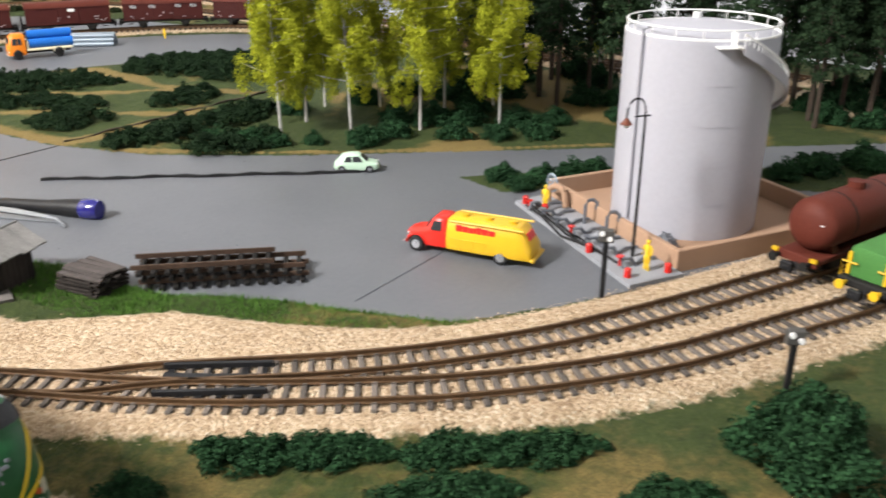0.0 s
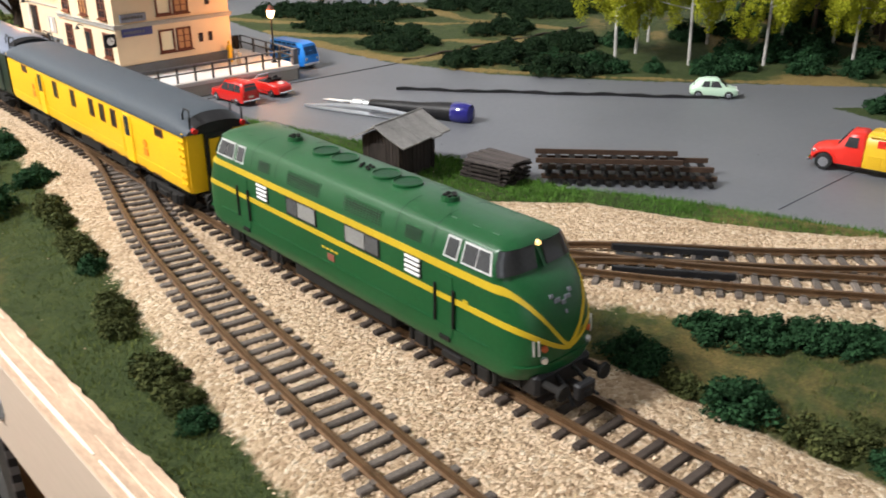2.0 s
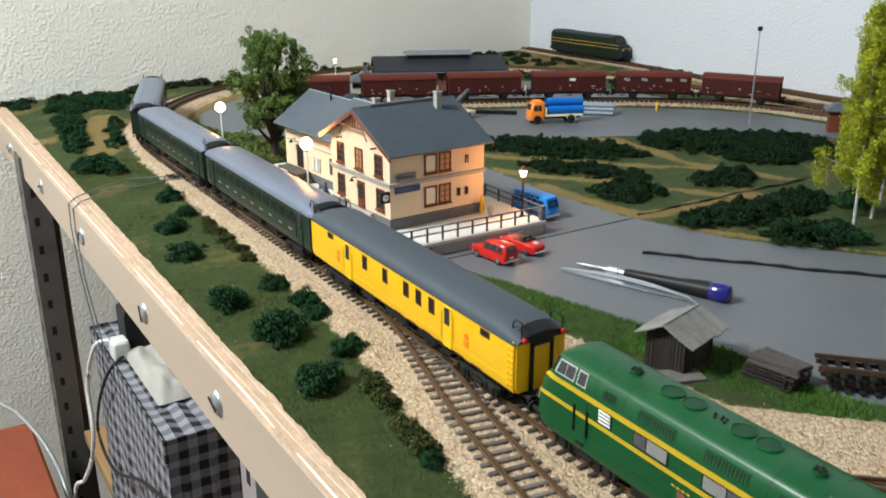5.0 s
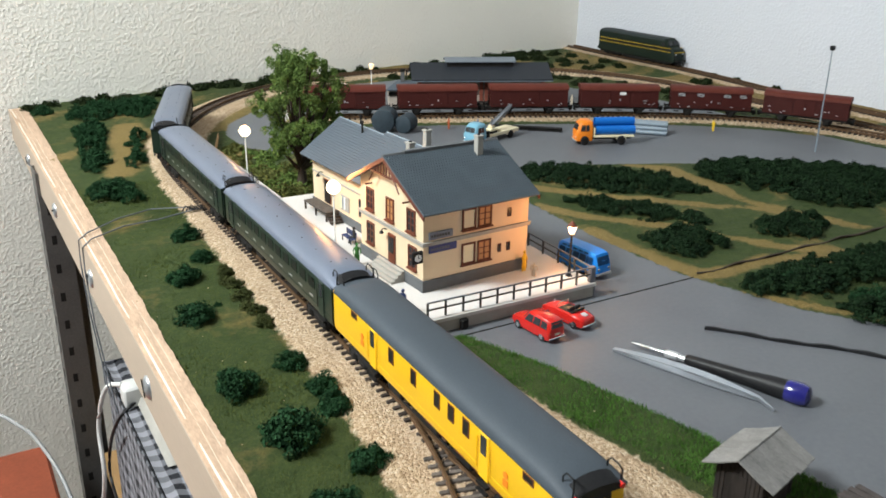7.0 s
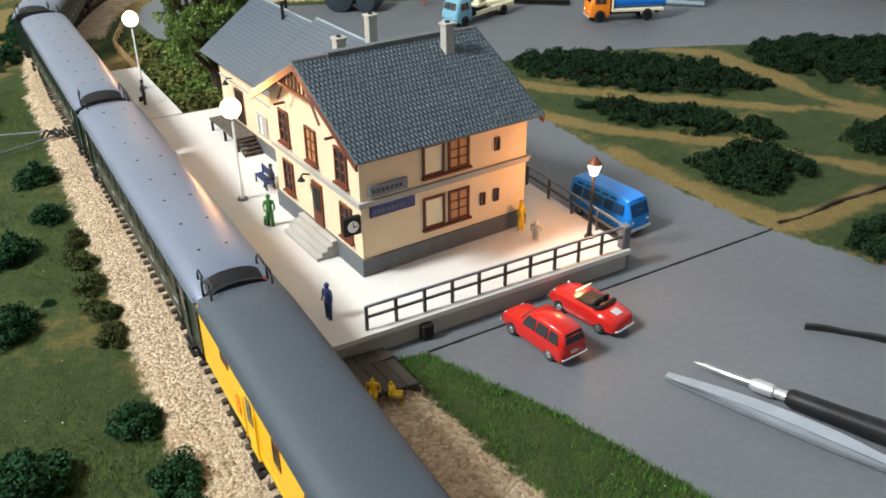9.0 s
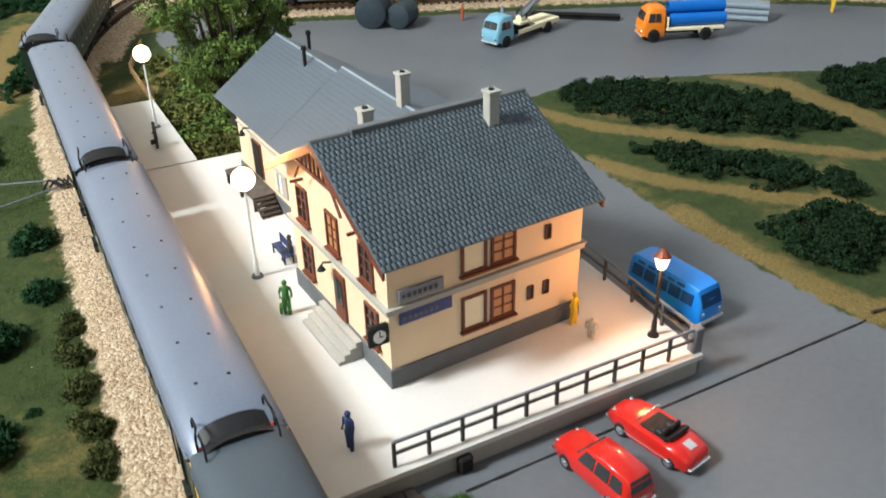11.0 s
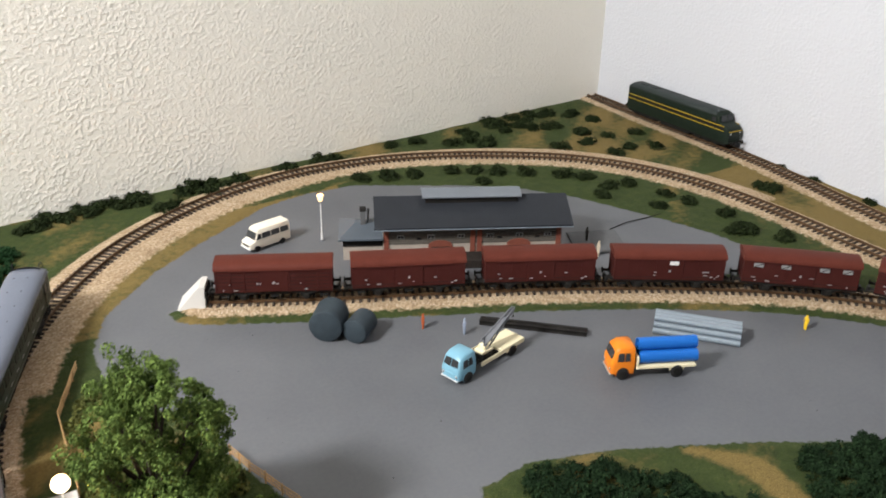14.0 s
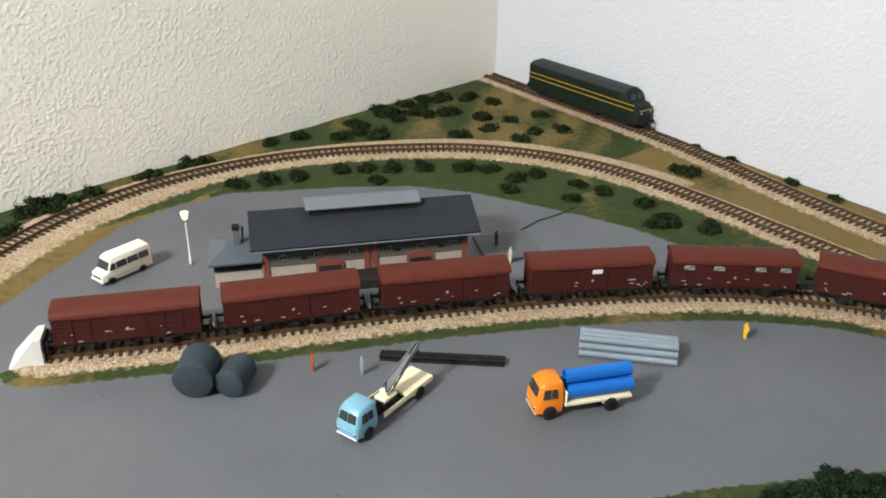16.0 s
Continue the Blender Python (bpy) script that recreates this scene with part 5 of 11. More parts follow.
loco_green(stand(MAIN, 0.1245, -0.0770, 0.22, 0.064))


def covered_wagon(m, style, label):
    base = thing("covered_wagon", label, "freight wagon", m, "wagons on the goods siding")
    L, W, Z0, Z1, TOP = 0.059, 0.0152, 0.0105, 0.0320, 0.0385
    bm = bmesh.new()
    box(bm, (-W, -L, Z0), (W, L, Z1), 0.0005)
    part("body", bm, "wagon", base, smooth=0)
    bm = bmesh.new()
    rings = []
    for y in (-L - 0.0012, L + 0.0012):
        rings.append([Vector(((W + 0.0008) * math.copysign(abs(math.cos(a)) ** 0.85, math.cos(a)), y, Z1 - 0.0006 + (TOP - Z1) * math.sin(a) ** 0.85)) for a in np.linspace(math.pi, 0, 15)])
    loft(bm, rings)
    part("roof", bm, "wagon_roof", base)
    for side in (-1, 1):
        x0, x1 = sorted((side * (W - 0.0004), side * (W + 0.0007)))
        plain = style in (2, 3, 4)
        for y in ((-0.0585, -0.044, -0.030, -0.0155, 0.0155, 0.030, 0.044, 0.0585) if style != 1 else (-0.0585, -0.0375, -0.0185, 0.0, 0.0185, 0.0375, 0.0585)):
            bm = bmesh.new()
            xs = sorted((side * (W - 0.0004), side * (W + (0.00025 if plain else 0.0007))))
            wide = 0.0003 if plain else 0.0008
            box(bm, (xs[0], y - wide, Z0), (xs[1], y + wide, Z1))
            part("stanchion", bm, "wagon", base, smooth=0)
        bm = bmesh.new()
        for k in range(1 if plain else 6):
            box(bm, (x0, -L + 0.001, Z0 + 0.0032 + k * 0.0034), (sorted((side * (W - 0.0004), side * (W + 0.0002)))[1] if side > 0 else x1, L - 0.001, Z0 + 0.0035 + k * 0.0034)) if side > 0 else box(bm, (side * (W + 0.0002), -L + 0.001, Z0 + 0.0032 + k * 0.0034), (x1, L - 0.001, Z0 + 0.0035 + k * 0.0034))
        part("board_seam", bm, "dark", base, smooth=0)
        bm = bmesh.new()
        box(bm, (x0, -0.0145, Z0 + 0.001), (x1, 0.0145, Z1 - 0.0015), 0.0003)
        d = part("sliding_door", bm, "wagon", base, smooth=0)
        bm = bmesh.new()
        xa, xb = sorted((side * (W + 0.0004), side * (W + 0.0013)))
        box(bm, (xa, -0.045, Z1 - 0.0016), (xb, 0.045, Z1 - 0.0006))
        part("door_rail", bm, "wagon", base, smooth=0)
        bm = bmesh.new()
        xa, xb = sorted((side * W, side * (W + 0.0011)))
        box(bm, (xa, -0.001, 0.019), (xb, 0.001, 0.021))
        part("latch", bm, "silver", d, smooth=0)
        if style in (2, 3):
            for y in ((-0.044, -0.016, 0.023, 0.046) if style == 3 else (0.004,)):
                bm = bmesh.new()
                box(bm, (xa, y - 0.0048, 0.0260), (xb, y + 0.0048, 0.0296))
                v = part("vent_flap" if style == 3 else "notice", bm, "silver" if style == 3 else "white", base, smooth=0)
                if style == 3:
                    bm = bmesh.new()
                    xe, xf = sorted((side * (W + 0.001), side * (W + 0.0013)))
                    box(bm, (xe, -0.0048, -0.0003), (xf, 0.0048, 0.0003), 0, Matrix.Translation((0, y, 0.0278)) @ pose(0, 0, 0, 20, 0, 0))
                    part("flap_bar", bm, "dark", v, smooth=0)
        bm = bmesh.new()
        rng = random.Random(style * 7 + side)
        xa, xb = sorted((side * W, side * (W + 0.00095)))
        for k in range(9):
            y = rng.uniform(-0.055, 0.052)
            w = rng.uniform(0.001, 0.0045)
            z = rng.choice((0.0125, 0.0140, 0.0155, 0.0185))
            box(bm, (xa, y, z), (xb, y + w, z + rng.uniform(0.0004, 0.0009)))
        part("lettering", bm, "silver", base, "rows of small white lettering bars", smooth=0)
        for y in (-0.032, 0.032):
            bm = bmesh.new()
            prism(bm, [(y - 0.011, Z0), (y + 0.011, Z0), (y + 0.004, 0.004), (y - 0.004, 0.004)], *sorted((side * 0.0105, side * 0.0118)))
            box(bm, (min(side * 0.0112, side * 0.0145), y - 0.003, 0.003), (max(side * 0.0112, side * 0.0145), y + 0.003, 0.0075), 0.0005)
            tube(bm, [(side * 0.0135, y - 0.012, 0.0095), (side * 0.0135, y, 0.0075), (side * 0.0135, y + 0.012, 0.0095)], 0.0007)
            part("axle_guard", bm, "dark", base, smooth=0)
        for y in (-0.050, 0.050, 0.0):
            bm = bmesh.new()
            box(bm, (min(side * 0.0125, side * 0.0158), y - 0.004, 0.0062), (max(side * 0.0125, side * 0.0158), y + 0.004, 0.0070))
            part("step", bm, "dark", base, smooth=0)
    bm = bmesh.new()
    box(bm, (-0.0135, -L - 0.001, 0.0082), (0.0135, L + 0.001, Z0 + 0.0008), 0.0004)
    part("underframe", bm, "dark", base, smooth=0)
    for y in (-0.032, 0.032):
        w = part("wheelset", wheelset_mesh(), "dark", base)
        w.matrix_basis = pose(0, y, 0)
    for way in (-1, 1):
        buffers(base, way * (L + 0.004), 0.0098, way=way)
        coupler(base, way * L, way)
        bm = bmesh.new()
        for x in (-0.0075, 0.0, 0.0075):
            box(bm, (x - 0.0007, way * L - 0.0008, Z0), (x + 0.0007, way * L + 0.0008, Z1 + 0.002))
        part("end_post", bm, "wagon", base, smooth=0)
    return base


WAGON_AT = [0.068 + 0.1400 * k + (0.002 if k == 0 else 0.0) for k in range(6)]
for k, s in enumerate(WAGON_AT):
    covered_wagon(YARD.chord(s, 0.032, AXLE) @ Matrix.Diagonal((1, 1, 1.20, 1)), (0, 4, 4, 2, 3, 1)[k], ("oxide red covered wagon with plank sides", "oxide red covered wagon with plank sides", "oxide red smooth-sided covered wagon", "oxide red covered wagon with a white notice", "oxide red covered wagon with four silver vent flaps", "oxide red smooth-sided covered wagon")[k])


def loco_dark(m):
    """Hood-end diesel: flat tail, low nose with a cab."""
    base = thing("dark_green_locomotive", "dark green diesel locomotive with yellow bands by the wall", "locomotive", m)
    L, W = 0.103, 0.0165
    bm = bmesh.new()
    rings = []
    for y, k, top in ((-L, 0.80, 0.0270), (-L + 0.002, 0.90, 0.0300), (-L + 0.006, 0.97, 0.0325), (-L + 0.0155, 1.0, 0.0345), (-L + 0.0165, 1.0, 0.0355), (-L + 0.0215, 1.0, 0.0465), (-L + 0.025, 1.0, 0.049), (L - 0.004, 1.0, 0.049), (L, 0.96, 0.047)):
        w, rim = W * k, min(0.0415, top - 0.003)
        pts = [(-w, 0.0085), (-w, rim)]
        pts += [(w * math.copysign(abs(math.cos(a)) ** 0.7, math.cos(a)), rim + (top - rim) * math.sin(a) ** 0.7) for a in np.linspace(math.pi, 0, 13)[1:-1]]
        pts += [(w, rim), (w, 0.0085)]
        rings.append([Vector((px, y, pz)) for px, pz in pts])
    loft(bm, rings)
    part("body", bm, "hood_green", base)
    for side in (-1, 1):
        bm = bmesh.new()
        x0, x1 = sorted((side * W * 0.97, side * (W + 0.0002)))
        box(bm, (x0, -L + 0.008, 0.0264), (x1, L - 0.001, 0.0316))
        part("dark_stripe", bm, "black", base, "black stripe between the yellow bands", smooth=0)
        for z in (0.0258, 0.0322):
            bm = bmesh.new()
            x0, x1 = sorted((side * W * 0.97, side * (W + 0.0003)))
            box(bm, (x0, -L + 0.008, z - 0.00055), (x1, L - 0.001, z + 0.00055))
            part("band", bm, "loco_yellow", base, "yellow band", smooth=0)
        pane(base, side * W, -L + 0.028, 0.0385, 0.008, 0.006, "hood_green", "window_dark", "cab_window")
    bm = bmesh.new()
    for s in (-1, 1):
        prism(bm, [(s * 0.0015, 0), (s * 0.0125, 0), (s * 0.0115, 0.0075), (s * 0.0015, 0.0085)], -0.0005, 0.0005, "y")
    ob = part("windscreen", bm, "window_dark", base, smooth=0)
    ob.matrix_basis = pose(0, -L + 0.0166, 0.0366, -24, 0, 0)
    bm = bmesh.new()
    prism(bm, [(-0.0138, -0.0010), (0.0138, -0.0010), (0.0125, 0.0090), (-0.0125, 0.0090)], 0.0002, 0.0006, "y")
    ob = part("windscreen_frame", bm, "hood_green", base, smooth=0)
    ob.matrix_basis = pose(0, -L + 0.0166, 0.0366, -24, 0, 0)
    for z in (0.0258,):
        bm = bmesh.new()
        box(bm, (-W * 0.80, -L - 0.0003, z - 0.0007), (W * 0.80, -L + 0.0006, z + 0.0007))
        part("nose_band", bm, "loco_yellow", base, "yellow band", smooth=0)
    for s in (-1, 1):
        bm = bmesh.new()
        cyl(bm, (s * 0.0095, -L - 0.0006, 0.0228), (s * 0.0095, -L + 0.001, 0.0228), 0.0014, seg=10)
        part("headlight", bm, "chrome", base)
    bm = bmesh.new()
    rows = []
    for y in (-L + 0.026, L - 0.0035):
        rows.append([Vector((W * 1.004 * math.copysign(abs(math.cos(a)) ** 0.7, math.cos(a)), y, 0.0418 + 0.0077 * math.sin(a) ** 0.7)) for a in np.linspace(math.pi * 0.93, math.pi * 0.07, 13)])
    loft(bm, rows, cap=False, closed=False)
    part("roof", bm, "hood_roof", base, "grey roof")
    for k in range(2):
        bm = bmesh.new()
        box(bm, (-0.006, 0.052 + k * 0.022, 0.0488), (0.006, 0.066 + k * 0.022, 0.0503), 0.0005)
        part("roof_hatch", bm, "hood_roof", base, smooth=0)
    bm = bmesh.new()
    box(bm, (-0.0145, -L + 0.004, 0.0055), (0.0145, L - 0.004, 0.0092))
    box(bm, (-0.0140, -0.03, 0.0015), (0.0140, 0.03, 0.0065), 0.001)
    part("underframe", bm, "dark", base, smooth=0)
    for y in (-0.064, 0.064):
        bogie(base, y, 0.034, 3)
    for way in (-1, 1):
        buffers(base, way * (L + 0.003), 0.0105, way=way)
        coupler(base, way * L, way)


loco_dark(WALLSIDE.chord(WALLSIDE.near(1.227, 1.226), 0.06, AXLE) @ pose(0, 0, 0, 0, 0, 180) @ Matrix.Diagonal((1.02, 1.12, 1.10, 1)))


def tank_wagon(m):
    base = thing("tank_wagon", "oxide red two-axle tank wagon with a dirty barrel", "tank wagon", m)
    bm = bmesh.new()
    rings = []
    for y, r in ((-0.046, 0.002), (-0.0455, 0.008), (-0.0435, 0.0125), (-0.0405, 0.0152), (-0.038, 0.016), (0.038, 0.016), (0.0405, 0.0152), (0.0435, 0.0125), (0.0455, 0.008), (0.046, 0.002)):
        rings.append([Vector((r * math.cos(a), y, 0.0285 + r * math.sin(a))) for a in np.linspace(0, 2 * math.pi, 28, endpoint=False)])
    loft(bm, rings)
    part("barrel", bm, "wagon_roof", base, smooth=60)
    bm = bmesh.new()
    cyl(bm, (0, 0, 0.043), (0, 0, 0.048), 0.005)
    part("dome", bm, "wagon_roof", base)
    bm = bmesh.new()
    for y in (-0.02, 0.02):
        rows = []
        for yy in (y - 0.0008, y + 0.0008):
            rows.append([Vector((0.01615 * math.cos(a), yy, 0.0285 + 0.01615 * math.sin(a))) for a in np.linspace(0, 2 * math.pi, 28, endpoint=False)])
        loft(bm, rows, cap=False)
    part("strap", bm, "dark", base)
    bm = bmesh.new()
    box(bm, (-0.0135, -0.052, 0.0085), (0.0135, 0.052, 0.0118), 0.0005)
    box(bm, (-0.0140, -0.053, 0.0080), (0.0140, -0.050, 0.0135), 0.0004)
    for y in (-0.03, 0.03):
        prism(bm, [(-0.012, 0.0115), (0.012, 0.0115), (0.009, 0.0185), (-0.009, 0.0185)], y - 0.003, y + 0.003, "y")
    part("underframe", bm, "wagon_roof", base, smooth=0)
    for y in (-0.028, 0.028):
        w = part("wheelset", wheelset_mesh(), "dark", base)
        w.matrix_basis = pose(0, y, 0)
        bm = bmesh.new()
        for s in (-1, 1):
            prism(bm, [(y - 0.010, 0.009), (y + 0.010, 0.009), (y + 0.004, 0.003), (y - 0.004, 0.003)], *sorted((s * 0.0105, s * 0.0125)))
        part("axle_guard", bm, "dark", base, smooth=0)
    for way in (-1, 1):
        buffers(base, way * 0.056, 0.0100, mat="dark", way=way)
        coupler(base, way * 0.053, way)
        for s in (-1, 1):
            bm = bmesh.new()
            box(bm, (s * 0.0125 - 0.002, way * 0.0535 - 0.001, 0.0118), (s * 0.0125 + 0.002, way * 0.0535 + 0.001, 0.0138))
            part("lamp_iron", bm, "tanker_yellow", base, smooth=0)
    bm = bmesh.new()
    for k in range(2):
        box(bm, (0.006 - 0.013 * k, -0.0452, 0.031 + 0.002 * k), (0.010 - 0.013 * k, -0.0440, 0.0316 + 0.002 * k))
    part("lettering", bm, "white", base, smooth=0)


s_tank = INNER.near(0.515, -0.328) + 0.053
tank_wagon(INNER.chord(s_tank, 0.028, AXLE))


def shunter(m):
    base = thing("shunting_locomotive", "bright green shunting locomotive with yellow stripes", "locomotive", m)
    bm = bmesh.new()
    box(bm, (-0.0125, -0.05, 0.012), (0.0125, 0.012, 0.030), 0.0025, seg=2)
    box(bm, (-0.0150, 0.012, 0.012), (0.0150, 0.046, 0.042), 0.002, seg=2)
    part("body", bm, "figure_green", base)
    bm = bmesh.new()
    box(bm, (-0.0155, -0.054, 0.0075), (0.0155, 0.05, 0.0125), 0.001)
    part("frame", bm, "dark", base)
    for k in (0, 3):
        bm = bmesh.new()
        box(bm, (-0.0125 + 0.0072 * k, -0.0510, 0.0135), (-0.0105 + 0.0072 * k, -0.0495, 0.0265), 0, Matrix.Translation((0, 0, 0)))
        part("warning_stripe", bm, "tanker_yellow", base, smooth=0)
    for y in (-0.03, 0.005, 0.035):
        w = part("wheelset", wheelset_mesh(), "dark", base)
        w.matrix_basis = pose(0, y, 0)
    buffers(base, -0.056, 0.0100, mat="tanker_yellow", way=-1)
    coupler(base, -0.054, -1)
    for s in (-1, 1):
        bm = bmesh.new()
        tube(bm, [(s * 0.0145, -0.052, 0.012), (s * 0.0145, -0.052, 0.021), (s * 0.006, -0.052, 0.021)], 0.0006)
        part("handrail", bm, "tanker_yellow", base)
        pane(base, s * 0.0150, 0.029, 0.034, 0.012, 0.008, "dark", "window_dark", "cab_window")


shunter(OUTER.chord(OUTER.near(0.494, -0.368) + 0.054, 0.03, AXLE))

# ---- platform and station; local x along the gable side, local y along the track ----
def slab(name, outline, z0, z1, mat, label, category, edge=None):
    bm = bmesh.new()
    prism(bm, outline, z0, z1, "z")
    return solid(name, bm, mat, label, category, smooth=0)


def platform():
    p = thing("station_platform", "white card station platform on a low concrete wall", "platform")
    for name, outline in (("deck", [(0.1550, 0.3005), (0.3425, 0.2985), (0.347, 0.425), (0.300, 0.430), (0.238, 0.632), (0.1590, 0.634)]), ("deck", [(0.1592, 0.6365), (0.1985, 0.6350), (0.1985, 0.770), (0.1620, 0.771)])):
        bm = bmesh.new()
        prism(bm, outline, 0.0095, 0.0122, "z")
        part(name, bm, "platform", p, smooth=0)
        bm = bmesh.new()
        cx, cy = sum(a for a, b in outline) / len(outline), sum(b for a, b in outline) / len(outline)
        prism(bm, [(cx + (a - cx) * 0.988, cy + (b - cy) * 0.988) for a, b in outline], -0.0005, 0.0096, "z")
        part("retaining_wall", bm, "concrete", p, "stained concrete retaining wall", smooth=0)
    bm = bmesh.new()
    prism(bm, [(0.3115, 0.505), (0.3495, 0.505), (0.3490, 0.637), (0.3060, 0.642)], -0.0005, 0.0118, "z")
    part("rear_deck", bm, "platform", p, smooth=0)
    bm = bmesh.new()
    box(bm, (0.214, 0.2975, 0.0), (0.2205, 0.3015, 0.0085), 0.001)
    part("drain_opening", bm, "dark", p, smooth=0)
    # railing along the south edge and back along the east edge
    f = thing("platform_railing", "dark metal railing along the platform edge", "railing")
    a, b, c = Vector((0.1885, 0.3045, 0.0122)), Vector((0.3405, 0.3025, 0.0122)), Vector((0.3435, 0.395, 0.0122))
    post = None
    for p0, p1, n in ((a, b, 10), (b, c, 4), (Vector((0.3530, 0.505, -0.0002)), Vector((0.3525, 0.660, -0.0002)), 12)):
        for k in range(n + 1):
            if p0 is b and k == 0:
                continue
            q = p0.lerp(p1, k / n)
            m = Matrix.Translation(q)
            if post is None:
                bm = bmesh.new()
                box(bm, (-0.0007, -0.0006, -0.001), (0.0007, 0.0006, 0.0126))
                post = part("post", bm, "rail_fence", f, smooth=0)
                post.matrix_basis = m
            else:
                share("post", post.data, f, m)
        for z in (0.0069, 0.0126):
            bm = bmesh.new()
            d = (p1 - p0).normalized()
            side = Vector((-d.y, d.x, 0)) * 0.0006
            loft(bm, [[q + side + Vector((0, 0, z - 0.0005)), q - side + Vector((0, 0, z - 0.0005)), q - side + Vector((0, 0, z + 0.0005)), q + side + Vector((0, 0, z + 0.0005))] for q in (p0, p1)])
            part("handrail", bm, "rail_fence" if z < 0.01 else "pipework", f, smooth=0)
    bm = bmesh.new()
    box(bm, (0.3385, 0.3005, -0.001), (0.3435, 0.3055, 0.0255), 0.0005)
    part("corner_post", bm, "pipework", f, smooth=0)
    g = thing("timber_fence", "weathered timber fence between platform and yard", "fence")
    for k in range(5):
        bm = bmesh.new()
        box(bm, (0.3395 - 0.0005, 0.398 + k * 0.0075, 0.0122), (0.3395 + 0.0015, 0.4045 + k * 0.0075, 0.0225 + 0.0006 * (k % 2)), 0.0003)
        part("board", bm, "timber_dark", g, smooth=0)
    bm = bmesh.new()
    box(bm, (0.338, 0.3955, 0.0122), (0.3425, 0.3995, 0.0245), 0.0004)
    part("post", bm, "timber_dark", g, smooth=0)
    # timber crossing at the end of the platform
    r = thing("timber_crossing", "brown timber crossing at the end of the platform", "crossing")
    plank = None
    for k in range(5):
        m = pose(0.168 + 0.0056 * k, 0.281, 0.0070 - 0.0005 * k, -8, 0, -3)
        if plank is None:
            bm = bmesh.new()
            box(bm, (-0.0025, -0.019, -0.0010), (0.0025, 0.019, 0.0010), 0.0003)
            plank = part("plank", bm, "figure_dark", r, smooth=0)
            plank.matrix_basis = m
        else:
            share("plank", plank.data, r, m)
    bm = bmesh.new()
    box(bm, (0.164, 0.264, -0.001), (0.194, 0.268, 0.0035))
    box(bm, (0.164, 0.288, -0.001), (0.194, 0.292, 0.0060))
    part("bearer", bm, "sleeper", r, smooth=0)


platform()


def station():
    st = thing("station_building", "cream two-storey station with a slate roof and brown windows", "station building", pose(0.209, 0.3485, 0.0121, 0, 0, 3.0))
    U, V, EAVE, RIDGE = 0.1025, 0.101, 0.0668, 0.0988
    WO, EO = 0.0070, 0.0025
    mid = V / 2
    # walls with gables
    bm = bmesh.new()
    prism(bm, [(0, 0.0), (V, 0.0), (V, EAVE + 0.0045), (mid, RIDGE - 0.0035), (0, EAVE + 0.0045)], 0.0, U, "x")
    part("wall", bm, "cream", st, smooth=0)
    bm = bmesh.new()
    box(bm, (-0.0011, -0.0011, -0.0003), (U + 0.0011, V + 0.0011, 0.0098), 0.0003)
    part("plinth", bm, "plinth", st, "dark grey plinth", smooth=0)
    for z, h, o in ((0.0385, 0.0022, 0.0014), (0.0410, 0.0008, 0.0022)):
        bm = bmesh.new()
        box(bm, (-o, -o, z), (U + o, V + o, z + h))
        part("string_course", bm, "concrete", st, smooth=0)
    # main roof: plain slabs, the south slope with rows of slates
    slope = math.atan2(RIDGE - EAVE, mid + 0.011)
    run = math.hypot(RIDGE - EAVE, mid + 0.011)
    for way, v0 in ((1, -0.011), (-1, V + 0.011)):
        bm = bmesh.new()
        nrm = Vector((0, -way * math.sin(slope), math.cos(slope)))
        e, r = Vector((0, v0, EAVE)), Vector((0, mid, RIDGE))
        rows = []
        for u in (-WO, U + EO):
            o = Vector((u, 0, 0))
            rows.append([e + o, r + o, r + o + nrm * 0.0012, e + o + nrm * 0.0012])
        loft(bm, rows)
        part("roof", bm, "roof_plain", st, "dark slate-grey roof slope", smooth=0)
    rows_n, cols = 22, 46
    verts, faces = [], []
    rng = np.random.default_rng(8)
    up = np.array([0, math.cos(slope), math.sin(slope)])
    nr = np.array([0, -math.sin(slope), math.cos(slope)])
    e0 = np.array([-WO, -0.011, EAVE])
    dw, dr = (U + WO + EO) / cols, run / rows_n
    for i in range(rows_n):
        for j in range(-1, cols):
            u0 = max(0, (j + (0.5 if i % 2 else 0)) * dw + 0.0001)
            u1 = min(U + WO + EO, (j + 1 + (0.5 if i % 2 else 0)) * dw - 0.0001)
            if u1 - u0 < 0.0004:
                continue
            lift, o = 0.0017 + rng.normal(0, 0.00008), len(verts)
            base_pt = e0 + up * (i * dr - 0.0003)
            for u, a, hgt in ((u0, 0, 0.0012), (u1, 0, 0.0012), (u1, dr * 1.15, 0.0012), (u0, dr * 1.15, 0.0012), (u0, 0, lift), (u1, 0, lift), (u1, dr * 1.15, 0.0013), (u0, dr * 1.15, 0.0013)):
                verts.append(base_pt + np.array([u, 0, 0]) + up * a + nr * hgt)
            faces += [[o + 4, o + 5, o + 6, o + 7], [o, o + 1, o + 5, o + 4], [o + 1, o + 2, o + 6, o + 5], [o + 3, o, o + 4, o + 7]]
    me = from_arrays("slate_covering", np.array(verts), np.array(faces), "roof_tile")
    tl = new("slate_covering", me)
    tl.parent = st
    tagged(tl, "rows of small slates", kind="stuff")
    bm = bmesh.new()
    tube(bm, [(-WO, mid, RIDGE + 0.0012), (U + EO, mid, RIDGE + 0.0012)], 0.0014, 8)
    box(bm, (0.012, mid - 0.0020, RIDGE + 0.0005), (0.082, mid + 0.0020, RIDGE + 0.0034), 0.0004)
    part("ridge_cap", bm, "plinth", st)
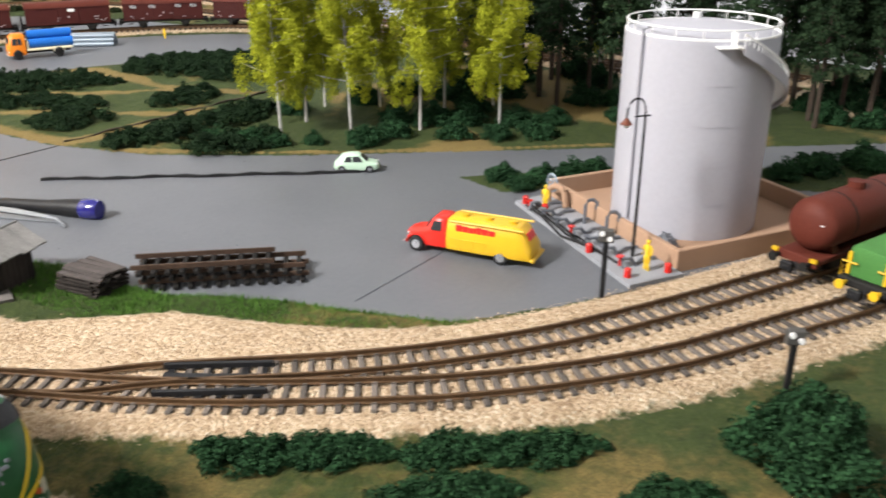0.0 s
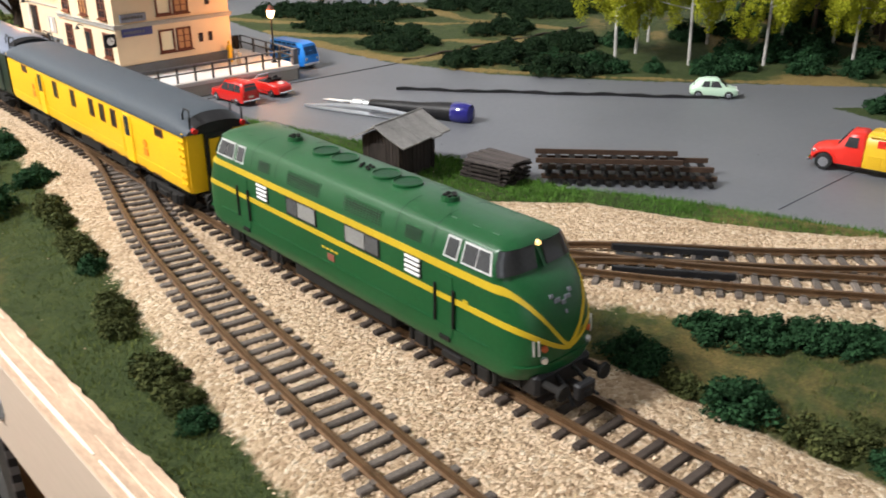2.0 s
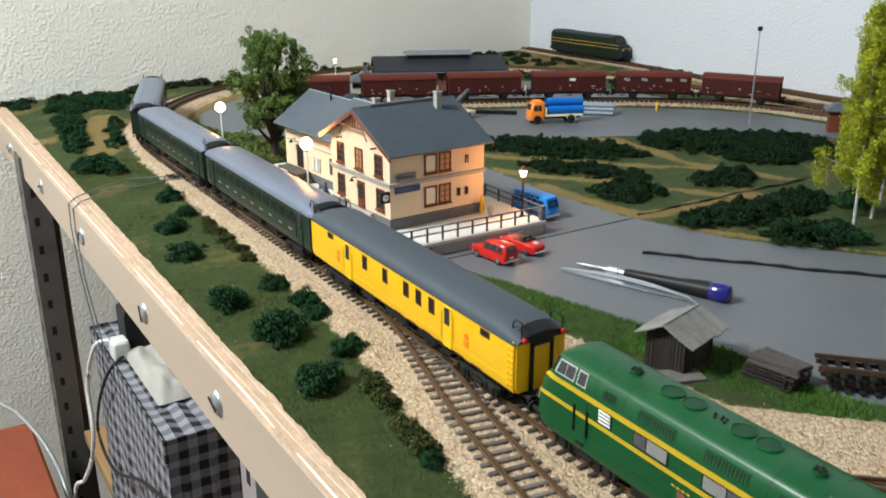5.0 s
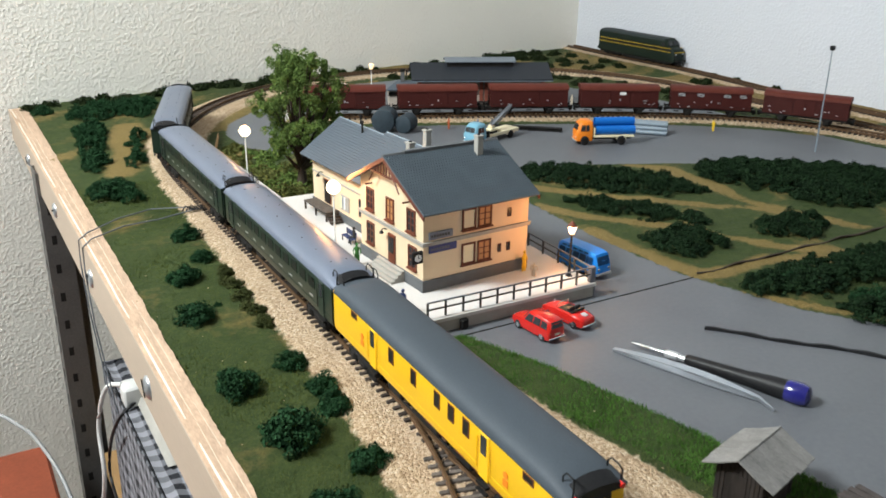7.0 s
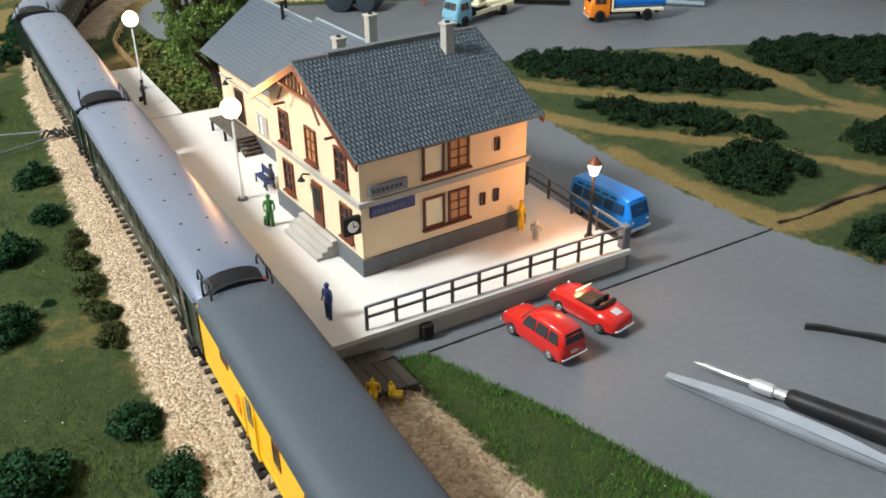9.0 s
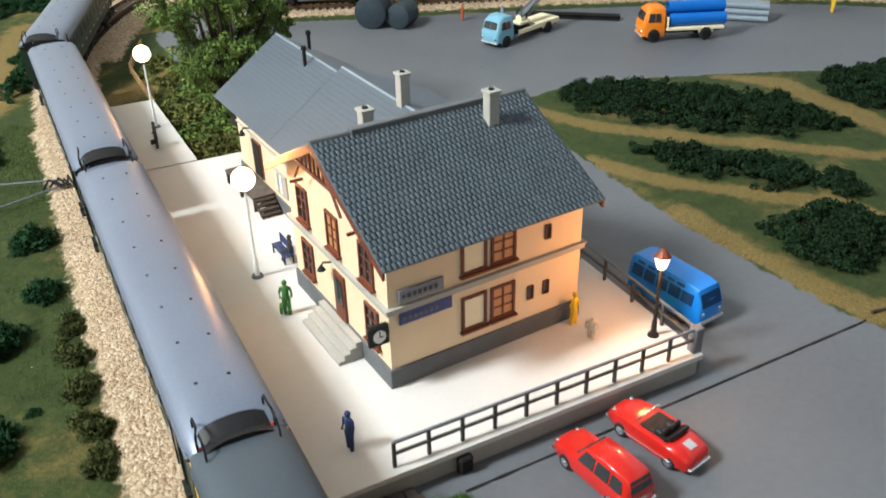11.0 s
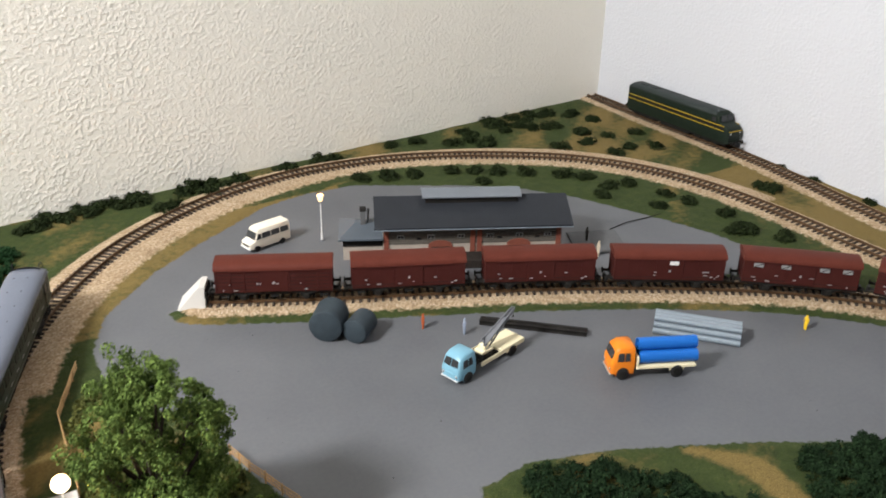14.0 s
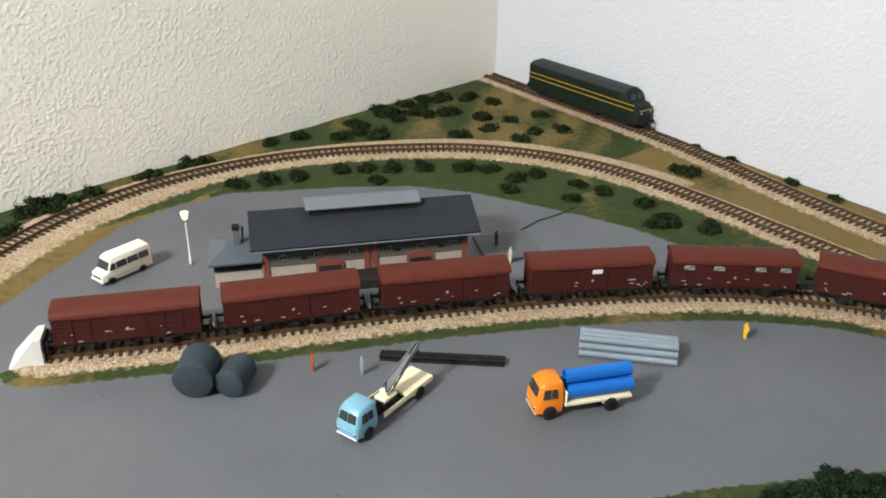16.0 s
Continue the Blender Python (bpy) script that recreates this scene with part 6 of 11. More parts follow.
    # bargeboards and gable timberwork on both gables
    for u in (-WO + 0.0005, U + EO - 0.0005):
        bm = bmesh.new()
        for v0 in (-0.011, V + 0.011):
            rows = []
            for t in (0, 1):
                q = Vector((u, v0 + (mid - v0) * t, EAVE + (RIDGE - EAVE) * t))
                rows.append([q + Vector((-0.0006, 0, -0.0032)), q + Vector((0.0006, 0, -0.0032)), q + Vector((0.0006, 0, 0.0004)), q + Vector((-0.0006, 0, 0.0004))])
            loft(bm, rows)
        part("bargeboard", bm, "brown", st, "brown bargeboard", smooth=0)
    g = bmesh.new()
    box(g, (-WO + 0.0004, mid - 0.022, 0.0835), (-WO + 0.0016, mid + 0.022, 0.0850))
    for k in range(-4, 5):
        z1 = RIDGE - 0.002 - abs(k) * 0.0030
        box(g, (-WO + 0.0006, mid + k * 0.0045 - 0.0005, 0.0845), (-WO + 0.0014, mid + k * 0.0045 + 0.0005, z1))
    for s in (-1, 1):
        tube(g, [(-WO + 0.001, mid + s * 0.024, 0.0745), (-WO + 0.001, mid + s * 0.018, 0.082), (-WO + 0.001, mid + s * 0.004, 0.0955)], 0.0007, 4)
        box(g, (-WO + 0.0004, mid + s * 0.030 - 0.0006, 0.069), (-0.0002, mid + s * 0.030 + 0.0006, 0.0702))
    part("gable_timber", g, "brown", st, "carved brown gable timbers", smooth=0)

    def chimney(u, v, z0, z1, w=0.0028):
        bm = bmesh.new()
        box(bm, (u - w, v - w, z0), (u + w, v + w, z1 - 0.0016), 0.0003)
        box(bm, (u - w - 0.0006, v - w - 0.0006, z1 - 0.0018), (u + w + 0.0006, v + w + 0.0006, z1 - 0.0004), 0.0002)
        c = part("chimney", bm, "concrete", st, "pale rendered chimney", smooth=0)
        bm = bmesh.new()
        cyl(bm, (u, v, z1 - 0.0008), (u, v, z1 + 0.0003), w * 0.5, seg=10)
        part("flue", bm, "dark", c)

    chimney(0.0780, 0.039, 0.082, 0.1098)
    chimney(0.0247, 0.0600, 0.080, 0.1060)
    chimney(0.0640, 0.0965, 0.080, 0.1045)

    # windows: frame, sill, panes; facing "w" (platform side) or "s"
    def window(face, a, z, w, h, lit=False, shutter=False, cross=True, name="window"):
        def put(lo, hi, d0, d1):
            if face == "w":
                return (-d1, lo[0], lo[1]), (-d0, hi[0], hi[1])
            return (lo[0], -d1, lo[1]), (hi[0], -d0, hi[1])
        fr = bmesh.new()
        t = 0.0014 if cross else 0.0005
        for lo, hi in (((a - w / 2 - t, z - t), (a + w / 2 + t, z)), ((a - w / 2 - t, z + h), (a + w / 2 + t, z + h + t)), ((a - w / 2 - t, z), (a - w / 2, z + h)), ((a + w / 2, z), (a + w / 2 + t, z + h))):
            box(fr, *put(lo, hi, -0.0005, 0.0011), 0.00015)
        ob = part(name, fr, "brown", st, "brown wooden window", smooth=0)
        if cross:
            bm = bmesh.new()
            box(bm, *put((a - w / 2 - 0.0022, z - t - 0.0011), (a + w / 2 + 0.0022, z - t), -0.0005, 0.0022))
            part("sill", bm, "brown", ob, smooth=0)
        bm = bmesh.new()
        box(bm, *put((a - w / 2, z), (a + w / 2, z + h), -0.0004, 0.0003))
        part("pane", bm, "ivory" if shutter else ("lit_window" if lit else "window_dark"), ob, smooth=0)
        if cross and not shutter:
            bm = bmesh.new()
            box(bm, *put((a - 0.0004, z), (a + 0.0004, z + h), 0.0002, 0.0008))
            for k in (1, 2):
                box(bm, *put((a - w / 2, z + h * k / 3 - 0.0003), (a + w / 2, z + h * k / 3 + 0.0003), 0.0002, 0.00075))
            part("glazing_bar", bm, "brown", ob, smooth=0)
        return ob

    for z, h in ((0.0175, 0.0150), (0.0470, 0.0145)):
        window("s", 0.0425, z, 0.0105, h, shutter=True)
        window("s", 0.0580, z, 0.0105, h, lit=True)
    for a, z in ((0.0735, 0.0205), (0.0825, 0.0205), (0.0825, 0.0500)):
        window("s", a, z, 0.0024, 0.0064, cross=False, name="small_window")
    for a in (0.0175, mid, V - 0.0175):
        window("w", a, 0.0465, 0.0098, 0.0165, lit=abs(a - mid) < 0.01)
    window("w", 0.0155, 0.0165, 0.0098, 0.0165)
    window("w", V - 0.0175, 0.0165, 0.0098, 0.0165)
    # platform door with its canopy and steps
    bm = bmesh.new()
    box(bm, (-0.0012, 0.0420, 0.0085), (0.0005, 0.0530, 0.0345), 0.0002)
    d = part("door", bm, "brown", st, "brown panelled door", smooth=0)
    for k in range(2):
        bm = bmesh.new()
        box(bm, (-0.0016, 0.0435 + 0.0045 * k, 0.0185), (-0.0006, 0.0470 + 0.0045 * k, 0.0320))
        part("door_pane", bm, "window_dark", d, smooth=0)
    bm = bmesh.new()
    for k in range(4):
        box(bm, (-0.0135 + 0.0031 * k, 0.0265, -0.0003 + 0.0024 * k), (-0.0006, 0.0675, 0.0022 + 0.0024 * k), 0.0002)
    part("steps", bm, "concrete", st, "four concrete steps", smooth=0)
    bm = bmesh.new()
    tube(bm, [(0.0, 0.0565, 0.0360), (-0.0040, 0.0565, 0.0372), (-0.0052, 0.0565, 0.0355)], 0.0005)
    cyl(bm, (-0.0052, 0.0565, 0.0360), (-0.0052, 0.0565, 0.0335), 0.0006, 0.0022, seg=10)
    part("wall_lamp", bm, "black", st)
    # clock on a bracket, two name boards with unreadable lettering
    bm = bmesh.new()
    box(bm, (-0.0104, -0.0016, 0.0257), (-0.0008, 0.0010, 0.0359), 0.0006)
    c = part("clock", bm, "black", st, "square black clock", smooth=0)
    bm = bmesh.new()
    cyl(bm, (-0.0056, -0.0014, 0.0308), (-0.0056, -0.0020, 0.0308), 0.0030, seg=20)
    part("dial", bm, "white", c)
    bm = bmesh.new()
    box(bm, (-0.0058, -0.0023, 0.0308), (-0.0054, -0.0020, 0.0337))
    box(bm, (-0.0056, -0.0023, 0.0306), (-0.0038, -0.0020, 0.0310))
    part("clock_hand", bm, "black", c, smooth=0)
    bm = bmesh.new()
    box(bm, (-0.0008, 0.0002, 0.0300), (0.0006, 0.0010, 0.0315))
    part("bracket", bm, "black", c, smooth=0)
    for z, mat, u1 in ((0.0432, "sign_grey", 0.0265), (0.0322, "sign_blue", 0.0305)):
        bm = bmesh.new()
        box(bm, (0.0045, -0.0016, z), (u1, -0.0003, z + 0.0062), 0.0003)
        s = part("name_board", bm, mat, st, smooth=0)
        bm = bmesh.new()
        for k in range(6):
            box(bm, (0.0085 + k * 0.0026, -0.0019, z + 0.0021), (0.0102 + k * 0.0026, -0.0015, z + 0.0042))
        cyl(bm, (0.0068, -0.0015, z + 0.0031), (0.0068, -0.0019, z + 0.0031), 0.0010, seg=10)
        part("lettering", bm, "rail_fence" if mat == "sign_grey" else "pipework", s, smooth=0)

    # cross gable behind the main roof, then the lower wing along the track
    A, B, v1, EV, RG = 0.0245, 0.1015, 0.249, 0.0515, 0.0838
    um, uc, vc, NR = 0.0605, 0.0637, 0.1660, 0.0861
    bm = bmesh.new()
    prism(bm, [(A, 0.0), (B, 0.0), (B, EV + 0.0025), (um, RG - 0.0030), (A, EV + 0.0025)], V + 0.0012, v1, "y")
    part("wing_wall", bm, "cream", st, smooth=0)
    bm = bmesh.new()
    prism(bm, [(A + 0.0003, 0.02), (B - 0.0003, 0.02), (B - 0.0003, 0.0665), (uc, NR - 0.0030), (A + 0.0003, 0.0570)], V + 0.0008, vc - 0.004, "y")
    part("upper_wall", bm, "cream", st, smooth=0)
    bm = bmesh.new()
    box(bm, (A - 0.0010, V + 0.0013, -0.0003), (B + 0.0010, v1 + 0.001, 0.0085))
    part("plinth", bm, "plinth", st, smooth=0)

    def sheet(eave, ridge, v_eave, v_ridge, v_end, way):
        """A roof slope from eave to ridge, each (u, z), whose near end is cut along the valley."""
        e, r = Vector((eave[0], 0, eave[1])), Vector((ridge[0], 0, ridge[1]))
        sl = math.atan2(r.z - e.z, abs(e.x - r.x))
        nrm = Vector((way * math.sin(sl), 0, math.cos(sl))) * 0.0014
        b = bmesh.new()
        rows = []
        for ve, vr in ((v_eave, v_ridge), (v_end, v_end)):
            low, high = e + Vector((0, ve, 0)), r + Vector((0, vr, 0))
            rows.append([low, high, high + nrm, low + nrm])
        loft(b, rows)
        return part("wing_roof", b, "roof_plain", st, "plain grey sheet roof", smooth=0)

    sheet((0.0150, 0.0520), (um, RG), vc - 0.004, vc - 0.004, v1 + 0.0075, -1)
    sheet((0.1100, 0.0535), (um, RG), vc - 0.004, vc - 0.004, v1 + 0.0075, 1)
    sheet((0.0150, 0.0520), (uc, NR), 0.1125, 0.0680, vc, -1)
    sheet((0.1165, 0.0628), (uc, NR), 0.1125, 0.0680, vc, 1)
    for (eu, ez), (ru, rz), way, ve, vr, vend in (((0.0150, 0.0520), (um, RG), -1, vc, vc, v1 + 0.0075), ((0.1100, 0.0535), (um, RG), 1, vc, vc, v1 + 0.0075), ((0.0150, 0.0520), (uc, NR), -1, 0.1125, 0.0680, vc), ((0.1165, 0.0628), (uc, NR), 1, 0.1125, 0.0680, vc)):
        sl = math.atan2(rz - ez, abs(eu - ru))
        bm = bmesh.new()
        for k in range(19):
            f0, f1 = k / 19, (k + 0.96) / 19
            ends = []
            for near in (True, False):
                ring = []
                for f, o in ((f0, 0.0013), (f0, 0.00185), (f1, 0.00150), (f1, 0.0013)):
                    v = ve + (vr - ve) * f + 0.0004 if near else vend
                    ring.append(Vector((eu + (ru - eu) * f + way * math.sin(sl) * o, v, ez + (rz - ez) * f + math.cos(sl) * o)))
                ends.append(ring)
            loft(bm, ends)
        tagged(part("slate_course", bm, "roof_plain", st, "rows of plain grey slates", smooth=0), kind="stuff")
    for u, z, va, vb in ((um, RG, vc, v1 + 0.0075), (uc, NR, 0.0700, vc)):
        bm = bmesh.new()
        tube(bm, [(u, va, z + 0.0012), (u, vb, z + 0.0012)], 0.0008, 6)
        part("wing_ridge", bm, "galv", st, "pale ridge strip")
    bm = bmesh.new()
    tube(bm, [(uc, 0.0720, NR + 0.0010), (0.1130, 0.1115, 0.0660)], 0.0008, 6)
    part("valley_gutter", bm, "pipework", st)
    for u, v, h in ((um + 0.0150, 0.2400, 0.0130), (um - 0.0060, 0.1980, 0.0120)):
        bm = bmesh.new()
        z0 = RG - abs(u - um) * 0.62
        cyl(bm, (u, v, z0 - 0.002), (u, v, z0 + h), 0.0011, seg=10)
        cyl(bm, (u, v, z0 + h - 0.0012), (u, v, z0 + h + 0.0010), 0.0018, 0.0014, seg=10)
        part("stove_pipe", bm, "dark", st)
    # wing front: goods door with lamp, posters, small windows, loading dock
    x = A

    def front(name, v0, v1_, z0, z1, mat, label="", d=0.0012, parent=st):
        bm = bmesh.new()
        box(bm, (x - d, v0, z0), (x + 0.0005, v1_, z1), 0.0002)
        return part(name, bm, mat, parent, label, smooth=0)

    gd = front("goods_door", 0.2085, 0.2215, 0.0105, 0.0345, "brown", "dark brown goods door")
    for k in range(4):
        front("door_board", 0.2090 + k * 0.0031, 0.2117 + k * 0.0031, 0.0110, 0.0340, "timber_dark", parent=gd, d=0.0016)
    bm = bmesh.new()
    tube(bm, [(x, 0.2255, 0.0395), (x - 0.004, 0.2255, 0.0405), (x - 0.0055, 0.2255, 0.0385)], 0.0005)
    cyl(bm, (x - 0.0055, 0.2255, 0.0390), (x - 0.0055, 0.2255, 0.0362), 0.0007, 0.0024, seg=10)
    part("wall_lamp", bm, "black", st)
    po = front("poster", 0.1700, 0.1865, 0.0125, 0.0275, "concrete", "pale notice board")
    for k in range(3):
        front("sheet", 0.1768 + 0.0034 * k, 0.1795 + 0.0034 * k, 0.0140 + 0.002 * (k % 2), 0.0262, ("white", "galv", "ivory")[k], parent=po, d=0.0015)
    for v in (0.1225, 0.1440):
        fr = front("window", v - 0.0060, v + 0.0060, 0.0155, 0.0325, "brown", "brown wooden window")
        front("pane", v - 0.0047, v - 0.0004, 0.0168, 0.0312, "window_dark", parent=fr, d=0.0015)
        front("pane", v + 0.0004, v + 0.0047, 0.0168, 0.0312, "window_dark", parent=fr, d=0.0015)
    front("string_course", V + 0.002, v1, 0.0365, 0.0378, "concrete", d=0.0010)
    dock = thing("loading_dock", "brown timber loading dock with steps beside the station", "loading dock", pose(0.209, 0.3485, 0.0121, 0, 0, 3.0))
    bm = bmesh.new()
    box(bm, (A - 0.0155, 0.1905, 0.0080), (A - 0.0012, 0.2400, 0.0098), 0.0003)
    part("deck", bm, "sleeper_dusty", dock, smooth=0)
    for v in (0.1915, 0.2150, 0.2390):
        bm = bmesh.new()
        box(bm, (A - 0.0150, v - 0.0008, -0.0004), (A - 0.0134, v + 0.0008, 0.0081))
        part("leg", bm, "sleeper", dock, smooth=0)
    for k in range(4):
        bm = bmesh.new()
        box(bm, (A - 0.0145, 0.1790 + 0.0030 * k, 0.0012 + 0.0019 * k), (A - 0.0025, 0.1822 + 0.0030 * k, 0.0024 + 0.0019 * k))
        part("step", bm, "sleeper", dock, smooth=0)
    bm = bmesh.new()
    for u in (A - 0.0145, A - 0.0030):
        prism(bm, [(0.1780, -0.0004), (0.1820, -0.0004), (0.1915, 0.0065), (0.1915, 0.0090)], u, u + 0.0008, "x")
    part("stringer", bm, "sleeper", dock, smooth=0)


station()


def bench():
    b = thing("platform_bench", "small blue slatted bench on the platform", "bench", pose(0.2075, 0.4800, 0.0122, 0, 0, 3))
    for k in range(3):
        bm = bmesh.new()
        box(bm, (-0.0050 + 0.0018 * k, -0.0095, 0.0047), (-0.0036 + 0.0018 * k, 0.0095, 0.0053))
        part("seat_slat", bm, "figure_blue", b, smooth=0)
        bm = bmesh.new()
        box(bm, (0.0002, -0.0095, 0.0062 + 0.0017 * k), (0.0008, 0.0095, 0.0074 + 0.0017 * k))
        part("back_slat", bm, "figure_blue", b, smooth=0)
    for v in (-0.008, 0.008):
        bm = bmesh.new()
        box(bm, (-0.0050, v - 0.0005, -0.0002), (-0.0043, v + 0.0005, 0.0048))
        box(bm, (0.0000, v - 0.0005, -0.0002), (0.0006, v + 0.0005, 0.0110))
        part("leg", bm, "black", b, smooth=0)


bench()


# ---- goods shed behind the wagons ----
def goods_shed():
    g = thing("goods_shed", "rendered goods shed with brick trim and a dark slate roof", "goods shed", pose(0.562, 1.022, 0.0, 0, 0, -24.5))
    L, D, EV, RG = 0.228, 0.086, 0.0445, 0.0645
    bm = bmesh.new()
    prism(bm, [(0.009, -0.0005), (D - 0.009, -0.0005), (D - 0.009, EV + 0.001), (D / 2, RG - 0.004), (0.009, EV + 0.001)], 0.010, L - 0.010, "x")
    part("wall", bm, "shed_render", g, smooth=0)
    for way, v0 in ((1, -0.005), (-1, D)):
        bm = bmesh.new()
        loft(bm, [[Vector((u, v0, EV)), Vector((u, D / 2, RG)), Vector((u, D / 2, RG + 0.0018)), Vector((u, v0, EV + 0.0018))] for u in (0.0, L)])
        part("roof", bm, "shed_slate", g, smooth=0)
        bm = bmesh.new()
        box(bm, (0.0, v0 - 0.0006, EV - 0.0014), (L, v0 + 0.0006, EV - 0.0002))
        part("gutter", bm, "galv", g, smooth=0)
    bm = bmesh.new()
    box(bm, (0.060, D / 2 - 0.012, RG - 0.006), (0.168, D / 2 + 0.012, RG + 0.0045))
    part("clerestory", bm, "dark", g, smooth=0)
    bm = bmesh.new()
    for s in (-1, 1):
        loft(bm, [[Vector((u, D / 2 + s * 0.0155, RG + 0.0040)), Vector((u, D / 2, RG + 0.0095)), Vector((u, D / 2, RG + 0.0108)), Vector((u, D / 2 + s * 0.0155, RG + 0.0054))] for u in (0.056, 0.172)])
    part("clerestory_roof", bm, "clerestory_grey", g, smooth=0)
    for u in (0.0135, 0.1135, 0.1215, 0.2145):
        bm = bmesh.new()
        box(bm, (u - 0.0028, 0.0075, -0.0005), (u + 0.0028, 0.0105, EV))
        part("pilaster", bm, "brick", g, "red brick pilaster", smooth=0)
    for u in (0.076, 0.168):
        bm = bmesh.new()
        pts = [(u - 0.014, 0.0), (u + 0.014, 0.0), (u + 0.014, 0.0175)] + [(u + 0.014 * math.cos(a), 0.0175 + 0.0070 * math.sin(a)) for a in np.linspace(0.3, math.pi - 0.3, 7)] + [(u - 0.014, 0.0175)]
        prism(bm, pts, 0.0072, 0.0095, "y")
        d = part("goods_door", bm, "brick", g, "arched red-brown door", smooth=0)
        bm = bmesh.new()
        box(bm, (u - 0.011, 0.0066, 0.0005), (u + 0.011, 0.0080, 0.0165))
        part("door_leaf", bm, "timber_dark", d, smooth=0)
    for u in (0.030, 0.065, 0.100, 0.134, 0.168, 0.2015):
        bm = bmesh.new()
        box(bm, (u - 0.0040, 0.0078, 0.0270), (u + 0.0040, 0.0098, 0.0315))
        w = part("window", bm, "silver", g, smooth=0)
        bm = bmesh.new()
        box(bm, (u - 0.0034, 0.0073, 0.0276), (u - 0.0003, 0.0085, 0.0309))
        box(bm, (u + 0.0003, 0.0073, 0.0276), (u + 0.0034, 0.0085, 0.0309))
        part("pane", bm, "window_dark", w, smooth=0)
    # boards darker than the render over the upper wall, up to the eave
    for k in range(8):
        bm = bmesh.new()
        box(bm, (0.0103, 0.0084, 0.0196 + k * 0.0031), (L - 0.0103, 0.0094, 0.0225 + k * 0.0031), 0.0002)
        part("wall_board", bm, "shed_board", g, "grey-brown board on the upper wall", smooth=0)
    for u in (0.051, 0.145, 0.189):
        bm = bmesh.new()
        box(bm, (u - 0.0028, 0.0076, 0.0255), (u + 0.0028, 0.0090, 0.0280), 0.0002)
        part("lamp_bracket", bm, "black", g, smooth=0)
    # dark block added to stand for the shade between the wagons
    bm = bmesh.new()
    box(bm, (0.096, -0.018, -0.0005), (0.139, 0.0066, 0.0100), 0.0006)
    part("loading_dock", bm, "timber_dark", g, "added dark dock block that darkens the gap between wagons", smooth=0)
    # low annexe with its own roof and a round chimney
    bm = bmesh.new()
    box(bm, (-0.036, 0.012, -0.0005), (0.0095, 0.060, 0.0285))
    part("annexe_wall", bm, "shed_render", g, smooth=0)
    bm = bmesh.new()
    loft(bm, [[Vector((-0.041, 0.004, 0.0275)), Vector((0.0097, 0.004, 0.0275)), Vector((0.0097, 0.066, 0.0275)), Vector((-0.041, 0.066, 0.0275))], [Vector((-0.041, 0.004, 0.0295)), Vector((0.0097, 0.004, 0.0295)), Vector((0.0097, 0.066, 0.0295)), Vector((-0.041, 0.066, 0.0295))], [Vector((-0.022, 0.031, 0.039)), Vector((0.0097, 0.031, 0.039)), Vector((0.0097, 0.040, 0.039)), Vector((-0.022, 0.040, 0.039))]])
    part("annexe_roof", bm, "roof_plain", g, smooth=0)
    bm = bmesh.new()
    box(bm, (-0.0362, 0.0105, 0.018), (0.0095, 0.0122, 0.0245))
    part("annexe_window", bm, "dark", g, smooth=0)
    bm = bmesh.new()
    box(bm, (-0.0155, 0.0270, 0.030), (-0.0095, 0.0330, 0.0545), 0.0003)
    c = part("chimney", bm, "plinth", g, smooth=0)
    bm = bmesh.new()
    box(bm, (-0.0162, 0.0263, 0.0540), (-0.0088, 0.0337, 0.0582), 0.0004)
    part("chimney_cap", bm, "dark", c, "sooty dark chimney cap", smooth=0)
    bm = bmesh.new()
    tube(bm, [(-0.0070, 0.0290, 0.040), (-0.0066, 0.0290, 0.048), (-0.0062, 0.0290, 0.0570)], [0.0009, 0.0011, 0.0013], 8)
    part("flue_pipe", bm, "black", c)
    bm = bmesh.new()
    prism(bm, [(L + 0.012, 0.004), (L + 0.075, 0.018), (L + 0.075, 0.075), (L + 0.012, 0.07)], 0.0002, 0.0022, "z")
    solid("loading_ramp", bm, "plinth", "flat grey loading ramp beside the goods shed", "ramp", smooth=0).matrix_basis = pose(0.562, 1.022, 0.0, 0, 0, -24.5)
    bm = bmesh.new()
    # buffer stop of white stone with a timber beam at the end of the siding
    b = thing("buffer_stop", "white wedge-shaped buffer stop with a dark beam", "buffer stop", YARD.spot(0.0))
    loft(bm, [[Vector((-0.014, -0.030, -0.0005)), Vector((0.014, -0.030, -0.0005)), Vector((0.012, -0.029, 0.004)), Vector((-0.012, -0.029, 0.004))], [Vector((-0.016, -0.006, -0.0005)), Vector((0.016, -0.006, -0.0005)), Vector((0.013, -0.007, 0.026)), Vector((-0.013, -0.007, 0.026))], [Vector((-0.016, -0.001, -0.0005)), Vector((0.016, -0.001, -0.0005)), Vector((0.013, -0.001, 0.0262)), Vector((-0.013, -0.001, 0.0262))]])
    part("mound", bm, "platform", b, smooth=0)
    bm = bmesh.new()
    box(bm, (-0.0145, -0.0012, 0.014), (0.0145, 0.0012, 0.0215), 0.0005)
    for s in (-1, 1):
        box(bm, (s * 0.0085 - 0.001, -0.0008, 0.0), (s * 0.0085 + 0.001, 0.0008, 0.0225))
    part("beam", bm, "dark", b, smooth=0)


goods_shed()


# ---- oil tank with its walled base, pipework pad ----
TANK = (0.602, -0.240)


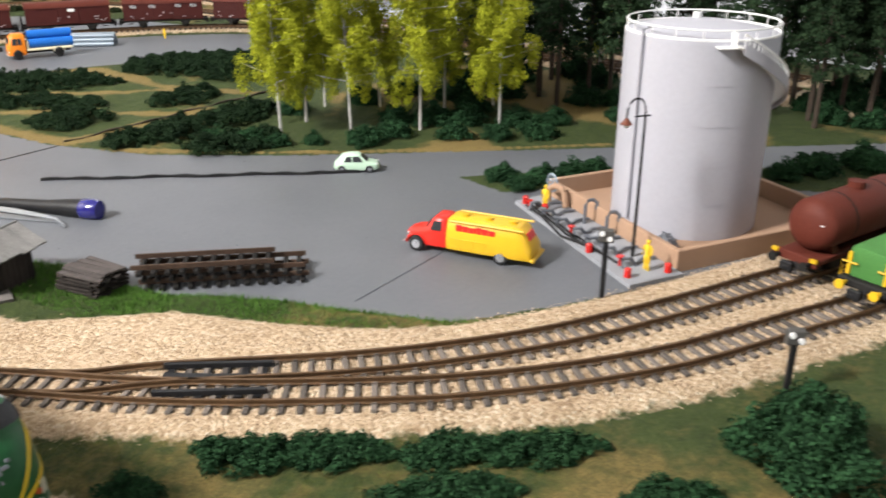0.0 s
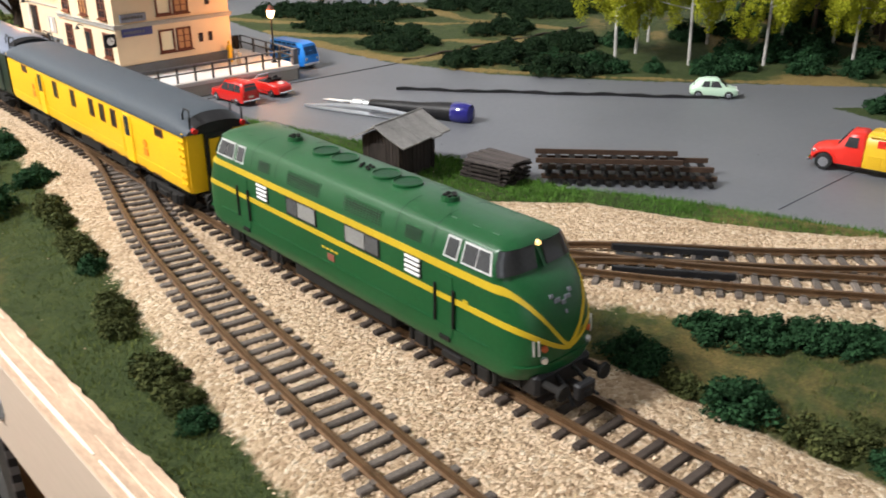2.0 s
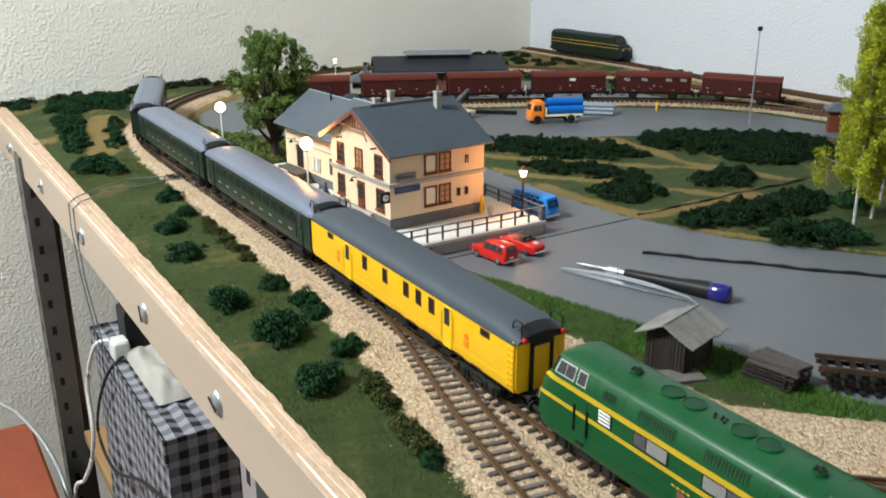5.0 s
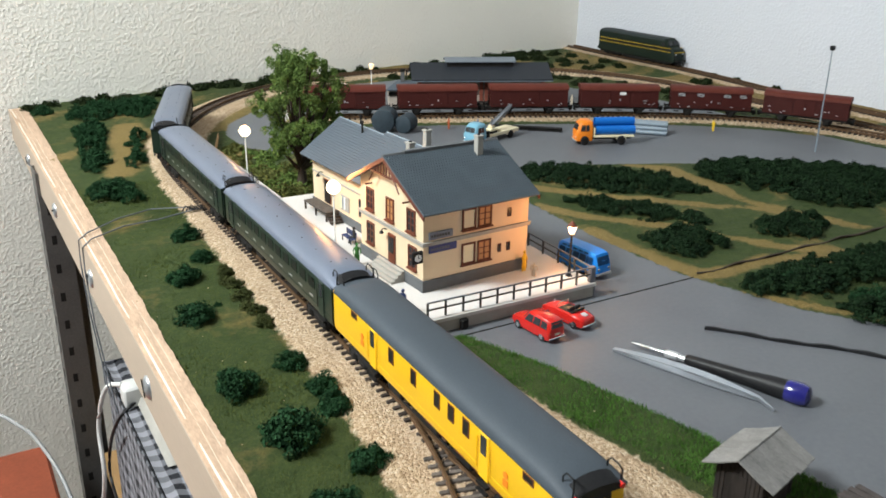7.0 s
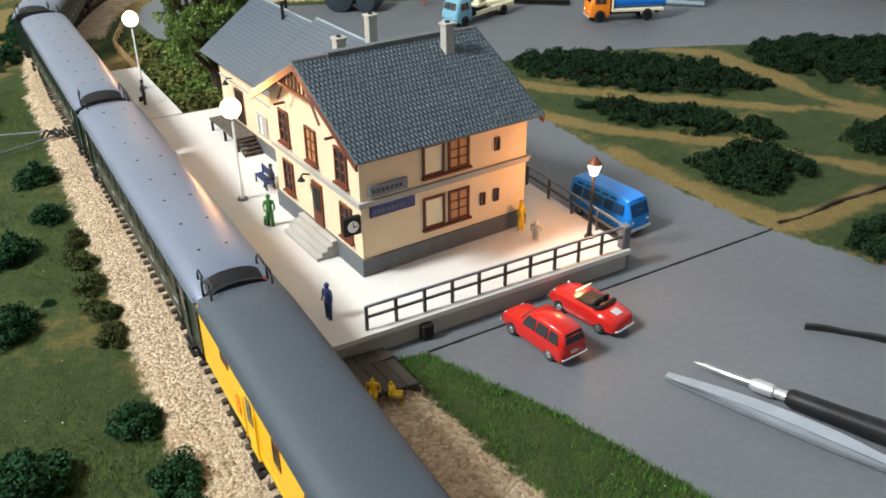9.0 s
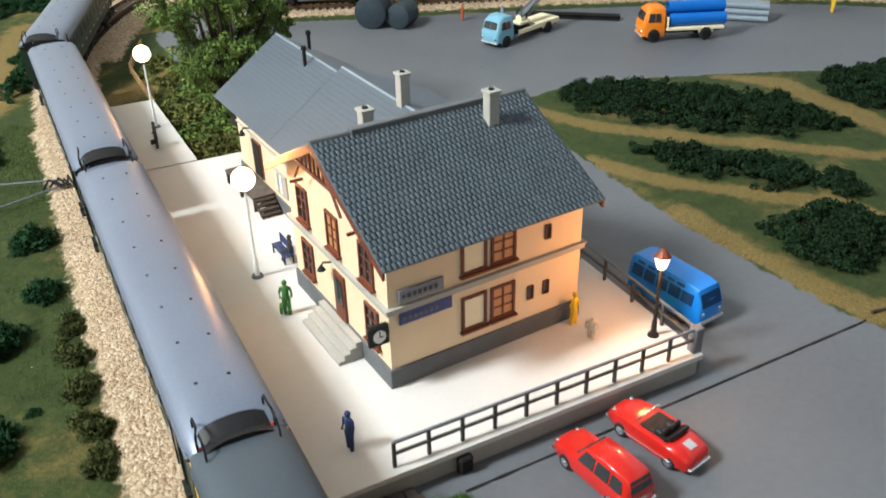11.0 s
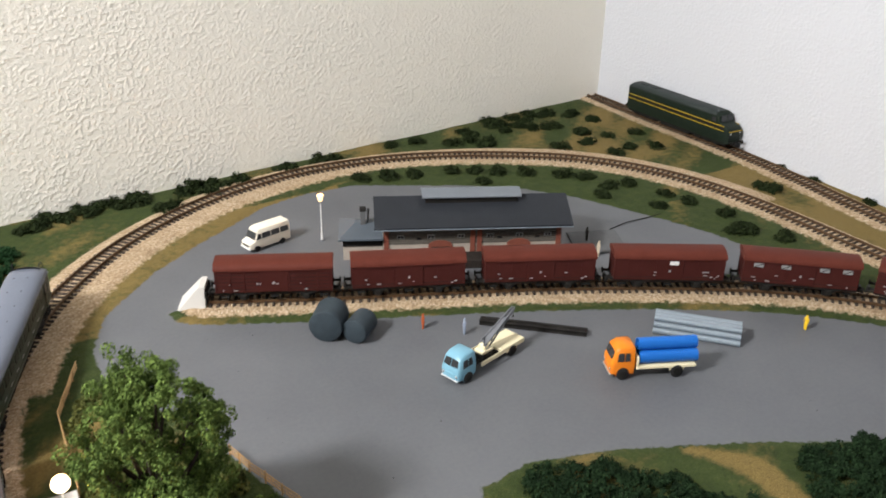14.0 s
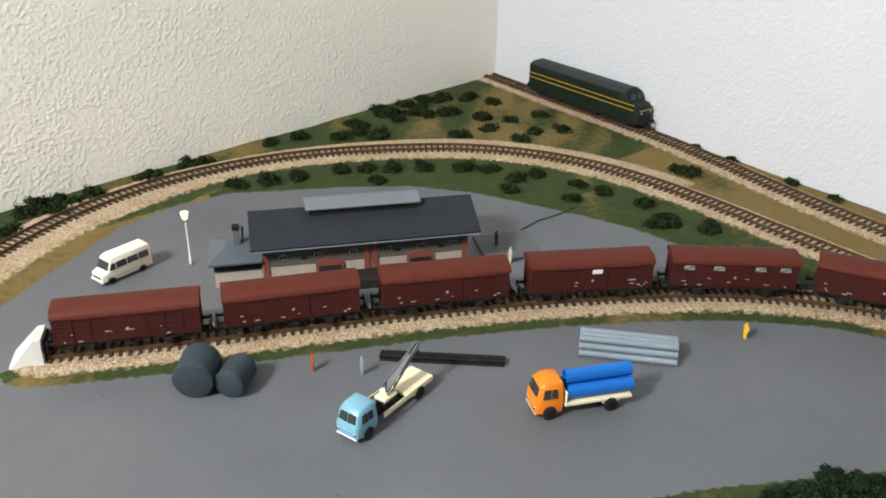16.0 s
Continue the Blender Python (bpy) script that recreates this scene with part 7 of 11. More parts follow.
def oil_tank():
    t = thing("oil_storage_tank", "large white cylindrical oil tank with a roof railing", "storage tank", pose(TANK[0] - 0.0115, TANK[1] + 0.0045, 0.0) @ Matrix.Diagonal((0.945, 0.945, 0.942, 1)))
    R, H = 0.0525, 0.1385
    bm = bmesh.new()
    rings = [[Vector((r * math.cos(a), r * math.sin(a), z)) for a in np.linspace(0, 2 * math.pi, 64, endpoint=False)] for r, z in ((R, 0.001), (R, H), (R - 0.0012, H + 0.0008), (R * 0.5, H + 0.0055), (0.002, H + 0.0075))]
    loft(bm, rings)
    part("shell", bm, "tank", t)
    for z in (0.0275, 0.055, 0.0825, 0.110):
        bm = bmesh.new()
        loft(bm, [[Vector(((R + 0.00032) * math.cos(a), (R + 0.00032) * math.sin(a), zz)) for a in np.linspace(0, 2 * math.pi, 64, endpoint=False)] for zz in (z, z + 0.0005)], cap=False)
        part("weld_seam", bm, "tank", t)
    for z in (H + 0.0075,):
        bm = bmesh.new()
        tube(bm, [((R - 0.001) * math.cos(a), (R - 0.001) * math.sin(a), z) for a in np.linspace(0, 2 * math.pi, 49)], 0.0006, 6)
        part("top_rail", bm, "white", t)
    bm = bmesh.new()
    tube(bm, [((R - 0.001) * math.cos(a), (R - 0.001) * math.sin(a), H + 0.0010) for a in np.linspace(0, 2 * math.pi, 49)], 0.0010, 6)
    part("curb", bm, "white", t)
    post = None
    for k in range(18):
        a = 2 * math.pi * k / 18
        m = pose((R - 0.001) * math.cos(a), (R - 0.001) * math.sin(a), H + 0.0008)
        if post is None:
            bm = bmesh.new()
            cyl(bm, (0, 0, 0), (0, 0, 0.0072), 0.0004, seg=6)
            post = part("rail_post", bm, "white", t)
            post.matrix_basis = m
        else:
            share("rail_post", post.data, t, m)
    # spiral stair on the far flank with treads and a rail
    tread = None
    n = 44
    for k in range(n):
        a = -2.36 + 2.6 * k / n
        m = pose((R + 0.0035) * math.cos(a), (R + 0.0035) * math.sin(a), 0.050 + (H - 0.052) * (1 - k / n), 0, 0, math.degrees(a))
        if tread is None:
            bm = bmesh.new()
            box(bm, (-0.0045, -0.0022, -0.0004), (0.0045, 0.0022, 0.0004))
            cyl(bm, (0.0042, 0, 0), (0.0042, 0, 0.0085), 0.0004, seg=5)
            tread = part("stair_tread", bm, "white", t, smooth=0)
            tread.matrix_basis = m
        else:
            share("stair_tread", tread.data, t, m)
    for dz in (0.0, 0.0085):
        bm = bmesh.new()
        tube(bm, [((R + 0.0077) * math.cos(-2.36 + 2.6 * k / n), (R + 0.0077) * math.sin(-2.36 + 2.6 * k / n), 0.050 + (H - 0.052) * (1 - k / n) + dz) for k in range(n)], 0.0007, 5)
        part("stair_rail", bm, "white", t)
    bm = bmesh.new()
    a0 = -2.45
    for k in range(5):
        cyl(bm, ((R + 0.001 + 0.0018 * k) * math.cos(a0), (R + 0.001 + 0.0018 * k) * math.sin(a0), H - 0.002), ((R + 0.001 + 0.0018 * k) * math.cos(a0), (R + 0.001 + 0.0018 * k) * math.sin(a0), H + 0.0075), 0.0005, seg=5)
    box(bm, (-0.004, -0.010, H - 0.003), (0.004, 0.010, H - 0.002), 0, pose((R + 0.003) * math.cos(a0), (R + 0.003) * math.sin(a0), 0, 0, 0, math.degrees(a0)))
    part("landing", bm, "white", t, smooth=0)
    bm = bmesh.new()
    rows = []
    for k in range(n):
        a, z = -2.36 + 2.6 * k / n, 0.050 + (H - 0.052) * (1 - k / n)
        rows.append([Vector((r * math.cos(a), r * math.sin(a), zz)) for r, zz in ((R + 0.0082, z - 0.0045), (R + 0.0090, z - 0.0045), (R + 0.0090, z + 0.0035), (R + 0.0082, z + 0.0035))])
    loft(bm, rows)
    part("stair_stringer", bm, "tank", t, "white curved stringer of the stair")
    # ladder pipe down the near side, hatch and valve
    a1 = math.radians(154)
    bm = bmesh.new()
    p = Vector((math.cos(a1), math.sin(a1), 0))
    tube(bm, [p * (R + 0.0016) + Vector((0, 0, z)) for z in (0.010, H + 0.004)] + [p * (R - 0.006) + Vector((0, 0, H + 0.006))], 0.0012, 8)
    for z in np.linspace(0.02, H - 0.01, 9):
        ball(bm, p * (R + 0.0012) + Vector((0, 0, z)), 0.0014, 1, 6)
    part("down_pipe", bm, "tank", t)
    bm = bmesh.new()
    cyl(bm, (0.016, 0.010, H + 0.004), (0.016, 0.010, H + 0.010), 0.003, seg=12)
    part("hatch", bm, "white", t)
    # bund: brown wall round the tank
    b = thing("tank_bund", "brown bund wall round the oil tank base", "bund wall", pose(TANK[0], TANK[1], 0.0, 0, 0, -31))
    bm = bmesh.new()
    box(bm, (-0.074, -0.076, -0.0005), (0.068, 0.070, 0.0014))
    part("floor", bm, "bund", b, smooth=0)
    for lo, hi in (((-0.078, -0.080), (0.072, -0.076)), ((-0.078, 0.070), (0.072, 0.074)), ((-0.078, -0.076), (-0.074, 0.070)), ((0.068, -0.076), (0.072, 0.070))):
        bm = bmesh.new()
        box(bm, (*lo, -0.0005), (*hi, 0.0145), 0.0006)
        part("wall", bm, "bund", b, smooth=0)
    # pad with valves and hoses in front of the bund
    d = thing("filling_pad", "grey filling pad with pipes, valves and red caps", "filling station", pose(TANK[0], TANK[1], 0.0, 0, 0, -31) @ pose(-0.0080, -0.0060, 0.0))
    bm = bmesh.new()
    prism(bm, [(-0.1100, -0.082), (-0.0705, -0.082), (-0.0705, 0.078), (-0.1000, 0.074)], 0.0003, 0.0030, "z")
    part("slab", bm, "pad", d, smooth=0)
    rng = random.Random(5)
    for k in range(7):
        v = -0.060 + k * 0.0185
        bm = bmesh.new()
        tube(bm, [(-0.102 + rng.uniform(0, 0.004), v, 0.003), (-0.099, v + 0.001, 0.0085), (-0.094, v, 0.0085), (-0.090, v, 0.0035)], 0.0013, 6)
        tube(bm, [(-0.090, v, 0.0040), (-0.082, v + 0.004, 0.0048), (-0.073, v + 0.003, 0.0045)], 0.0010, 6)
        part("pipe_loop", bm, "pipework", d)
        bm = bmesh.new()
        cyl(bm, (-0.099, v + 0.004, 0.003), (-0.099, v + 0.004, 0.0090), 0.0010, seg=8)
        cyl(bm, (-0.099, v + 0.004, 0.0088), (-0.099, v + 0.004, 0.0096), 0.0026, seg=12)
        part("valve", bm, "pipework" if k % 3 else "red", d)
    for u, v in ((-0.096, 0.066), (-0.104, -0.030), (-0.1045, -0.072), (-0.078, -0.076), (-0.092, 0.045)):
        bm = bmesh.new()
        cyl(bm, (u, v, 0.0028), (u, v, 0.0078), 0.0023, seg=12)
        ball(bm, (u, v, 0.0078), 0.0023, 0.6, 10)
        part("hydrant", bm, "red", d, "red hydrant")
    for v in (-0.012, 0.014):
        bm = bmesh.new()
        tube(bm, [(-0.079, v, 0.003), (-0.079, v, 0.0165), (-0.076, v + 0.001, 0.0190), (-0.072, v + 0.001, 0.0190), (-0.0695, v, 0.0165), (-0.0695, v, 0.012)], 0.0012, 6)
        part("standpipe", bm, "pipework", d)
    bm = bmesh.new()
    tube(bm, [(-0.0740, 0.066 + 0.0065 * math.cos(a), 0.0160 + 0.0065 * math.sin(a)) for a in np.linspace(0, 2 * math.pi, 25)], 0.0009, 6)
    for a in (0.3, 1.35, 2.4):
        tube(bm, [(-0.0740, 0.066 - 0.0065 * math.cos(a), 0.0160 - 0.0065 * math.sin(a)), (-0.0740, 0.066 + 0.0065 * math.cos(a), 0.0160 + 0.0065 * math.sin(a))], 0.0005, 5)
    part("hand_wheel", bm, "galv", d, "large pale valve wheel")
    bm = bmesh.new()
    tube(bm, spline([(-0.0800, 0.060, 0.003), (-0.0800, 0.060, 0.013), (-0.0775, 0.055, 0.0170), (-0.0755, 0.048, 0.0150), (-0.0750, 0.045, 0.004)]), 0.0022, 8)
    part("filling_arm", bm, "bund", d, "beige bent filling pipe")
    bm = bmesh.new()
    for k in range(3):
        tube(bm, [(-0.099 + 0.004 * k, 0.060, 0.004), (-0.103, 0.03 - 0.02 * k, 0.006), (-0.107 + 0.005 * k, 0.0, 0.0035), (-0.100, -0.03 - 0.012 * k, 0.0045)], 0.0008, 6)
    part("hose", bm, "black", d)
    for k in range(6):
        bm = bmesh.new()
        tube(bm, [(-0.060 + 0.003 * k, -0.058 + 0.006 * k, 0.0015), (-0.057 + 0.003 * k, -0.052 + 0.006 * k, 0.0065), (-0.050 + 0.002 * k, -0.050 + 0.004 * k, 0.0050), (-0.046, -0.045 + 0.004 * k, 0.002)], 0.0009, 5)
        part("tank_valve", bm, "pipework", d)


oil_tank()


# ---- small timber hut, plank pile, stacked track panels ----
def timber_hut():
    h = thing("timber_hut", "small weathered timber hut with a pale grey board roof", "hut", pose(0.2465, 0.0512, 0.0, 0, 0, -76))
    W, D, EV, RG = 0.0132, 0.0170, 0.0255, 0.0320
    bm = bmesh.new()
    prism(bm, [(-W + 0.001, 0.0), (W - 0.001, 0.0), (W - 0.001, EV), (0, RG - 0.001), (-W + 0.001, EV)], -D + 0.001, D - 0.001, "y")
    part("wall", bm, "timber_dark", h, smooth=0)
    rng = random.Random(2)
    n = 11
    for s in (-1, 1):
        for k in range(n):
            u = -W + (2 * W) * (k + 0.5) / n
            top = EV + (RG - EV) * (1 - abs(u) / W) - 0.0012
            bm = bmesh.new()
            box(bm, (u - W / n + 0.0002, s * D - 0.0008, -0.0003), (u + W / n - 0.0002, s * D + 0.0004 + rng.uniform(0, 0.0003), top))
            part("plank", bm, "timber_dark", h, smooth=0)
            if k < 9:
                v = -D + 2 * D * (k + 0.5) / 9
                bm = bmesh.new()
                box(bm, (s * W - 0.0008, v - D / 9 + 0.0002, -0.0003), (s * W + 0.0004 + rng.uniform(0, 0.0003), v + D / 9 - 0.0002, EV - 0.001))
                part("plank", bm, "timber_dark", h, smooth=0)
        slope = math.atan2(RG - EV, W)
        for k in range(5):
            bm = bmesh.new()
            wide = (2 * D + 0.013) / 5
            v = -D - 0.0065 + wide * k
            lip = rng.uniform(-0.0009, 0.0009)
            sag = rng.uniform(-0.0003, 0.0003)
            low, za = W + 0.0072 + lip, RG - (W + 0.0072 + lip) * math.tan(slope) + 0.0005 + sag
            loft(bm, [[Vector((s * low, vv, za)), Vector((s * low * 0.5, vv, (za + RG) / 2 - 0.0003)), Vector((0.0, vv, RG + 0.0006)), Vector((0.0, vv, RG + 0.0014)), Vector((s * low * 0.5, vv, (za + RG) / 2 + 0.0006)), Vector((s * low, vv, za + 0.0008))] for vv in (v, v + wide - 0.0001)])
            part("roof_board", bm, "shake", h, smooth=0)
    bm = bmesh.new()
    tube(bm, [(0, -D - 0.006, RG + 0.0012), (0, D + 0.006, RG + 0.0012)], 0.0007, 6)
    part("ridge", bm, "shake", h)
    bm = bmesh.new()
    box(bm, (-0.006, -D - 0.0012, 0.0), (0.004, -D - 0.0002, 0.0215))
    part("door", bm, "timber_dark", h, smooth=0)
    bm = bmesh.new()
    prism(bm, [(0.215, 0.032), (0.240, 0.022), (0.246, 0.036), (0.219, 0.048)], 0.0010, 0.0034, "z")
    solid("concrete_apron", bm, "apron", "worn grey slab in front of the timber hut", "slab", smooth=0)


timber_hut()


def plank_pile():
    p = thing("plank_pile", "pile of weathered grey-brown planks on bearers", "timber pile", pose(0.2780, 0.0020, 0.0012, 0, 0, 8) @ Matrix.Diagonal((0.90, 0.86, 0.95, 1)))
    rng = random.Random(6)
    for layer in range(5):
        z = 0.0026 * layer
        for y in (-0.013, 0.011):
            bm = bmesh.new()
            box(bm, (-0.0145, y - 0.001, z - 0.0015 if layer == 0 else z - 0.0002), (0.0145, y + 0.001, z + 0.0009))
            part("bearer", bm, "timber_dark", p, smooth=0)
        for k in range(6):
            bm = bmesh.new()
            x = -0.0118 + k * 0.0047
            j = rng.uniform(-0.0022, 0.0022)
            box(bm, (x - 0.0021, -0.0185 + j, z + 0.0008), (x + 0.0021, 0.0185 + j, z + 0.0021 + rng.uniform(-0.0002, 0.0005)), 0.0002, pose(0, 0, 0, 0, 0, rng.uniform(-6, 6)))
            part("plank", bm, "plank_grey" if layer == 4 else "timber_dark", p, smooth=0)


plank_pile()


def track_stack():
    base = Vector((0.333, -0.0490, 0.0))
    group = "stacked spare track"
    rail_me, tie_me = None, None
    k = 0
    for i, (dx, dy, z, n, s0) in enumerate(((0, 0, 0.0, 12, 0.0), (0.001, 0.002, 0.0046, 12, 0.001), (-0.004, 0.004, 0.0092, 10, 0.006))):
        t = thing("spare_track", "rusty spare length of track on a stack", "track length", pose(base.x + dx, base.y + dy, z + 0.0006, 0, 0, 43.0), group)
        half = n * 0.0041
        for side in (-1, 1):
            bm = bmesh.new()
            box(bm, (side * 0.00865 - 0.0007, -half + s0, 0.0022), (side * 0.00865 + 0.0007, half + s0, 0.0050))
            part("rail", bm, "old_rail", t, smooth=0)
        for j in range(n):
            m = pose(0, -half + s0 + 0.004 + j * 0.0081, 0)
            if tie_me is None:
                bm = bmesh.new()
                box(bm, (-0.0148, -0.0015, 0.0), (0.0148, 0.0015, 0.0022), 0.0003)
                ob = part("sleeper", bm, "dark", t, smooth=0)
                ob.matrix_basis, tie_me = m, ob.data
            else:
                share("sleeper", tie_me, t, m)


track_stack()

# ---- road vehicles; local x is forward, z = 0 the road ----
def wheel_meshes(r, w):
    tyre, rim = bmesh.new(), bmesh.new()
    rows = []
    for y, k in ((-w / 2, 0.86), (-w / 2 * 0.7, 1.0), (w / 2 * 0.7, 1.0), (w / 2, 0.86)):
        rows.append([Vector((r * k * math.cos(a), y, r * k * math.sin(a))) for a in np.linspace(0, 2 * math.pi, 18, endpoint=False)])
    loft(tyre, rows)
    cyl(rim, (0, -w / 2 - 0.0002, 0), (0, w / 2 + 0.0002, 0), r * 0.58, seg=14)
    cyl(rim, (0, -w / 2 - 0.0005, 0), (0, w / 2 + 0.0005, 0), r * 0.25, seg=10)
    return tyre, rim


def wheels(base, spots, r, track_w, w=0.0022, rim="chrome"):
    first = None
    for x in spots:
        for s in (-1, 1):
            m = pose(x, s * track_w, r)
            if first is None:
                t, rm = wheel_meshes(r, w)
                a = part("wheel", t, "rubber", base)
                a.matrix_basis = m
                b = part("rim", rm, rim, a)
                first = (a.data, b.data)
            else:
                a = share("wheel", first[0], base, m)
                share("rim", first[1], a, Matrix.Identity(4))


def hull(bm, rows, belt=None):
    """A body from stations along x: (x, half width, bottom, belt height, top, half width at the top)."""
    rings = []
    for x, w, z0, zb, zt, wt in rows:
        rings.append([Vector((x, y, z)) for y, z in ((-w * 0.94, z0), (-w, z0 + (zb - z0) * 0.3), (-w, zb - (zb - z0) * 0.18), (-w * 0.97 + (0.0), zb), (-wt, zt - (zt - zb) * 0.12), (-wt * 0.86, zt), (0, zt + (zt - zb) * 0.02), (wt * 0.86, zt), (wt, zt - (zt - zb) * 0.12), (w * 0.97, zb), (w, zb - (zb - z0) * 0.18), (w, z0 + (zb - z0) * 0.3), (w * 0.94, z0))])
    loft(bm, rings)


def side_glass(base, quads, mat="window_dark", name="window"):
    """Side windows: each quad is four (x, z) and the half widths at its foot and head."""
    for q, w0, w1 in quads:
        zs = [p[1] for p in q]
        lo, hi = min(zs), max(zs)
        for s in (-1, 1):
            bm = bmesh.new()
            rows = [[Vector((x, s * (w0 + (w1 - w0) * (z - lo) / (hi - lo) + o), z)) for x, z in q] for o in (-0.0003, 0.00028)]
            loft(bm, rows)
            part(name, bm, mat, base, smooth=0)


def cross_glass(base, x0, z0, w0, x1, z1, w1, out, mat="window_dark", name="windscreen"):
    bm = bmesh.new()
    o = Vector((out, 0, 0.0002))
    a = [Vector((x0, -w0, z0)), Vector((x0, w0, z0)), Vector((x1, w1, z1)), Vector((x1, -w1, z1))]
    loft(bm, [[p - o * 0.5 for p in a], [p + o for p in a]])
    part(name, bm, mat, base, smooth=0)


def detail(base, name, lo, hi, mat, bevel=0.0003, label=""):
    bm = bmesh.new()
    box(bm, lo, hi, bevel)
    return part(name, bm, mat, base, label, smooth=0)


def saloon_mint(m):
    b = thing("small_saloon_car", "tiny pale mint green saloon car on the yard", "car", m)
    bm = bmesh.new()
    hull(bm, [(-0.0178, 0.0058, 0.0034, 0.0072, 0.0076, 0.0046), (-0.0165, 0.0072, 0.0026, 0.0084, 0.0092, 0.0056), (-0.0115, 0.0077, 0.0022, 0.0092, 0.0150, 0.0050), (-0.0050, 0.0078, 0.0022, 0.0094, 0.0164, 0.0054), (0.0020, 0.0078, 0.0022, 0.0094, 0.0164, 0.0054), (0.0075, 0.0077, 0.0022, 0.0094, 0.0120, 0.0052), (0.0095, 0.0076, 0.0022, 0.0092, 0.0098, 0.0052), (0.0160, 0.0070, 0.0026, 0.0080, 0.0086, 0.0046), (0.0180, 0.0056, 0.0036, 0.0068, 0.0070, 0.0036)])
    part("body", bm, "mint", b, smooth=60)
    side_glass(b, [([(-0.0095, 0.0100), (-0.0035, 0.0100), (-0.0035, 0.0146), (-0.0080, 0.0142)], 0.0076, 0.0056), ([(-0.0025, 0.0100), (0.0055, 0.0100), (0.0028, 0.0146), (-0.0025, 0.0146)], 0.0076, 0.0056)])
    cross_glass(b, 0.0088, 0.0102, 0.0056, 0.0040, 0.0150, 0.0046, 0.0006)
    cross_glass(b, -0.0148, 0.0104, 0.0052, -0.0105, 0.0148, 0.0042, -0.0006, name="rear_window")
    for x in (-0.0180, 0.0182):
        detail(b, "bumper", (x - 0.0006, -0.0066, 0.0032), (x + 0.0006, 0.0066, 0.0044), "chrome")
    for s in (-1, 1):
        bm = bmesh.new()
        ball(bm, (0.0168, s * 0.0048, 0.0074), 0.0012, 1, 8)
        part("headlight", bm, "white", b)
    wheels(b, (-0.0115, 0.0110), 0.0033, 0.0068)


def estate_red(m):
    b = thing("red_estate_car", "bright red estate car with chrome bumper by the platform", "car", m)
    bm = bmesh.new()
    hull(bm, [(-0.0228, 0.0078, 0.0036, 0.0092, 0.0098, 0.0064), (-0.0218, 0.0088, 0.0028, 0.0100, 0.0150, 0.0062), (-0.0195, 0.0090, 0.0026, 0.0102, 0.0176, 0.0066), (-0.0080, 0.0091, 0.0026, 0.0102, 0.0182, 0.0068), (0.0030, 0.0091, 0.0026, 0.0102, 0.0178, 0.0066), (0.0085, 0.0090, 0.0026, 0.0102, 0.0110, 0.0066), (0.0100, 0.0089, 0.0026, 0.0100, 0.0107, 0.0060), (0.0200, 0.0082, 0.0030, 0.0092, 0.0098, 0.0050), (0.0228, 0.0066, 0.0040, 0.0080, 0.0084, 0.0040)])
    part("body", bm, "red", b, smooth=50)
    side_glass(b, [([(-0.0195, 0.0110), (-0.0125, 0.0110), (-0.0125, 0.0160), (-0.0182, 0.0156)], 0.0088, 0.0068), ([(-0.0115, 0.0110), (-0.0040, 0.0110), (-0.0040, 0.0162), (-0.0115, 0.0162)], 0.0089, 0.0069), ([(-0.0030, 0.0110), (0.0058, 0.0110), (0.0030, 0.0162), (-0.0030, 0.0162)], 0.0089, 0.0069)])
    cross_glass(b, 0.0083, 0.0114, 0.0068, 0.0042, 0.0166, 0.0056, 0.0006)
    cross_glass(b, -0.0226, 0.0118, 0.0062, -0.0207, 0.0164, 0.0054, -0.0004, name="rear_window")
    for x, s in ((-0.0232, -1), (0.0230, 1)):
        detail(b, "bumper", (x - 0.0006, -0.0084, 0.0036), (x + 0.0006, 0.0084, 0.0048), "chrome")
    detail(b, "number_plate", (-0.0233, -0.0025, 0.0062), (-0.0224, 0.0025, 0.0078), "figure_pale")
    for s in (-1, 1):
        detail(b, "tail_light", (-0.0230, s * 0.0072 - 0.0006, 0.0075), (-0.0220, s * 0.0072 + 0.0006, 0.0092), "figure_red")
        bm = bmesh.new()
        ball(bm, (0.0215, s * 0.0058, 0.0082), 0.0013, 1, 8)
        part("headlight", bm, "chrome", b)
    wheels(b, (-0.0140, 0.0135), 0.0036, 0.0079)


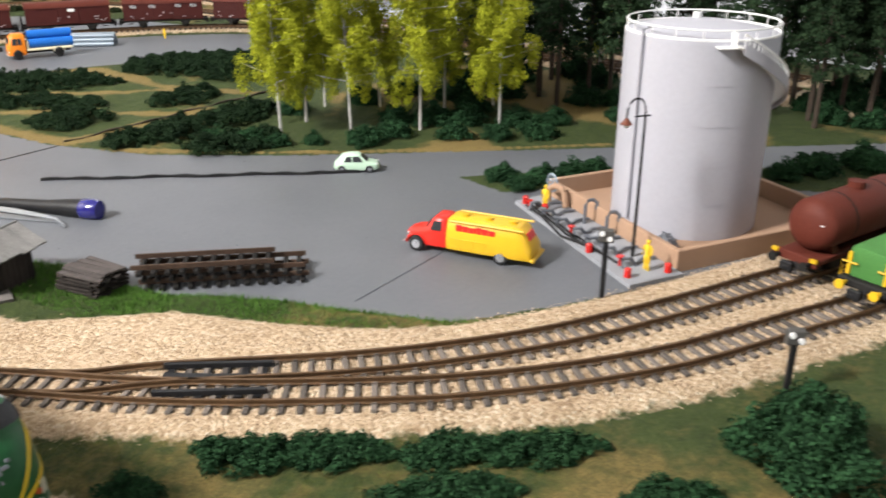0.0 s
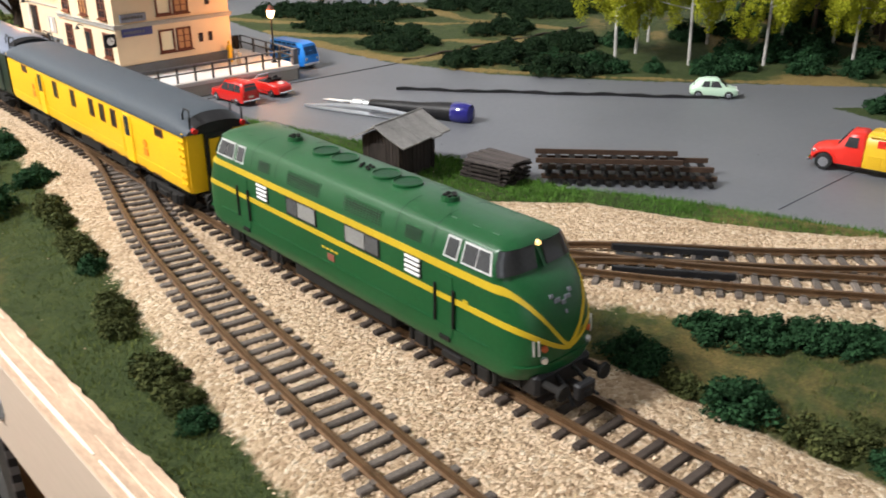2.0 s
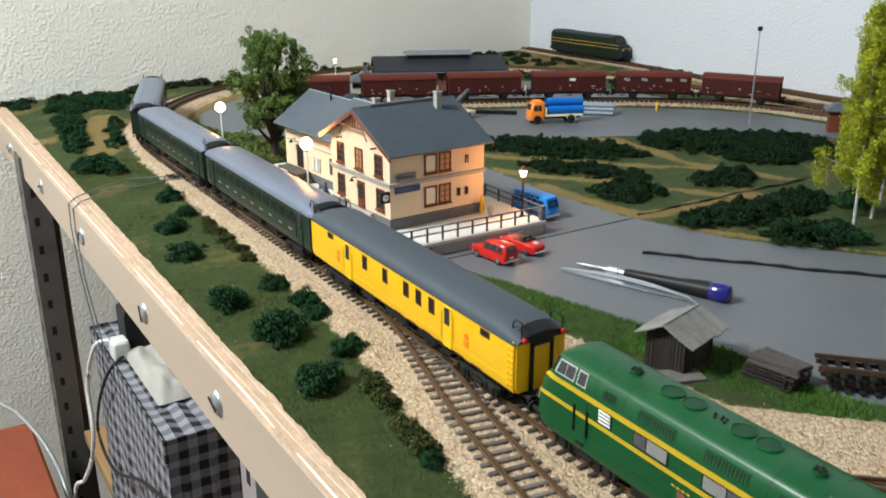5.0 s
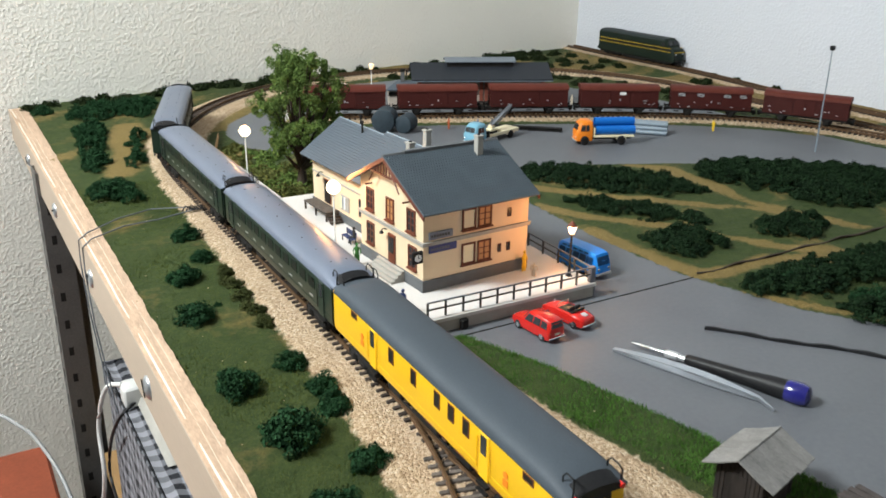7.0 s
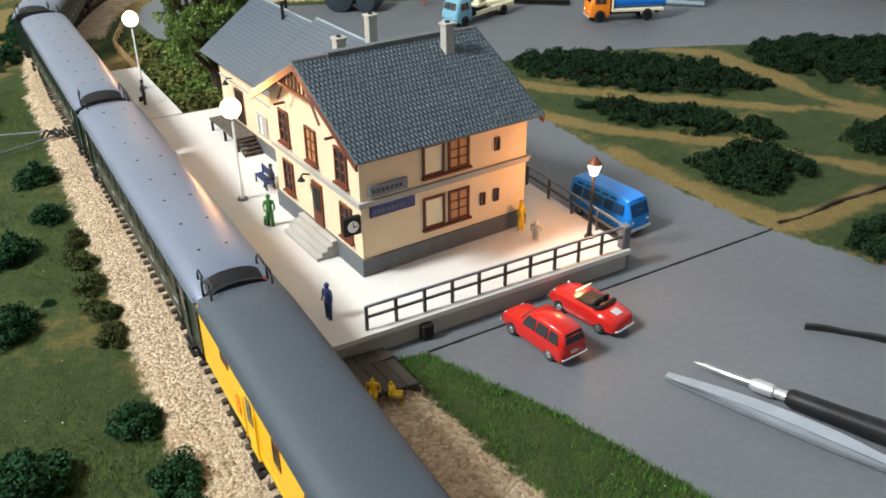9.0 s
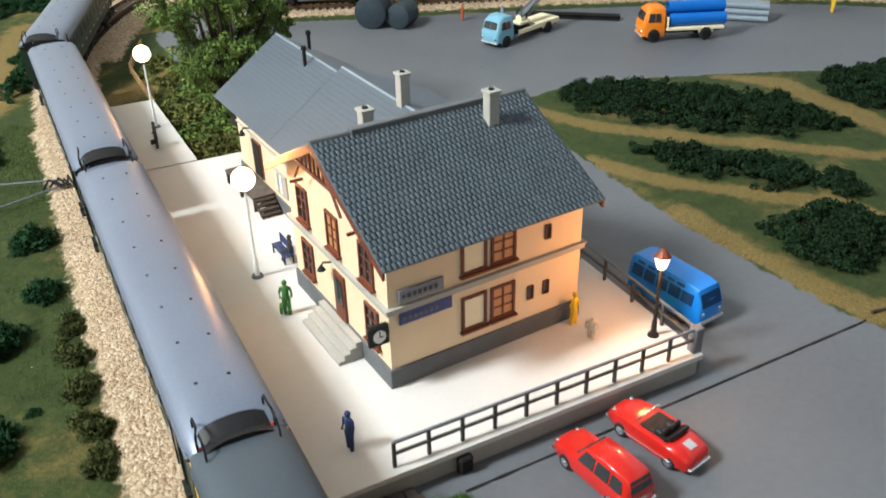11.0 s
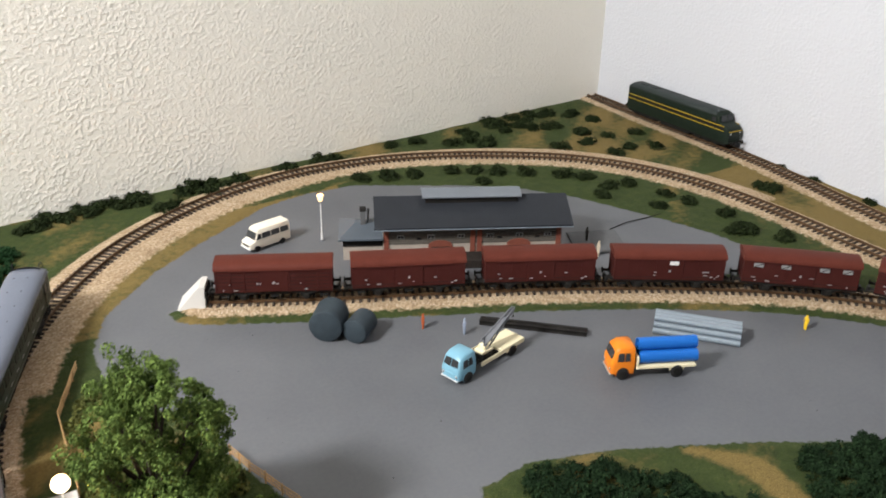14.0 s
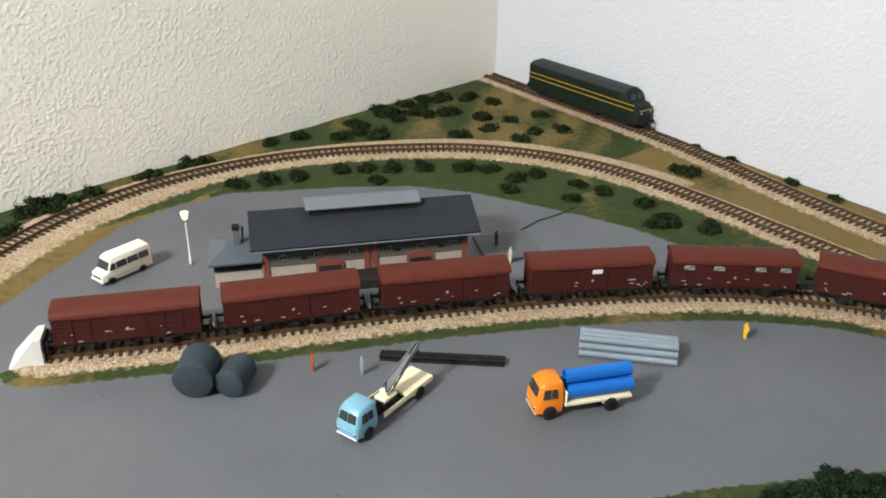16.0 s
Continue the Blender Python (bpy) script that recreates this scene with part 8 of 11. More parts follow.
def roadster_red(m):
    b = thing("red_convertible_car", "shiny red open convertible with black seats", "car", m)
    bm = bmesh.new()
    hull(bm, [(-0.0225, 0.0062, 0.0036, 0.0070, 0.0072, 0.0040), (-0.0205, 0.0082, 0.0028, 0.0088, 0.0098, 0.0052), (-0.0130, 0.0092, 0.0024, 0.0100, 0.0112, 0.0060), (-0.0085, 0.0093, 0.0024, 0.0102, 0.0106, 0.0074), (0.0040, 0.0093, 0.0024, 0.0102, 0.0106, 0.0074), (0.0075, 0.0092, 0.0024, 0.0102, 0.0112, 0.0060), (0.0160, 0.0086, 0.0026, 0.0092, 0.0100, 0.0050), (0.0212, 0.0072, 0.0032, 0.0078, 0.0084, 0.0040), (0.0228, 0.0050, 0.0042, 0.0066, 0.0068, 0.0030)])
    part("body", bm, "red", b, smooth=60)
    bm = bmesh.new()
    box(bm, (-0.0090, -0.0066, 0.0098), (0.0048, 0.0066, 0.0112), 0.0008, seg=2)
    part("cockpit", bm, "black", b)
    for s in (-1, 1):
        bm = bmesh.new()
        box(bm, (-0.0062, s * 0.0033 - 0.0024, 0.0108), (-0.0030, s * 0.0033 + 0.0024, 0.0126), 0.0006)
        box(bm, (-0.0078, s * 0.0033 - 0.0024, 0.0108), (-0.0060, s * 0.0033 + 0.0024, 0.0146), 0.0006)
        part("seat", bm, "black", b)
        bm = bmesh.new()
        ball(bm, (0.0195, s * 0.0058, 0.0086), 0.0013, 1, 8)
        part("headlight", bm, "chrome", b)
        detail(b, "tail_light", (-0.0212, s * 0.0066 - 0.0006, 0.0070), (-0.0204, s * 0.0066 + 0.0006, 0.0080), "figure_red")
        detail(b, "side_trim", (-0.016, s * 0.0093 - 0.0002, 0.0042), (0.014, s * 0.0093 + 0.0002, 0.0046), "chrome", 0)
    bm = bmesh.new()
    tube(bm, [(0.0068, -0.0064, 0.0108), (0.0046, -0.0058, 0.0148), (0.0046, 0.0058, 0.0148), (0.0068, 0.0064, 0.0108)], 0.0004)
    w = part("windscreen_frame", bm, "chrome", b)
    bm = bmesh.new()
    tube(bm, [(-0.0088, -0.0064, 0.0110), (-0.0104, -0.0062, 0.0122), (-0.0110, 0.0, 0.0128), (-0.0104, 0.0062, 0.0122), (-0.0088, 0.0064, 0.0110)], 0.0011)
    part("folded_hood", bm, "black", b)
    for x in (-0.0226, 0.0228):
        detail(b, "bumper", (x - 0.0007, -0.0070, 0.0036), (x + 0.0007, 0.0070, 0.0048), "chrome")
    ob = detail(b, "engine_grille", (-0.0022, -0.0022, -0.0002), (0.0022, 0.0022, 0.0002), "silver", 0)
    ob.matrix_basis = pose(-0.0168, 0, 0.0108, 0, -10, 0)
    wheels(b, (-0.0130, 0.0128), 0.0034, 0.0081)


def camper_blue(m):
    b = thing("blue_van", "bright blue camper van with roof windows", "van", m)
    bm = bmesh.new()
    hull(bm, [(-0.0250, 0.0088, 0.0034, 0.0100, 0.0182, 0.0072), (-0.0238, 0.0098, 0.0026, 0.0108, 0.0206, 0.0076), (-0.0200, 0.0100, 0.0024, 0.0110, 0.0216, 0.0080), (0.0160, 0.0100, 0.0024, 0.0110, 0.0216, 0.0080), (0.0215, 0.0099, 0.0024, 0.0110, 0.0206, 0.0078), (0.0240, 0.0094, 0.0028, 0.0104, 0.0150, 0.0078), (0.0252, 0.0080, 0.0036, 0.0094, 0.0104, 0.0068)])
    part("body", bm, "blue", b, smooth=45)
    q = []
    for k in range(5):
        x = -0.0215 + k * 0.0085
        q.append(([(x, 0.0122), (x + 0.0072, 0.0122), (x + 0.0072, 0.0176), (x, 0.0176)], 0.0097, 0.0086))
    side_glass(b, q, "van_glass")
    side_glass(b, [([(-0.019 + 0.0068 * k, 0.0190), (-0.0140 + 0.0068 * k, 0.0190), (-0.0140 + 0.0068 * k, 0.0204), (-0.019 + 0.0068 * k, 0.0204)], 0.0084, 0.0076) for k in range(5)], "van_glass", name="roof_window")
    cross_glass(b, 0.0246, 0.0118, 0.0072, 0.0220, 0.0184, 0.0068, 0.0006, "van_glass")
    cross_glass(b, -0.0250, 0.0124, 0.0066, -0.0240, 0.0176, 0.0062, -0.0006, "van_glass", name="rear_window")
    for x in (-0.0252, 0.0254):
        detail(b, "bumper", (x - 0.0007, -0.0090, 0.0034), (x + 0.0007, 0.0090, 0.0052), "silver")
    for s in (-1, 1):
        bm = bmesh.new()
        ball(bm, (0.0246, s * 0.0062, 0.0086), 0.0014, 1, 8)
        part("headlight", bm, "chrome", b)
    wheels(b, (-0.0150, 0.0140), 0.0038, 0.0086)


def minibus(m):
    b = thing("cream_minibus", "cream minibus parked by the goods shed", "minibus", m)
    bm = bmesh.new()
    hull(bm, [(-0.0285, 0.0098, 0.0042, 0.0120, 0.0220, 0.0088), (-0.0275, 0.0106, 0.0034, 0.0124, 0.0242, 0.0092), (0.0120, 0.0106, 0.0034, 0.0124, 0.0242, 0.0092), (0.0165, 0.0105, 0.0034, 0.0124, 0.0228, 0.0090), (0.0205, 0.0104, 0.0034, 0.0120, 0.0150, 0.0086), (0.0215, 0.0103, 0.0034, 0.0118, 0.0126, 0.0084), (0.0270, 0.0096, 0.0038, 0.0104, 0.0112, 0.0074), (0.0282, 0.0086, 0.0046, 0.0094, 0.0098, 0.0064)])
    part("body", bm, "bus_cream", b, smooth=40)
    side_glass(b, [([(-0.0255 + 0.0128 * k, 0.0138), (-0.0142 + 0.0128 * k, 0.0138), (-0.0142 + 0.0128 * k, 0.0194), (-0.0255 + 0.0128 * k, 0.0194)], 0.0105, 0.0096) for k in range(3)] + [([(0.0130, 0.0138), (0.0195, 0.0138), (0.0165, 0.0192), (0.0130, 0.0192)], 0.0105, 0.0096)])
    cross_glass(b, 0.0210, 0.0134, 0.0088, 0.0174, 0.0204, 0.0080, 0.0006)
    cross_glass(b, -0.0286, 0.0140, 0.0080, -0.0281, 0.0200, 0.0074, -0.0005, name="rear_window")
    detail(b, "grille", (0.0276, -0.0060, 0.0060), (0.0285, 0.0060, 0.0086), "black")
    for x in (-0.0286, 0.0284):
        detail(b, "bumper", (x - 0.0007, -0.0098, 0.0036), (x + 0.0007, 0.0098, 0.0054), "white")
    bm = bmesh.new()
    cyl(bm, (-0.004, 0, 0.0240), (-0.004, 0, 0.0252), 0.0016, seg=10)
    part("roof_vent", bm, "bus_cream", b)
    for s in (-1, 1):
        bm = bmesh.new()
        ball(bm, (0.0272, s * 0.0078, 0.0082), 0.0014, 1, 8)
        part("headlight", bm, "chrome", b)
    wheels(b, (-0.0165, 0.0185), 0.0044, 0.0093, rim="dark")


def lorry_cab(b, colour, x0):
    """A forward-control cab; x0 is its back."""
    bm = bmesh.new()
    hull(bm, [(x0, 0.0122, 0.0052, 0.0166, 0.0292, 0.0102), (x0 + 0.0030, 0.0126, 0.0050, 0.0168, 0.0304, 0.0106), (x0 + 0.0130, 0.0126, 0.0050, 0.0168, 0.0302, 0.0104), (x0 + 0.0185, 0.0122, 0.0050, 0.0166, 0.0272, 0.0100), (x0 + 0.0215, 0.0114, 0.0052, 0.0160, 0.0176, 0.0100), (x0 + 0.0225, 0.0100, 0.0058, 0.0150, 0.0156, 0.0086)])
    c = part("cab", bm, colour, b, smooth=55)
    side_glass(b, [([(x0 + 0.0045, 0.0180), (x0 + 0.0095, 0.0180), (x0 + 0.0095, 0.0252), (x0 + 0.0050, 0.0252)], 0.0124, 0.0112), ([(x0 + 0.0105, 0.0180), (x0 + 0.0170, 0.0180), (x0 + 0.0158, 0.0252), (x0 + 0.0105, 0.0252)], 0.0124, 0.0112)], name="cab_window")
    for s in (-1, 1):
        bm = bmesh.new()
        a = [Vector((x0 + 0.0212, s * 0.0007, 0.0186)), Vector((x0 + 0.0208, s * 0.0088, 0.0190)), Vector((x0 + 0.0188, s * 0.0080, 0.0254)), Vector((x0 + 0.0192, s * 0.0007, 0.0258))]
        loft(bm, [[p - Vector((0.0006, 0, 0)) for p in a], [p + Vector((0.0010, 0, 0.0002)) for p in a]])
        part("windscreen", bm, "window_dark", b, smooth=0)
    detail(b, "grille", (x0 + 0.0216, -0.0058, 0.0076), (x0 + 0.0230, 0.0058, 0.0122), colour, 0.0004)
    detail(b, "bumper", (x0 + 0.0214, -0.0110, 0.0044), (x0 + 0.0232, 0.0110, 0.0058), "silver", 0.0004)
    for s in (-1, 1):
        bm = bmesh.new()
        cyl(bm, (x0 + 0.0110, s * 0.0112, 0.0066), (x0 + 0.0110, s * 0.01268, 0.0066), 0.0062, seg=18)
        part("wheel_arch", bm, colour, b)
    for s in (-1, 1):
        bm = bmesh.new()
        ball(bm, (x0 + 0.0218, s * 0.0085, 0.0094), 0.0018, 1, 10)
        part("headlight", bm, "chrome", b)
    return c


def pipe_lorry(m):
    b = thing("pipe_lorry", "orange lorry loaded with three blue pipes", "lorry", m)
    lorry_cab(b, "orange", 0.0225)
    detail(b, "chassis", (-0.036, -0.0050, 0.0060), (0.040, 0.0050, 0.0095), "dark")
    detail(b, "flatbed", (-0.0380, -0.0130, 0.0096), (0.0205, 0.0130, 0.0122), "ivory", 0.0004)
    for s in (-1, 1):
        bm = bmesh.new()
        prism(bm, [(-0.0275, 0.0098), (-0.0262, 0.0066), (-0.0225, 0.0106), (-0.0165, 0.0106), (-0.0128, 0.0066), (-0.0115, 0.0098)], s * 0.0108, s * 0.0122, "y")
        part("mudguard", bm, "ivory", b, smooth=0)
    detail(b, "headboard", (0.0185, -0.0125, 0.0120), (0.0200, 0.0125, 0.0215), "ivory", 0.0004)
    wheels(b, (-0.0195, 0.0335), 0.0060, 0.0119, 0.0036, "dark")
    for y, z, name in ((-0.0058, 0.0178, 0), (0.0058, 0.0178, 0), (0.0, 0.0276, 0)):
        bm = bmesh.new()
        rows = []
        for x, r in ((-0.0400, 0.0056), (0.0175, 0.0056), (0.0175, 0.0047), (-0.0400, 0.0047), (-0.0400, 0.0056)):
            rows.append([Vector((x, y + r * math.cos(a), z + r * math.sin(a))) for a in np.linspace(0, 2 * math.pi, 22, endpoint=False)])
        loft(bm, rows, cap=False)
        part("pipe", bm, "pipe_blue", b, "blue plastic pipe")


def crane_lorry(m):
    b = thing("crane_lorry", "pale blue crane lorry with a cream flatbed and grey jib", "lorry", m)
    lorry_cab(b, "sky_blue", 0.0225)
    detail(b, "chassis", (-0.044, -0.0050, 0.0060), (0.040, 0.0050, 0.0095), "dark")
    detail(b, "flatbed", (-0.0470, -0.0125, 0.0096), (-0.0140, 0.0125, 0.0130), "ivory", 0.0004)
    for s in (-1, 1):
        detail(b, "side_board", (-0.0465, s * 0.0120 - 0.0006, 0.0080), (0.0150, s * 0.0120 + 0.0006, 0.0128), "ivory", 0.0003)
        detail(b, "mudguard", (-0.0370, s * 0.0115 - 0.0010, 0.0050), (-0.0210, s * 0.0115 + 0.0010, 0.0096), "ivory", 0.0012)
    wheels(b, (-0.029, 0.0335), 0.0058, 0.0119, 0.0036, "dark")
    bm = bmesh.new()
    cyl(bm, (-0.001, 0, 0.0095), (-0.001, 0, 0.0138), 0.0082, seg=18)
    part("turntable", bm, "dark", b)
    for x, y in ((0.0090, 0.0060), (0.0120, -0.0055), (-0.0085, -0.0080)):
        bm = bmesh.new()
        cyl(bm, (x, y - 0.0016, 0.0130), (x, y + 0.0016, 0.0130), 0.0024, seg=12)
        part("cable_drum", bm, "black", b)
    bm = bmesh.new()
    box(bm, (-0.009, -0.0062, 0.0138), (0.007, 0.0062, 0.0178), 0.0010)
    box(bm, (-0.004, -0.0045, 0.0175), (0.003, 0.0045, 0.0225), 0.0012)
    part("winch", bm, "ivory", b)
    bm = bmesh.new()
    for s in (-1, 1):
        for e in (-1, 1):
            tube(bm, [(0.002, s * 0.0038, 0.0190 + e * 0.0026), (-0.006, s * 0.0038, 0.0232 + e * 0.0030), (-0.042, s * 0.0014, 0.0452 + e * 0.0010)], 0.0009, 6)
        for k in range(9):
            f, g = k / 9, (k + 1) / 9
            e = 1 if k % 2 else -1
            tube(bm, [(-0.006 - 0.036 * f, s * (0.0038 - 0.0024 * f), 0.0232 + 0.022 * f + e * (0.0030 - 0.0020 * f)), (-0.006 - 0.036 * g, s * (0.0038 - 0.0024 * g), 0.0232 + 0.022 * g - e * (0.0030 - 0.0020 * g))], 0.0005, 5)
    loft(bm, [[Vector((x, -w, z - 0.0004)), Vector((x, w, z - 0.0004)), Vector((x, w, z + 0.0004)), Vector((x, -w, z + 0.0004))] for x, z, w in ((0.002, 0.0206, 0.0036), (-0.006, 0.0252, 0.0036), (-0.030, 0.0388, 0.0020))])
    part("jib", bm, "jib_grey", b, "grey tapered lattice jib", smooth=0)
    bm = bmesh.new()
    tube(bm, [(-0.0415, 0, 0.0450), (-0.0420, 0, 0.0360)], 0.0003)
    ball(bm, (-0.0420, 0, 0.0352), 0.0011, 1.3, 8)
    part("hook", bm, "dark", b)
    bm = bmesh.new()
    tube(bm, [(0.002, 0.003, 0.0220), (0.003, 0.004, 0.0330), (0.0065, 0.004, 0.0330)], 0.0008)
    part("exhaust", bm, "pipework", b)


def tank_lorry(m):
    b = thing("fuel_tanker_lorry", "red and yellow fuel tanker lorry with red lettering", "tanker lorry", m)
    bm = bmesh.new()
    hull(bm, [(0.0115, 0.0098, 0.0048, 0.0140, 0.0218, 0.0080), (0.0135, 0.0104, 0.0046, 0.0142, 0.0232, 0.0084), (0.0205, 0.0104, 0.0046, 0.0142, 0.0228, 0.0082), (0.0255, 0.0102, 0.0046, 0.0140, 0.0160, 0.0078), (0.0270, 0.0094, 0.0046, 0.0136, 0.0148, 0.0060), (0.0350, 0.0086, 0.0048, 0.0122, 0.0136, 0.0046), (0.0395, 0.0072, 0.0050, 0.0106, 0.0118, 0.0036), (0.0408, 0.0054, 0.0056, 0.0096, 0.0100, 0.0028)])
    part("cab", bm, "red_plastic", b, smooth=60)
    for s in (-1, 1):
        bm = bmesh.new()
        rows = []
        for k in range(9):
            a = math.pi * k / 8
            x, z = 0.0320 + 0.0072 * math.cos(a), 0.0052 + 0.0062 * math.sin(a)
            rows.append([Vector((x, s * 0.0070, z)), Vector((x, s * 0.0104, z)), Vector((x * 0.98 + 0.00064, s * 0.0104, z - 0.0010)), Vector((x * 0.98 + 0.00064, s * 0.0070, z - 0.0010))])
        loft(bm, rows)
        part("mudguard", bm, "red_plastic", b)
        bm = bmesh.new()
        ball(bm, (0.0385, s * 0.0066, 0.0094), 0.0016, 1, 10)
        part("headlight", bm, "chrome", b)
    side_glass(b, [([(0.0150, 0.0152), (0.0222, 0.0152), (0.0205, 0.0206), (0.0150, 0.0206)], 0.0102, 0.0088)], name="cab_window")
    cross_glass(b, 0.0256, 0.0156, 0.0082, 0.0220, 0.0212, 0.0074, 0.0007)
    detail(b, "bumper", (0.0405, -0.0096, 0.0036), (0.0420, 0.0096, 0.0054), "chrome", 0.0004)
    bm = bmesh.new()
    rows = []
    for x, k, zt in ((-0.0450, 0.90, 0.0110), (-0.0440, 0.95, 0.0135), (-0.0385, 0.98, 0.0222), (-0.0350, 1.0, 0.0238), (0.0095, 1.0, 0.0238), (0.0108, 0.97, 0.0232)):
        w = 0.0118 * k
        half = ((0.96, 0.0050), (1.0, 0.0070), (1.0, 0.0130), (0.90, 0.0165), (0.84, 0.0213), (0.62, 0.0238))
        rise = (zt - 0.0050) / 0.0188
        rows.append([Vector((x, -w * q, 0.0050 + (z - 0.0050) * rise)) for q, z in half] + [Vector((x, w * q, 0.0050 + (z - 0.0050) * rise)) for q, z in half[::-1]])
    loft(bm, rows)
    part("tank", bm, "tanker_yellow", b, smooth=40)
    for s in (-1, 1):
        bm = bmesh.new()
        tube(bm, [(-0.040, s * 0.0102, 0.0228), (0.009, s * 0.0102, 0.0228)], 0.0008)
        part("top_rail", bm, "tanker_yellow", b)
        bm = bmesh.new()
        for k in range(6):
            x = -0.0215 + k * 0.0044
            box(bm, (x, s * 0.01015 - 0.0004, 0.0170), (x + 0.0041, s * 0.01015 + 0.0006, 0.0203 + 0.0004 * (k % 3)), 0.0002)
        part("brand_bars", bm, "red_plastic", b, "row of red shapes in place of lettering", smooth=0)
        for k in range(3):
            detail(b, "locker_door", (-0.016 + 0.0085 * k, s * 0.0118 - 0.0003, 0.0072), (-0.0085 + 0.0085 * k, s * 0.0118 + 0.0002, 0.0126), "tanker_yellow", 0.0001)
    bm = bmesh.new()
    box(bm, (-0.0006, -0.0055, -0.0025), (0.0006, 0.0055, 0.0025), 0.0003, pose(-0.0415, 0, 0.0182, 0, 32, 0))
    part("rear_panel", bm, "red_plastic", b, "red panel on the sloping tail", smooth=0)
    for k in range(3):
        bm = bmesh.new()
        cyl(bm, (-0.030 + 0.016 * k, 0, 0.0236), (-0.030 + 0.016 * k, 0, 0.0252), 0.0026, seg=12)
        part("filler_cap", bm, "tanker_yellow", b)
    detail(b, "rear_bumper", (-0.0475, -0.0115, 0.0042), (-0.0445, 0.0115, 0.0066), "tanker_yellow", 0.0008)
    wheels(b, (-0.0255, 0.0320), 0.0049, 0.0098, 0.0036, "chrome")


saloon_mint(pose(0.5425, 0.0240, 0.0, 0, 0, -55) @ Matrix.Diagonal((1.0, 1.0, 0.90, 1)))
estate_red(pose(0.2625, 0.2690, 0.0, 0, 0, 96) @ Matrix.Diagonal((0.94, 0.92, 0.98, 1)))
roadster_red(pose(0.2950, 0.2740, 0.0, 0, 0, 100) @ Matrix.Diagonal((0.97, 0.94, 1.0, 1)))
camper_blue(pose(0.3710, 0.3500, 0.0, 0, 0, -84) @ Matrix.Diagonal((0.98, 0.98, 1.06, 1)))
minibus(pose(0.4700, 1.1295, 0.0, 0, 0, 195) @ Matrix.Diagonal((1.0, 1.0, 1.12, 1)))
pipe_lorry(pose(0.6925, 0.7020, 0.0, 0, 0, 157) @ Matrix.Diagonal((0.97, 1.0, 1.08, 1)))
crane_lorry(pose(0.5605, 0.7880, 0.0, 0, 0, 197) @ Matrix.Diagonal((1.02, 0.93, 0.94, 1)))
tank_lorry(pose(0.4485, -0.1470, 0.0, 0, 0, 101) @ Matrix.Diagonal((1.00, 0.98, 1.05, 1)))

# ---- plants: crowns and bushes of many small leaves ----
def leaf_cloud(centres, normals, size, rng, jitter=0.5):
    """Small folded leaves at the given places: two triangles each."""
    n = len(centres)
    d = normals + rng.normal(0, jitter, (n, 3))
    d /= np.linalg.norm(d, axis=1, keepdims=True) + 1e-9
    side = np.cross(d, rng.normal(0, 1, (n, 3)))
    side /= np.linalg.norm(side, axis=1, keepdims=True) + 1e-9
    along = np.cross(side, d)
    s = size * rng.uniform(0.6, 1.35, (n, 1))
    a, b = centres - along * s, centres + along * s
    c, e = centres + side * s * 0.75 + d * s * 0.35, centres - side * s * 0.75 + d * s * 0.35
    verts = np.stack([a, c, b, e], 1).reshape(-1, 3)
    i = np.arange(n)[:, None] * 4
    faces = np.concatenate([i + np.array([[0, 1, 2]]), i + np.array([[0, 2, 3]])])
    return verts, faces


def clumps(spots, radius, per, size, rng, squash=0.8):
    """Leaves over round clumps set at spots."""
    out_c, out_n = [], []
    for p in spots:
        v = rng.normal(0, 1, (per, 3))
        v /= np.linalg.norm(v, axis=1, keepdims=True)
        r = radius * rng.uniform(0.7, 1.25) * rng.uniform(0.55, 1.05, (per, 1))
        out_c.append(np.asarray(p) + v * r * np.array([1, 1, squash]))
        out_n.append(v)
    return leaf_cloud(np.concatenate(out_c), np.concatenate(out_n), size, rng)


def bush_mesh(name, rx, ry, hgt, n, seed, mat, leaf=0.00100, per=64):
    rng = np.random.default_rng(seed)
    k = int(n)
    a, r = rng.uniform(0, 2 * math.pi, k), np.sqrt(rng.uniform(0, 1, k))
    wob = 1 + 0.18 * np.sin(3 * a + seed) + 0.12 * np.sin(5 * a + 2 * seed)
    x, y = rx * r * np.cos(a) * wob, ry * r * np.sin(a) * wob
    top = hgt * np.sqrt(np.clip(1 - 0.85 * r**2, 0.05, 1)) * rng.uniform(0.55, 1.1, k)
    z = top * rng.uniform(0.35, 1.0, k)
    rad = 0.0030 + 0.10 * min(rx, ry)
    v, f = clumps(np.stack([x, y, z], 1), min(rad, 0.0046), per, leaf, rng)
    v[:, 2] = np.maximum(v[:, 2], -0.0006)
    return from_arrays(name, v, f, mat)


BUSH = [bush_mesh("bush", 0.0118, 0.0105, 0.0152, 62, 11 + k, "leaf_bush", 0.00082, 76) for k in range(4)]
OLIVE = [bush_mesh("low_shrub", 0.0125, 0.0092, 0.0108, 36, 31 + k, "leaf_olive", 0.00085, 70) for k in range(3)]
HEDGE = [bush_mesh("shrub_bank", 0.036, 0.0175, 0.0175, 190, 51 + k, "leaf_bush", 0.00115, 60) for k in range(3)]
SMALL = [bush_mesh("small_bush", 0.0092, 0.0062, 0.0062, 17, 71 + k, "leaf_wall", 0.0010, 56) for k in range(3)]


def plant(me, x, y, turn, k, label, category, group, z=0.0):
    ob = new(me.name.split(".")[0], me)
    ob.matrix_basis = pose(x, y, z, 0, 0, turn) @ Matrix.Diagonal((k, k, k * 0.97, 1))
    tagged(ob, label, category, group)


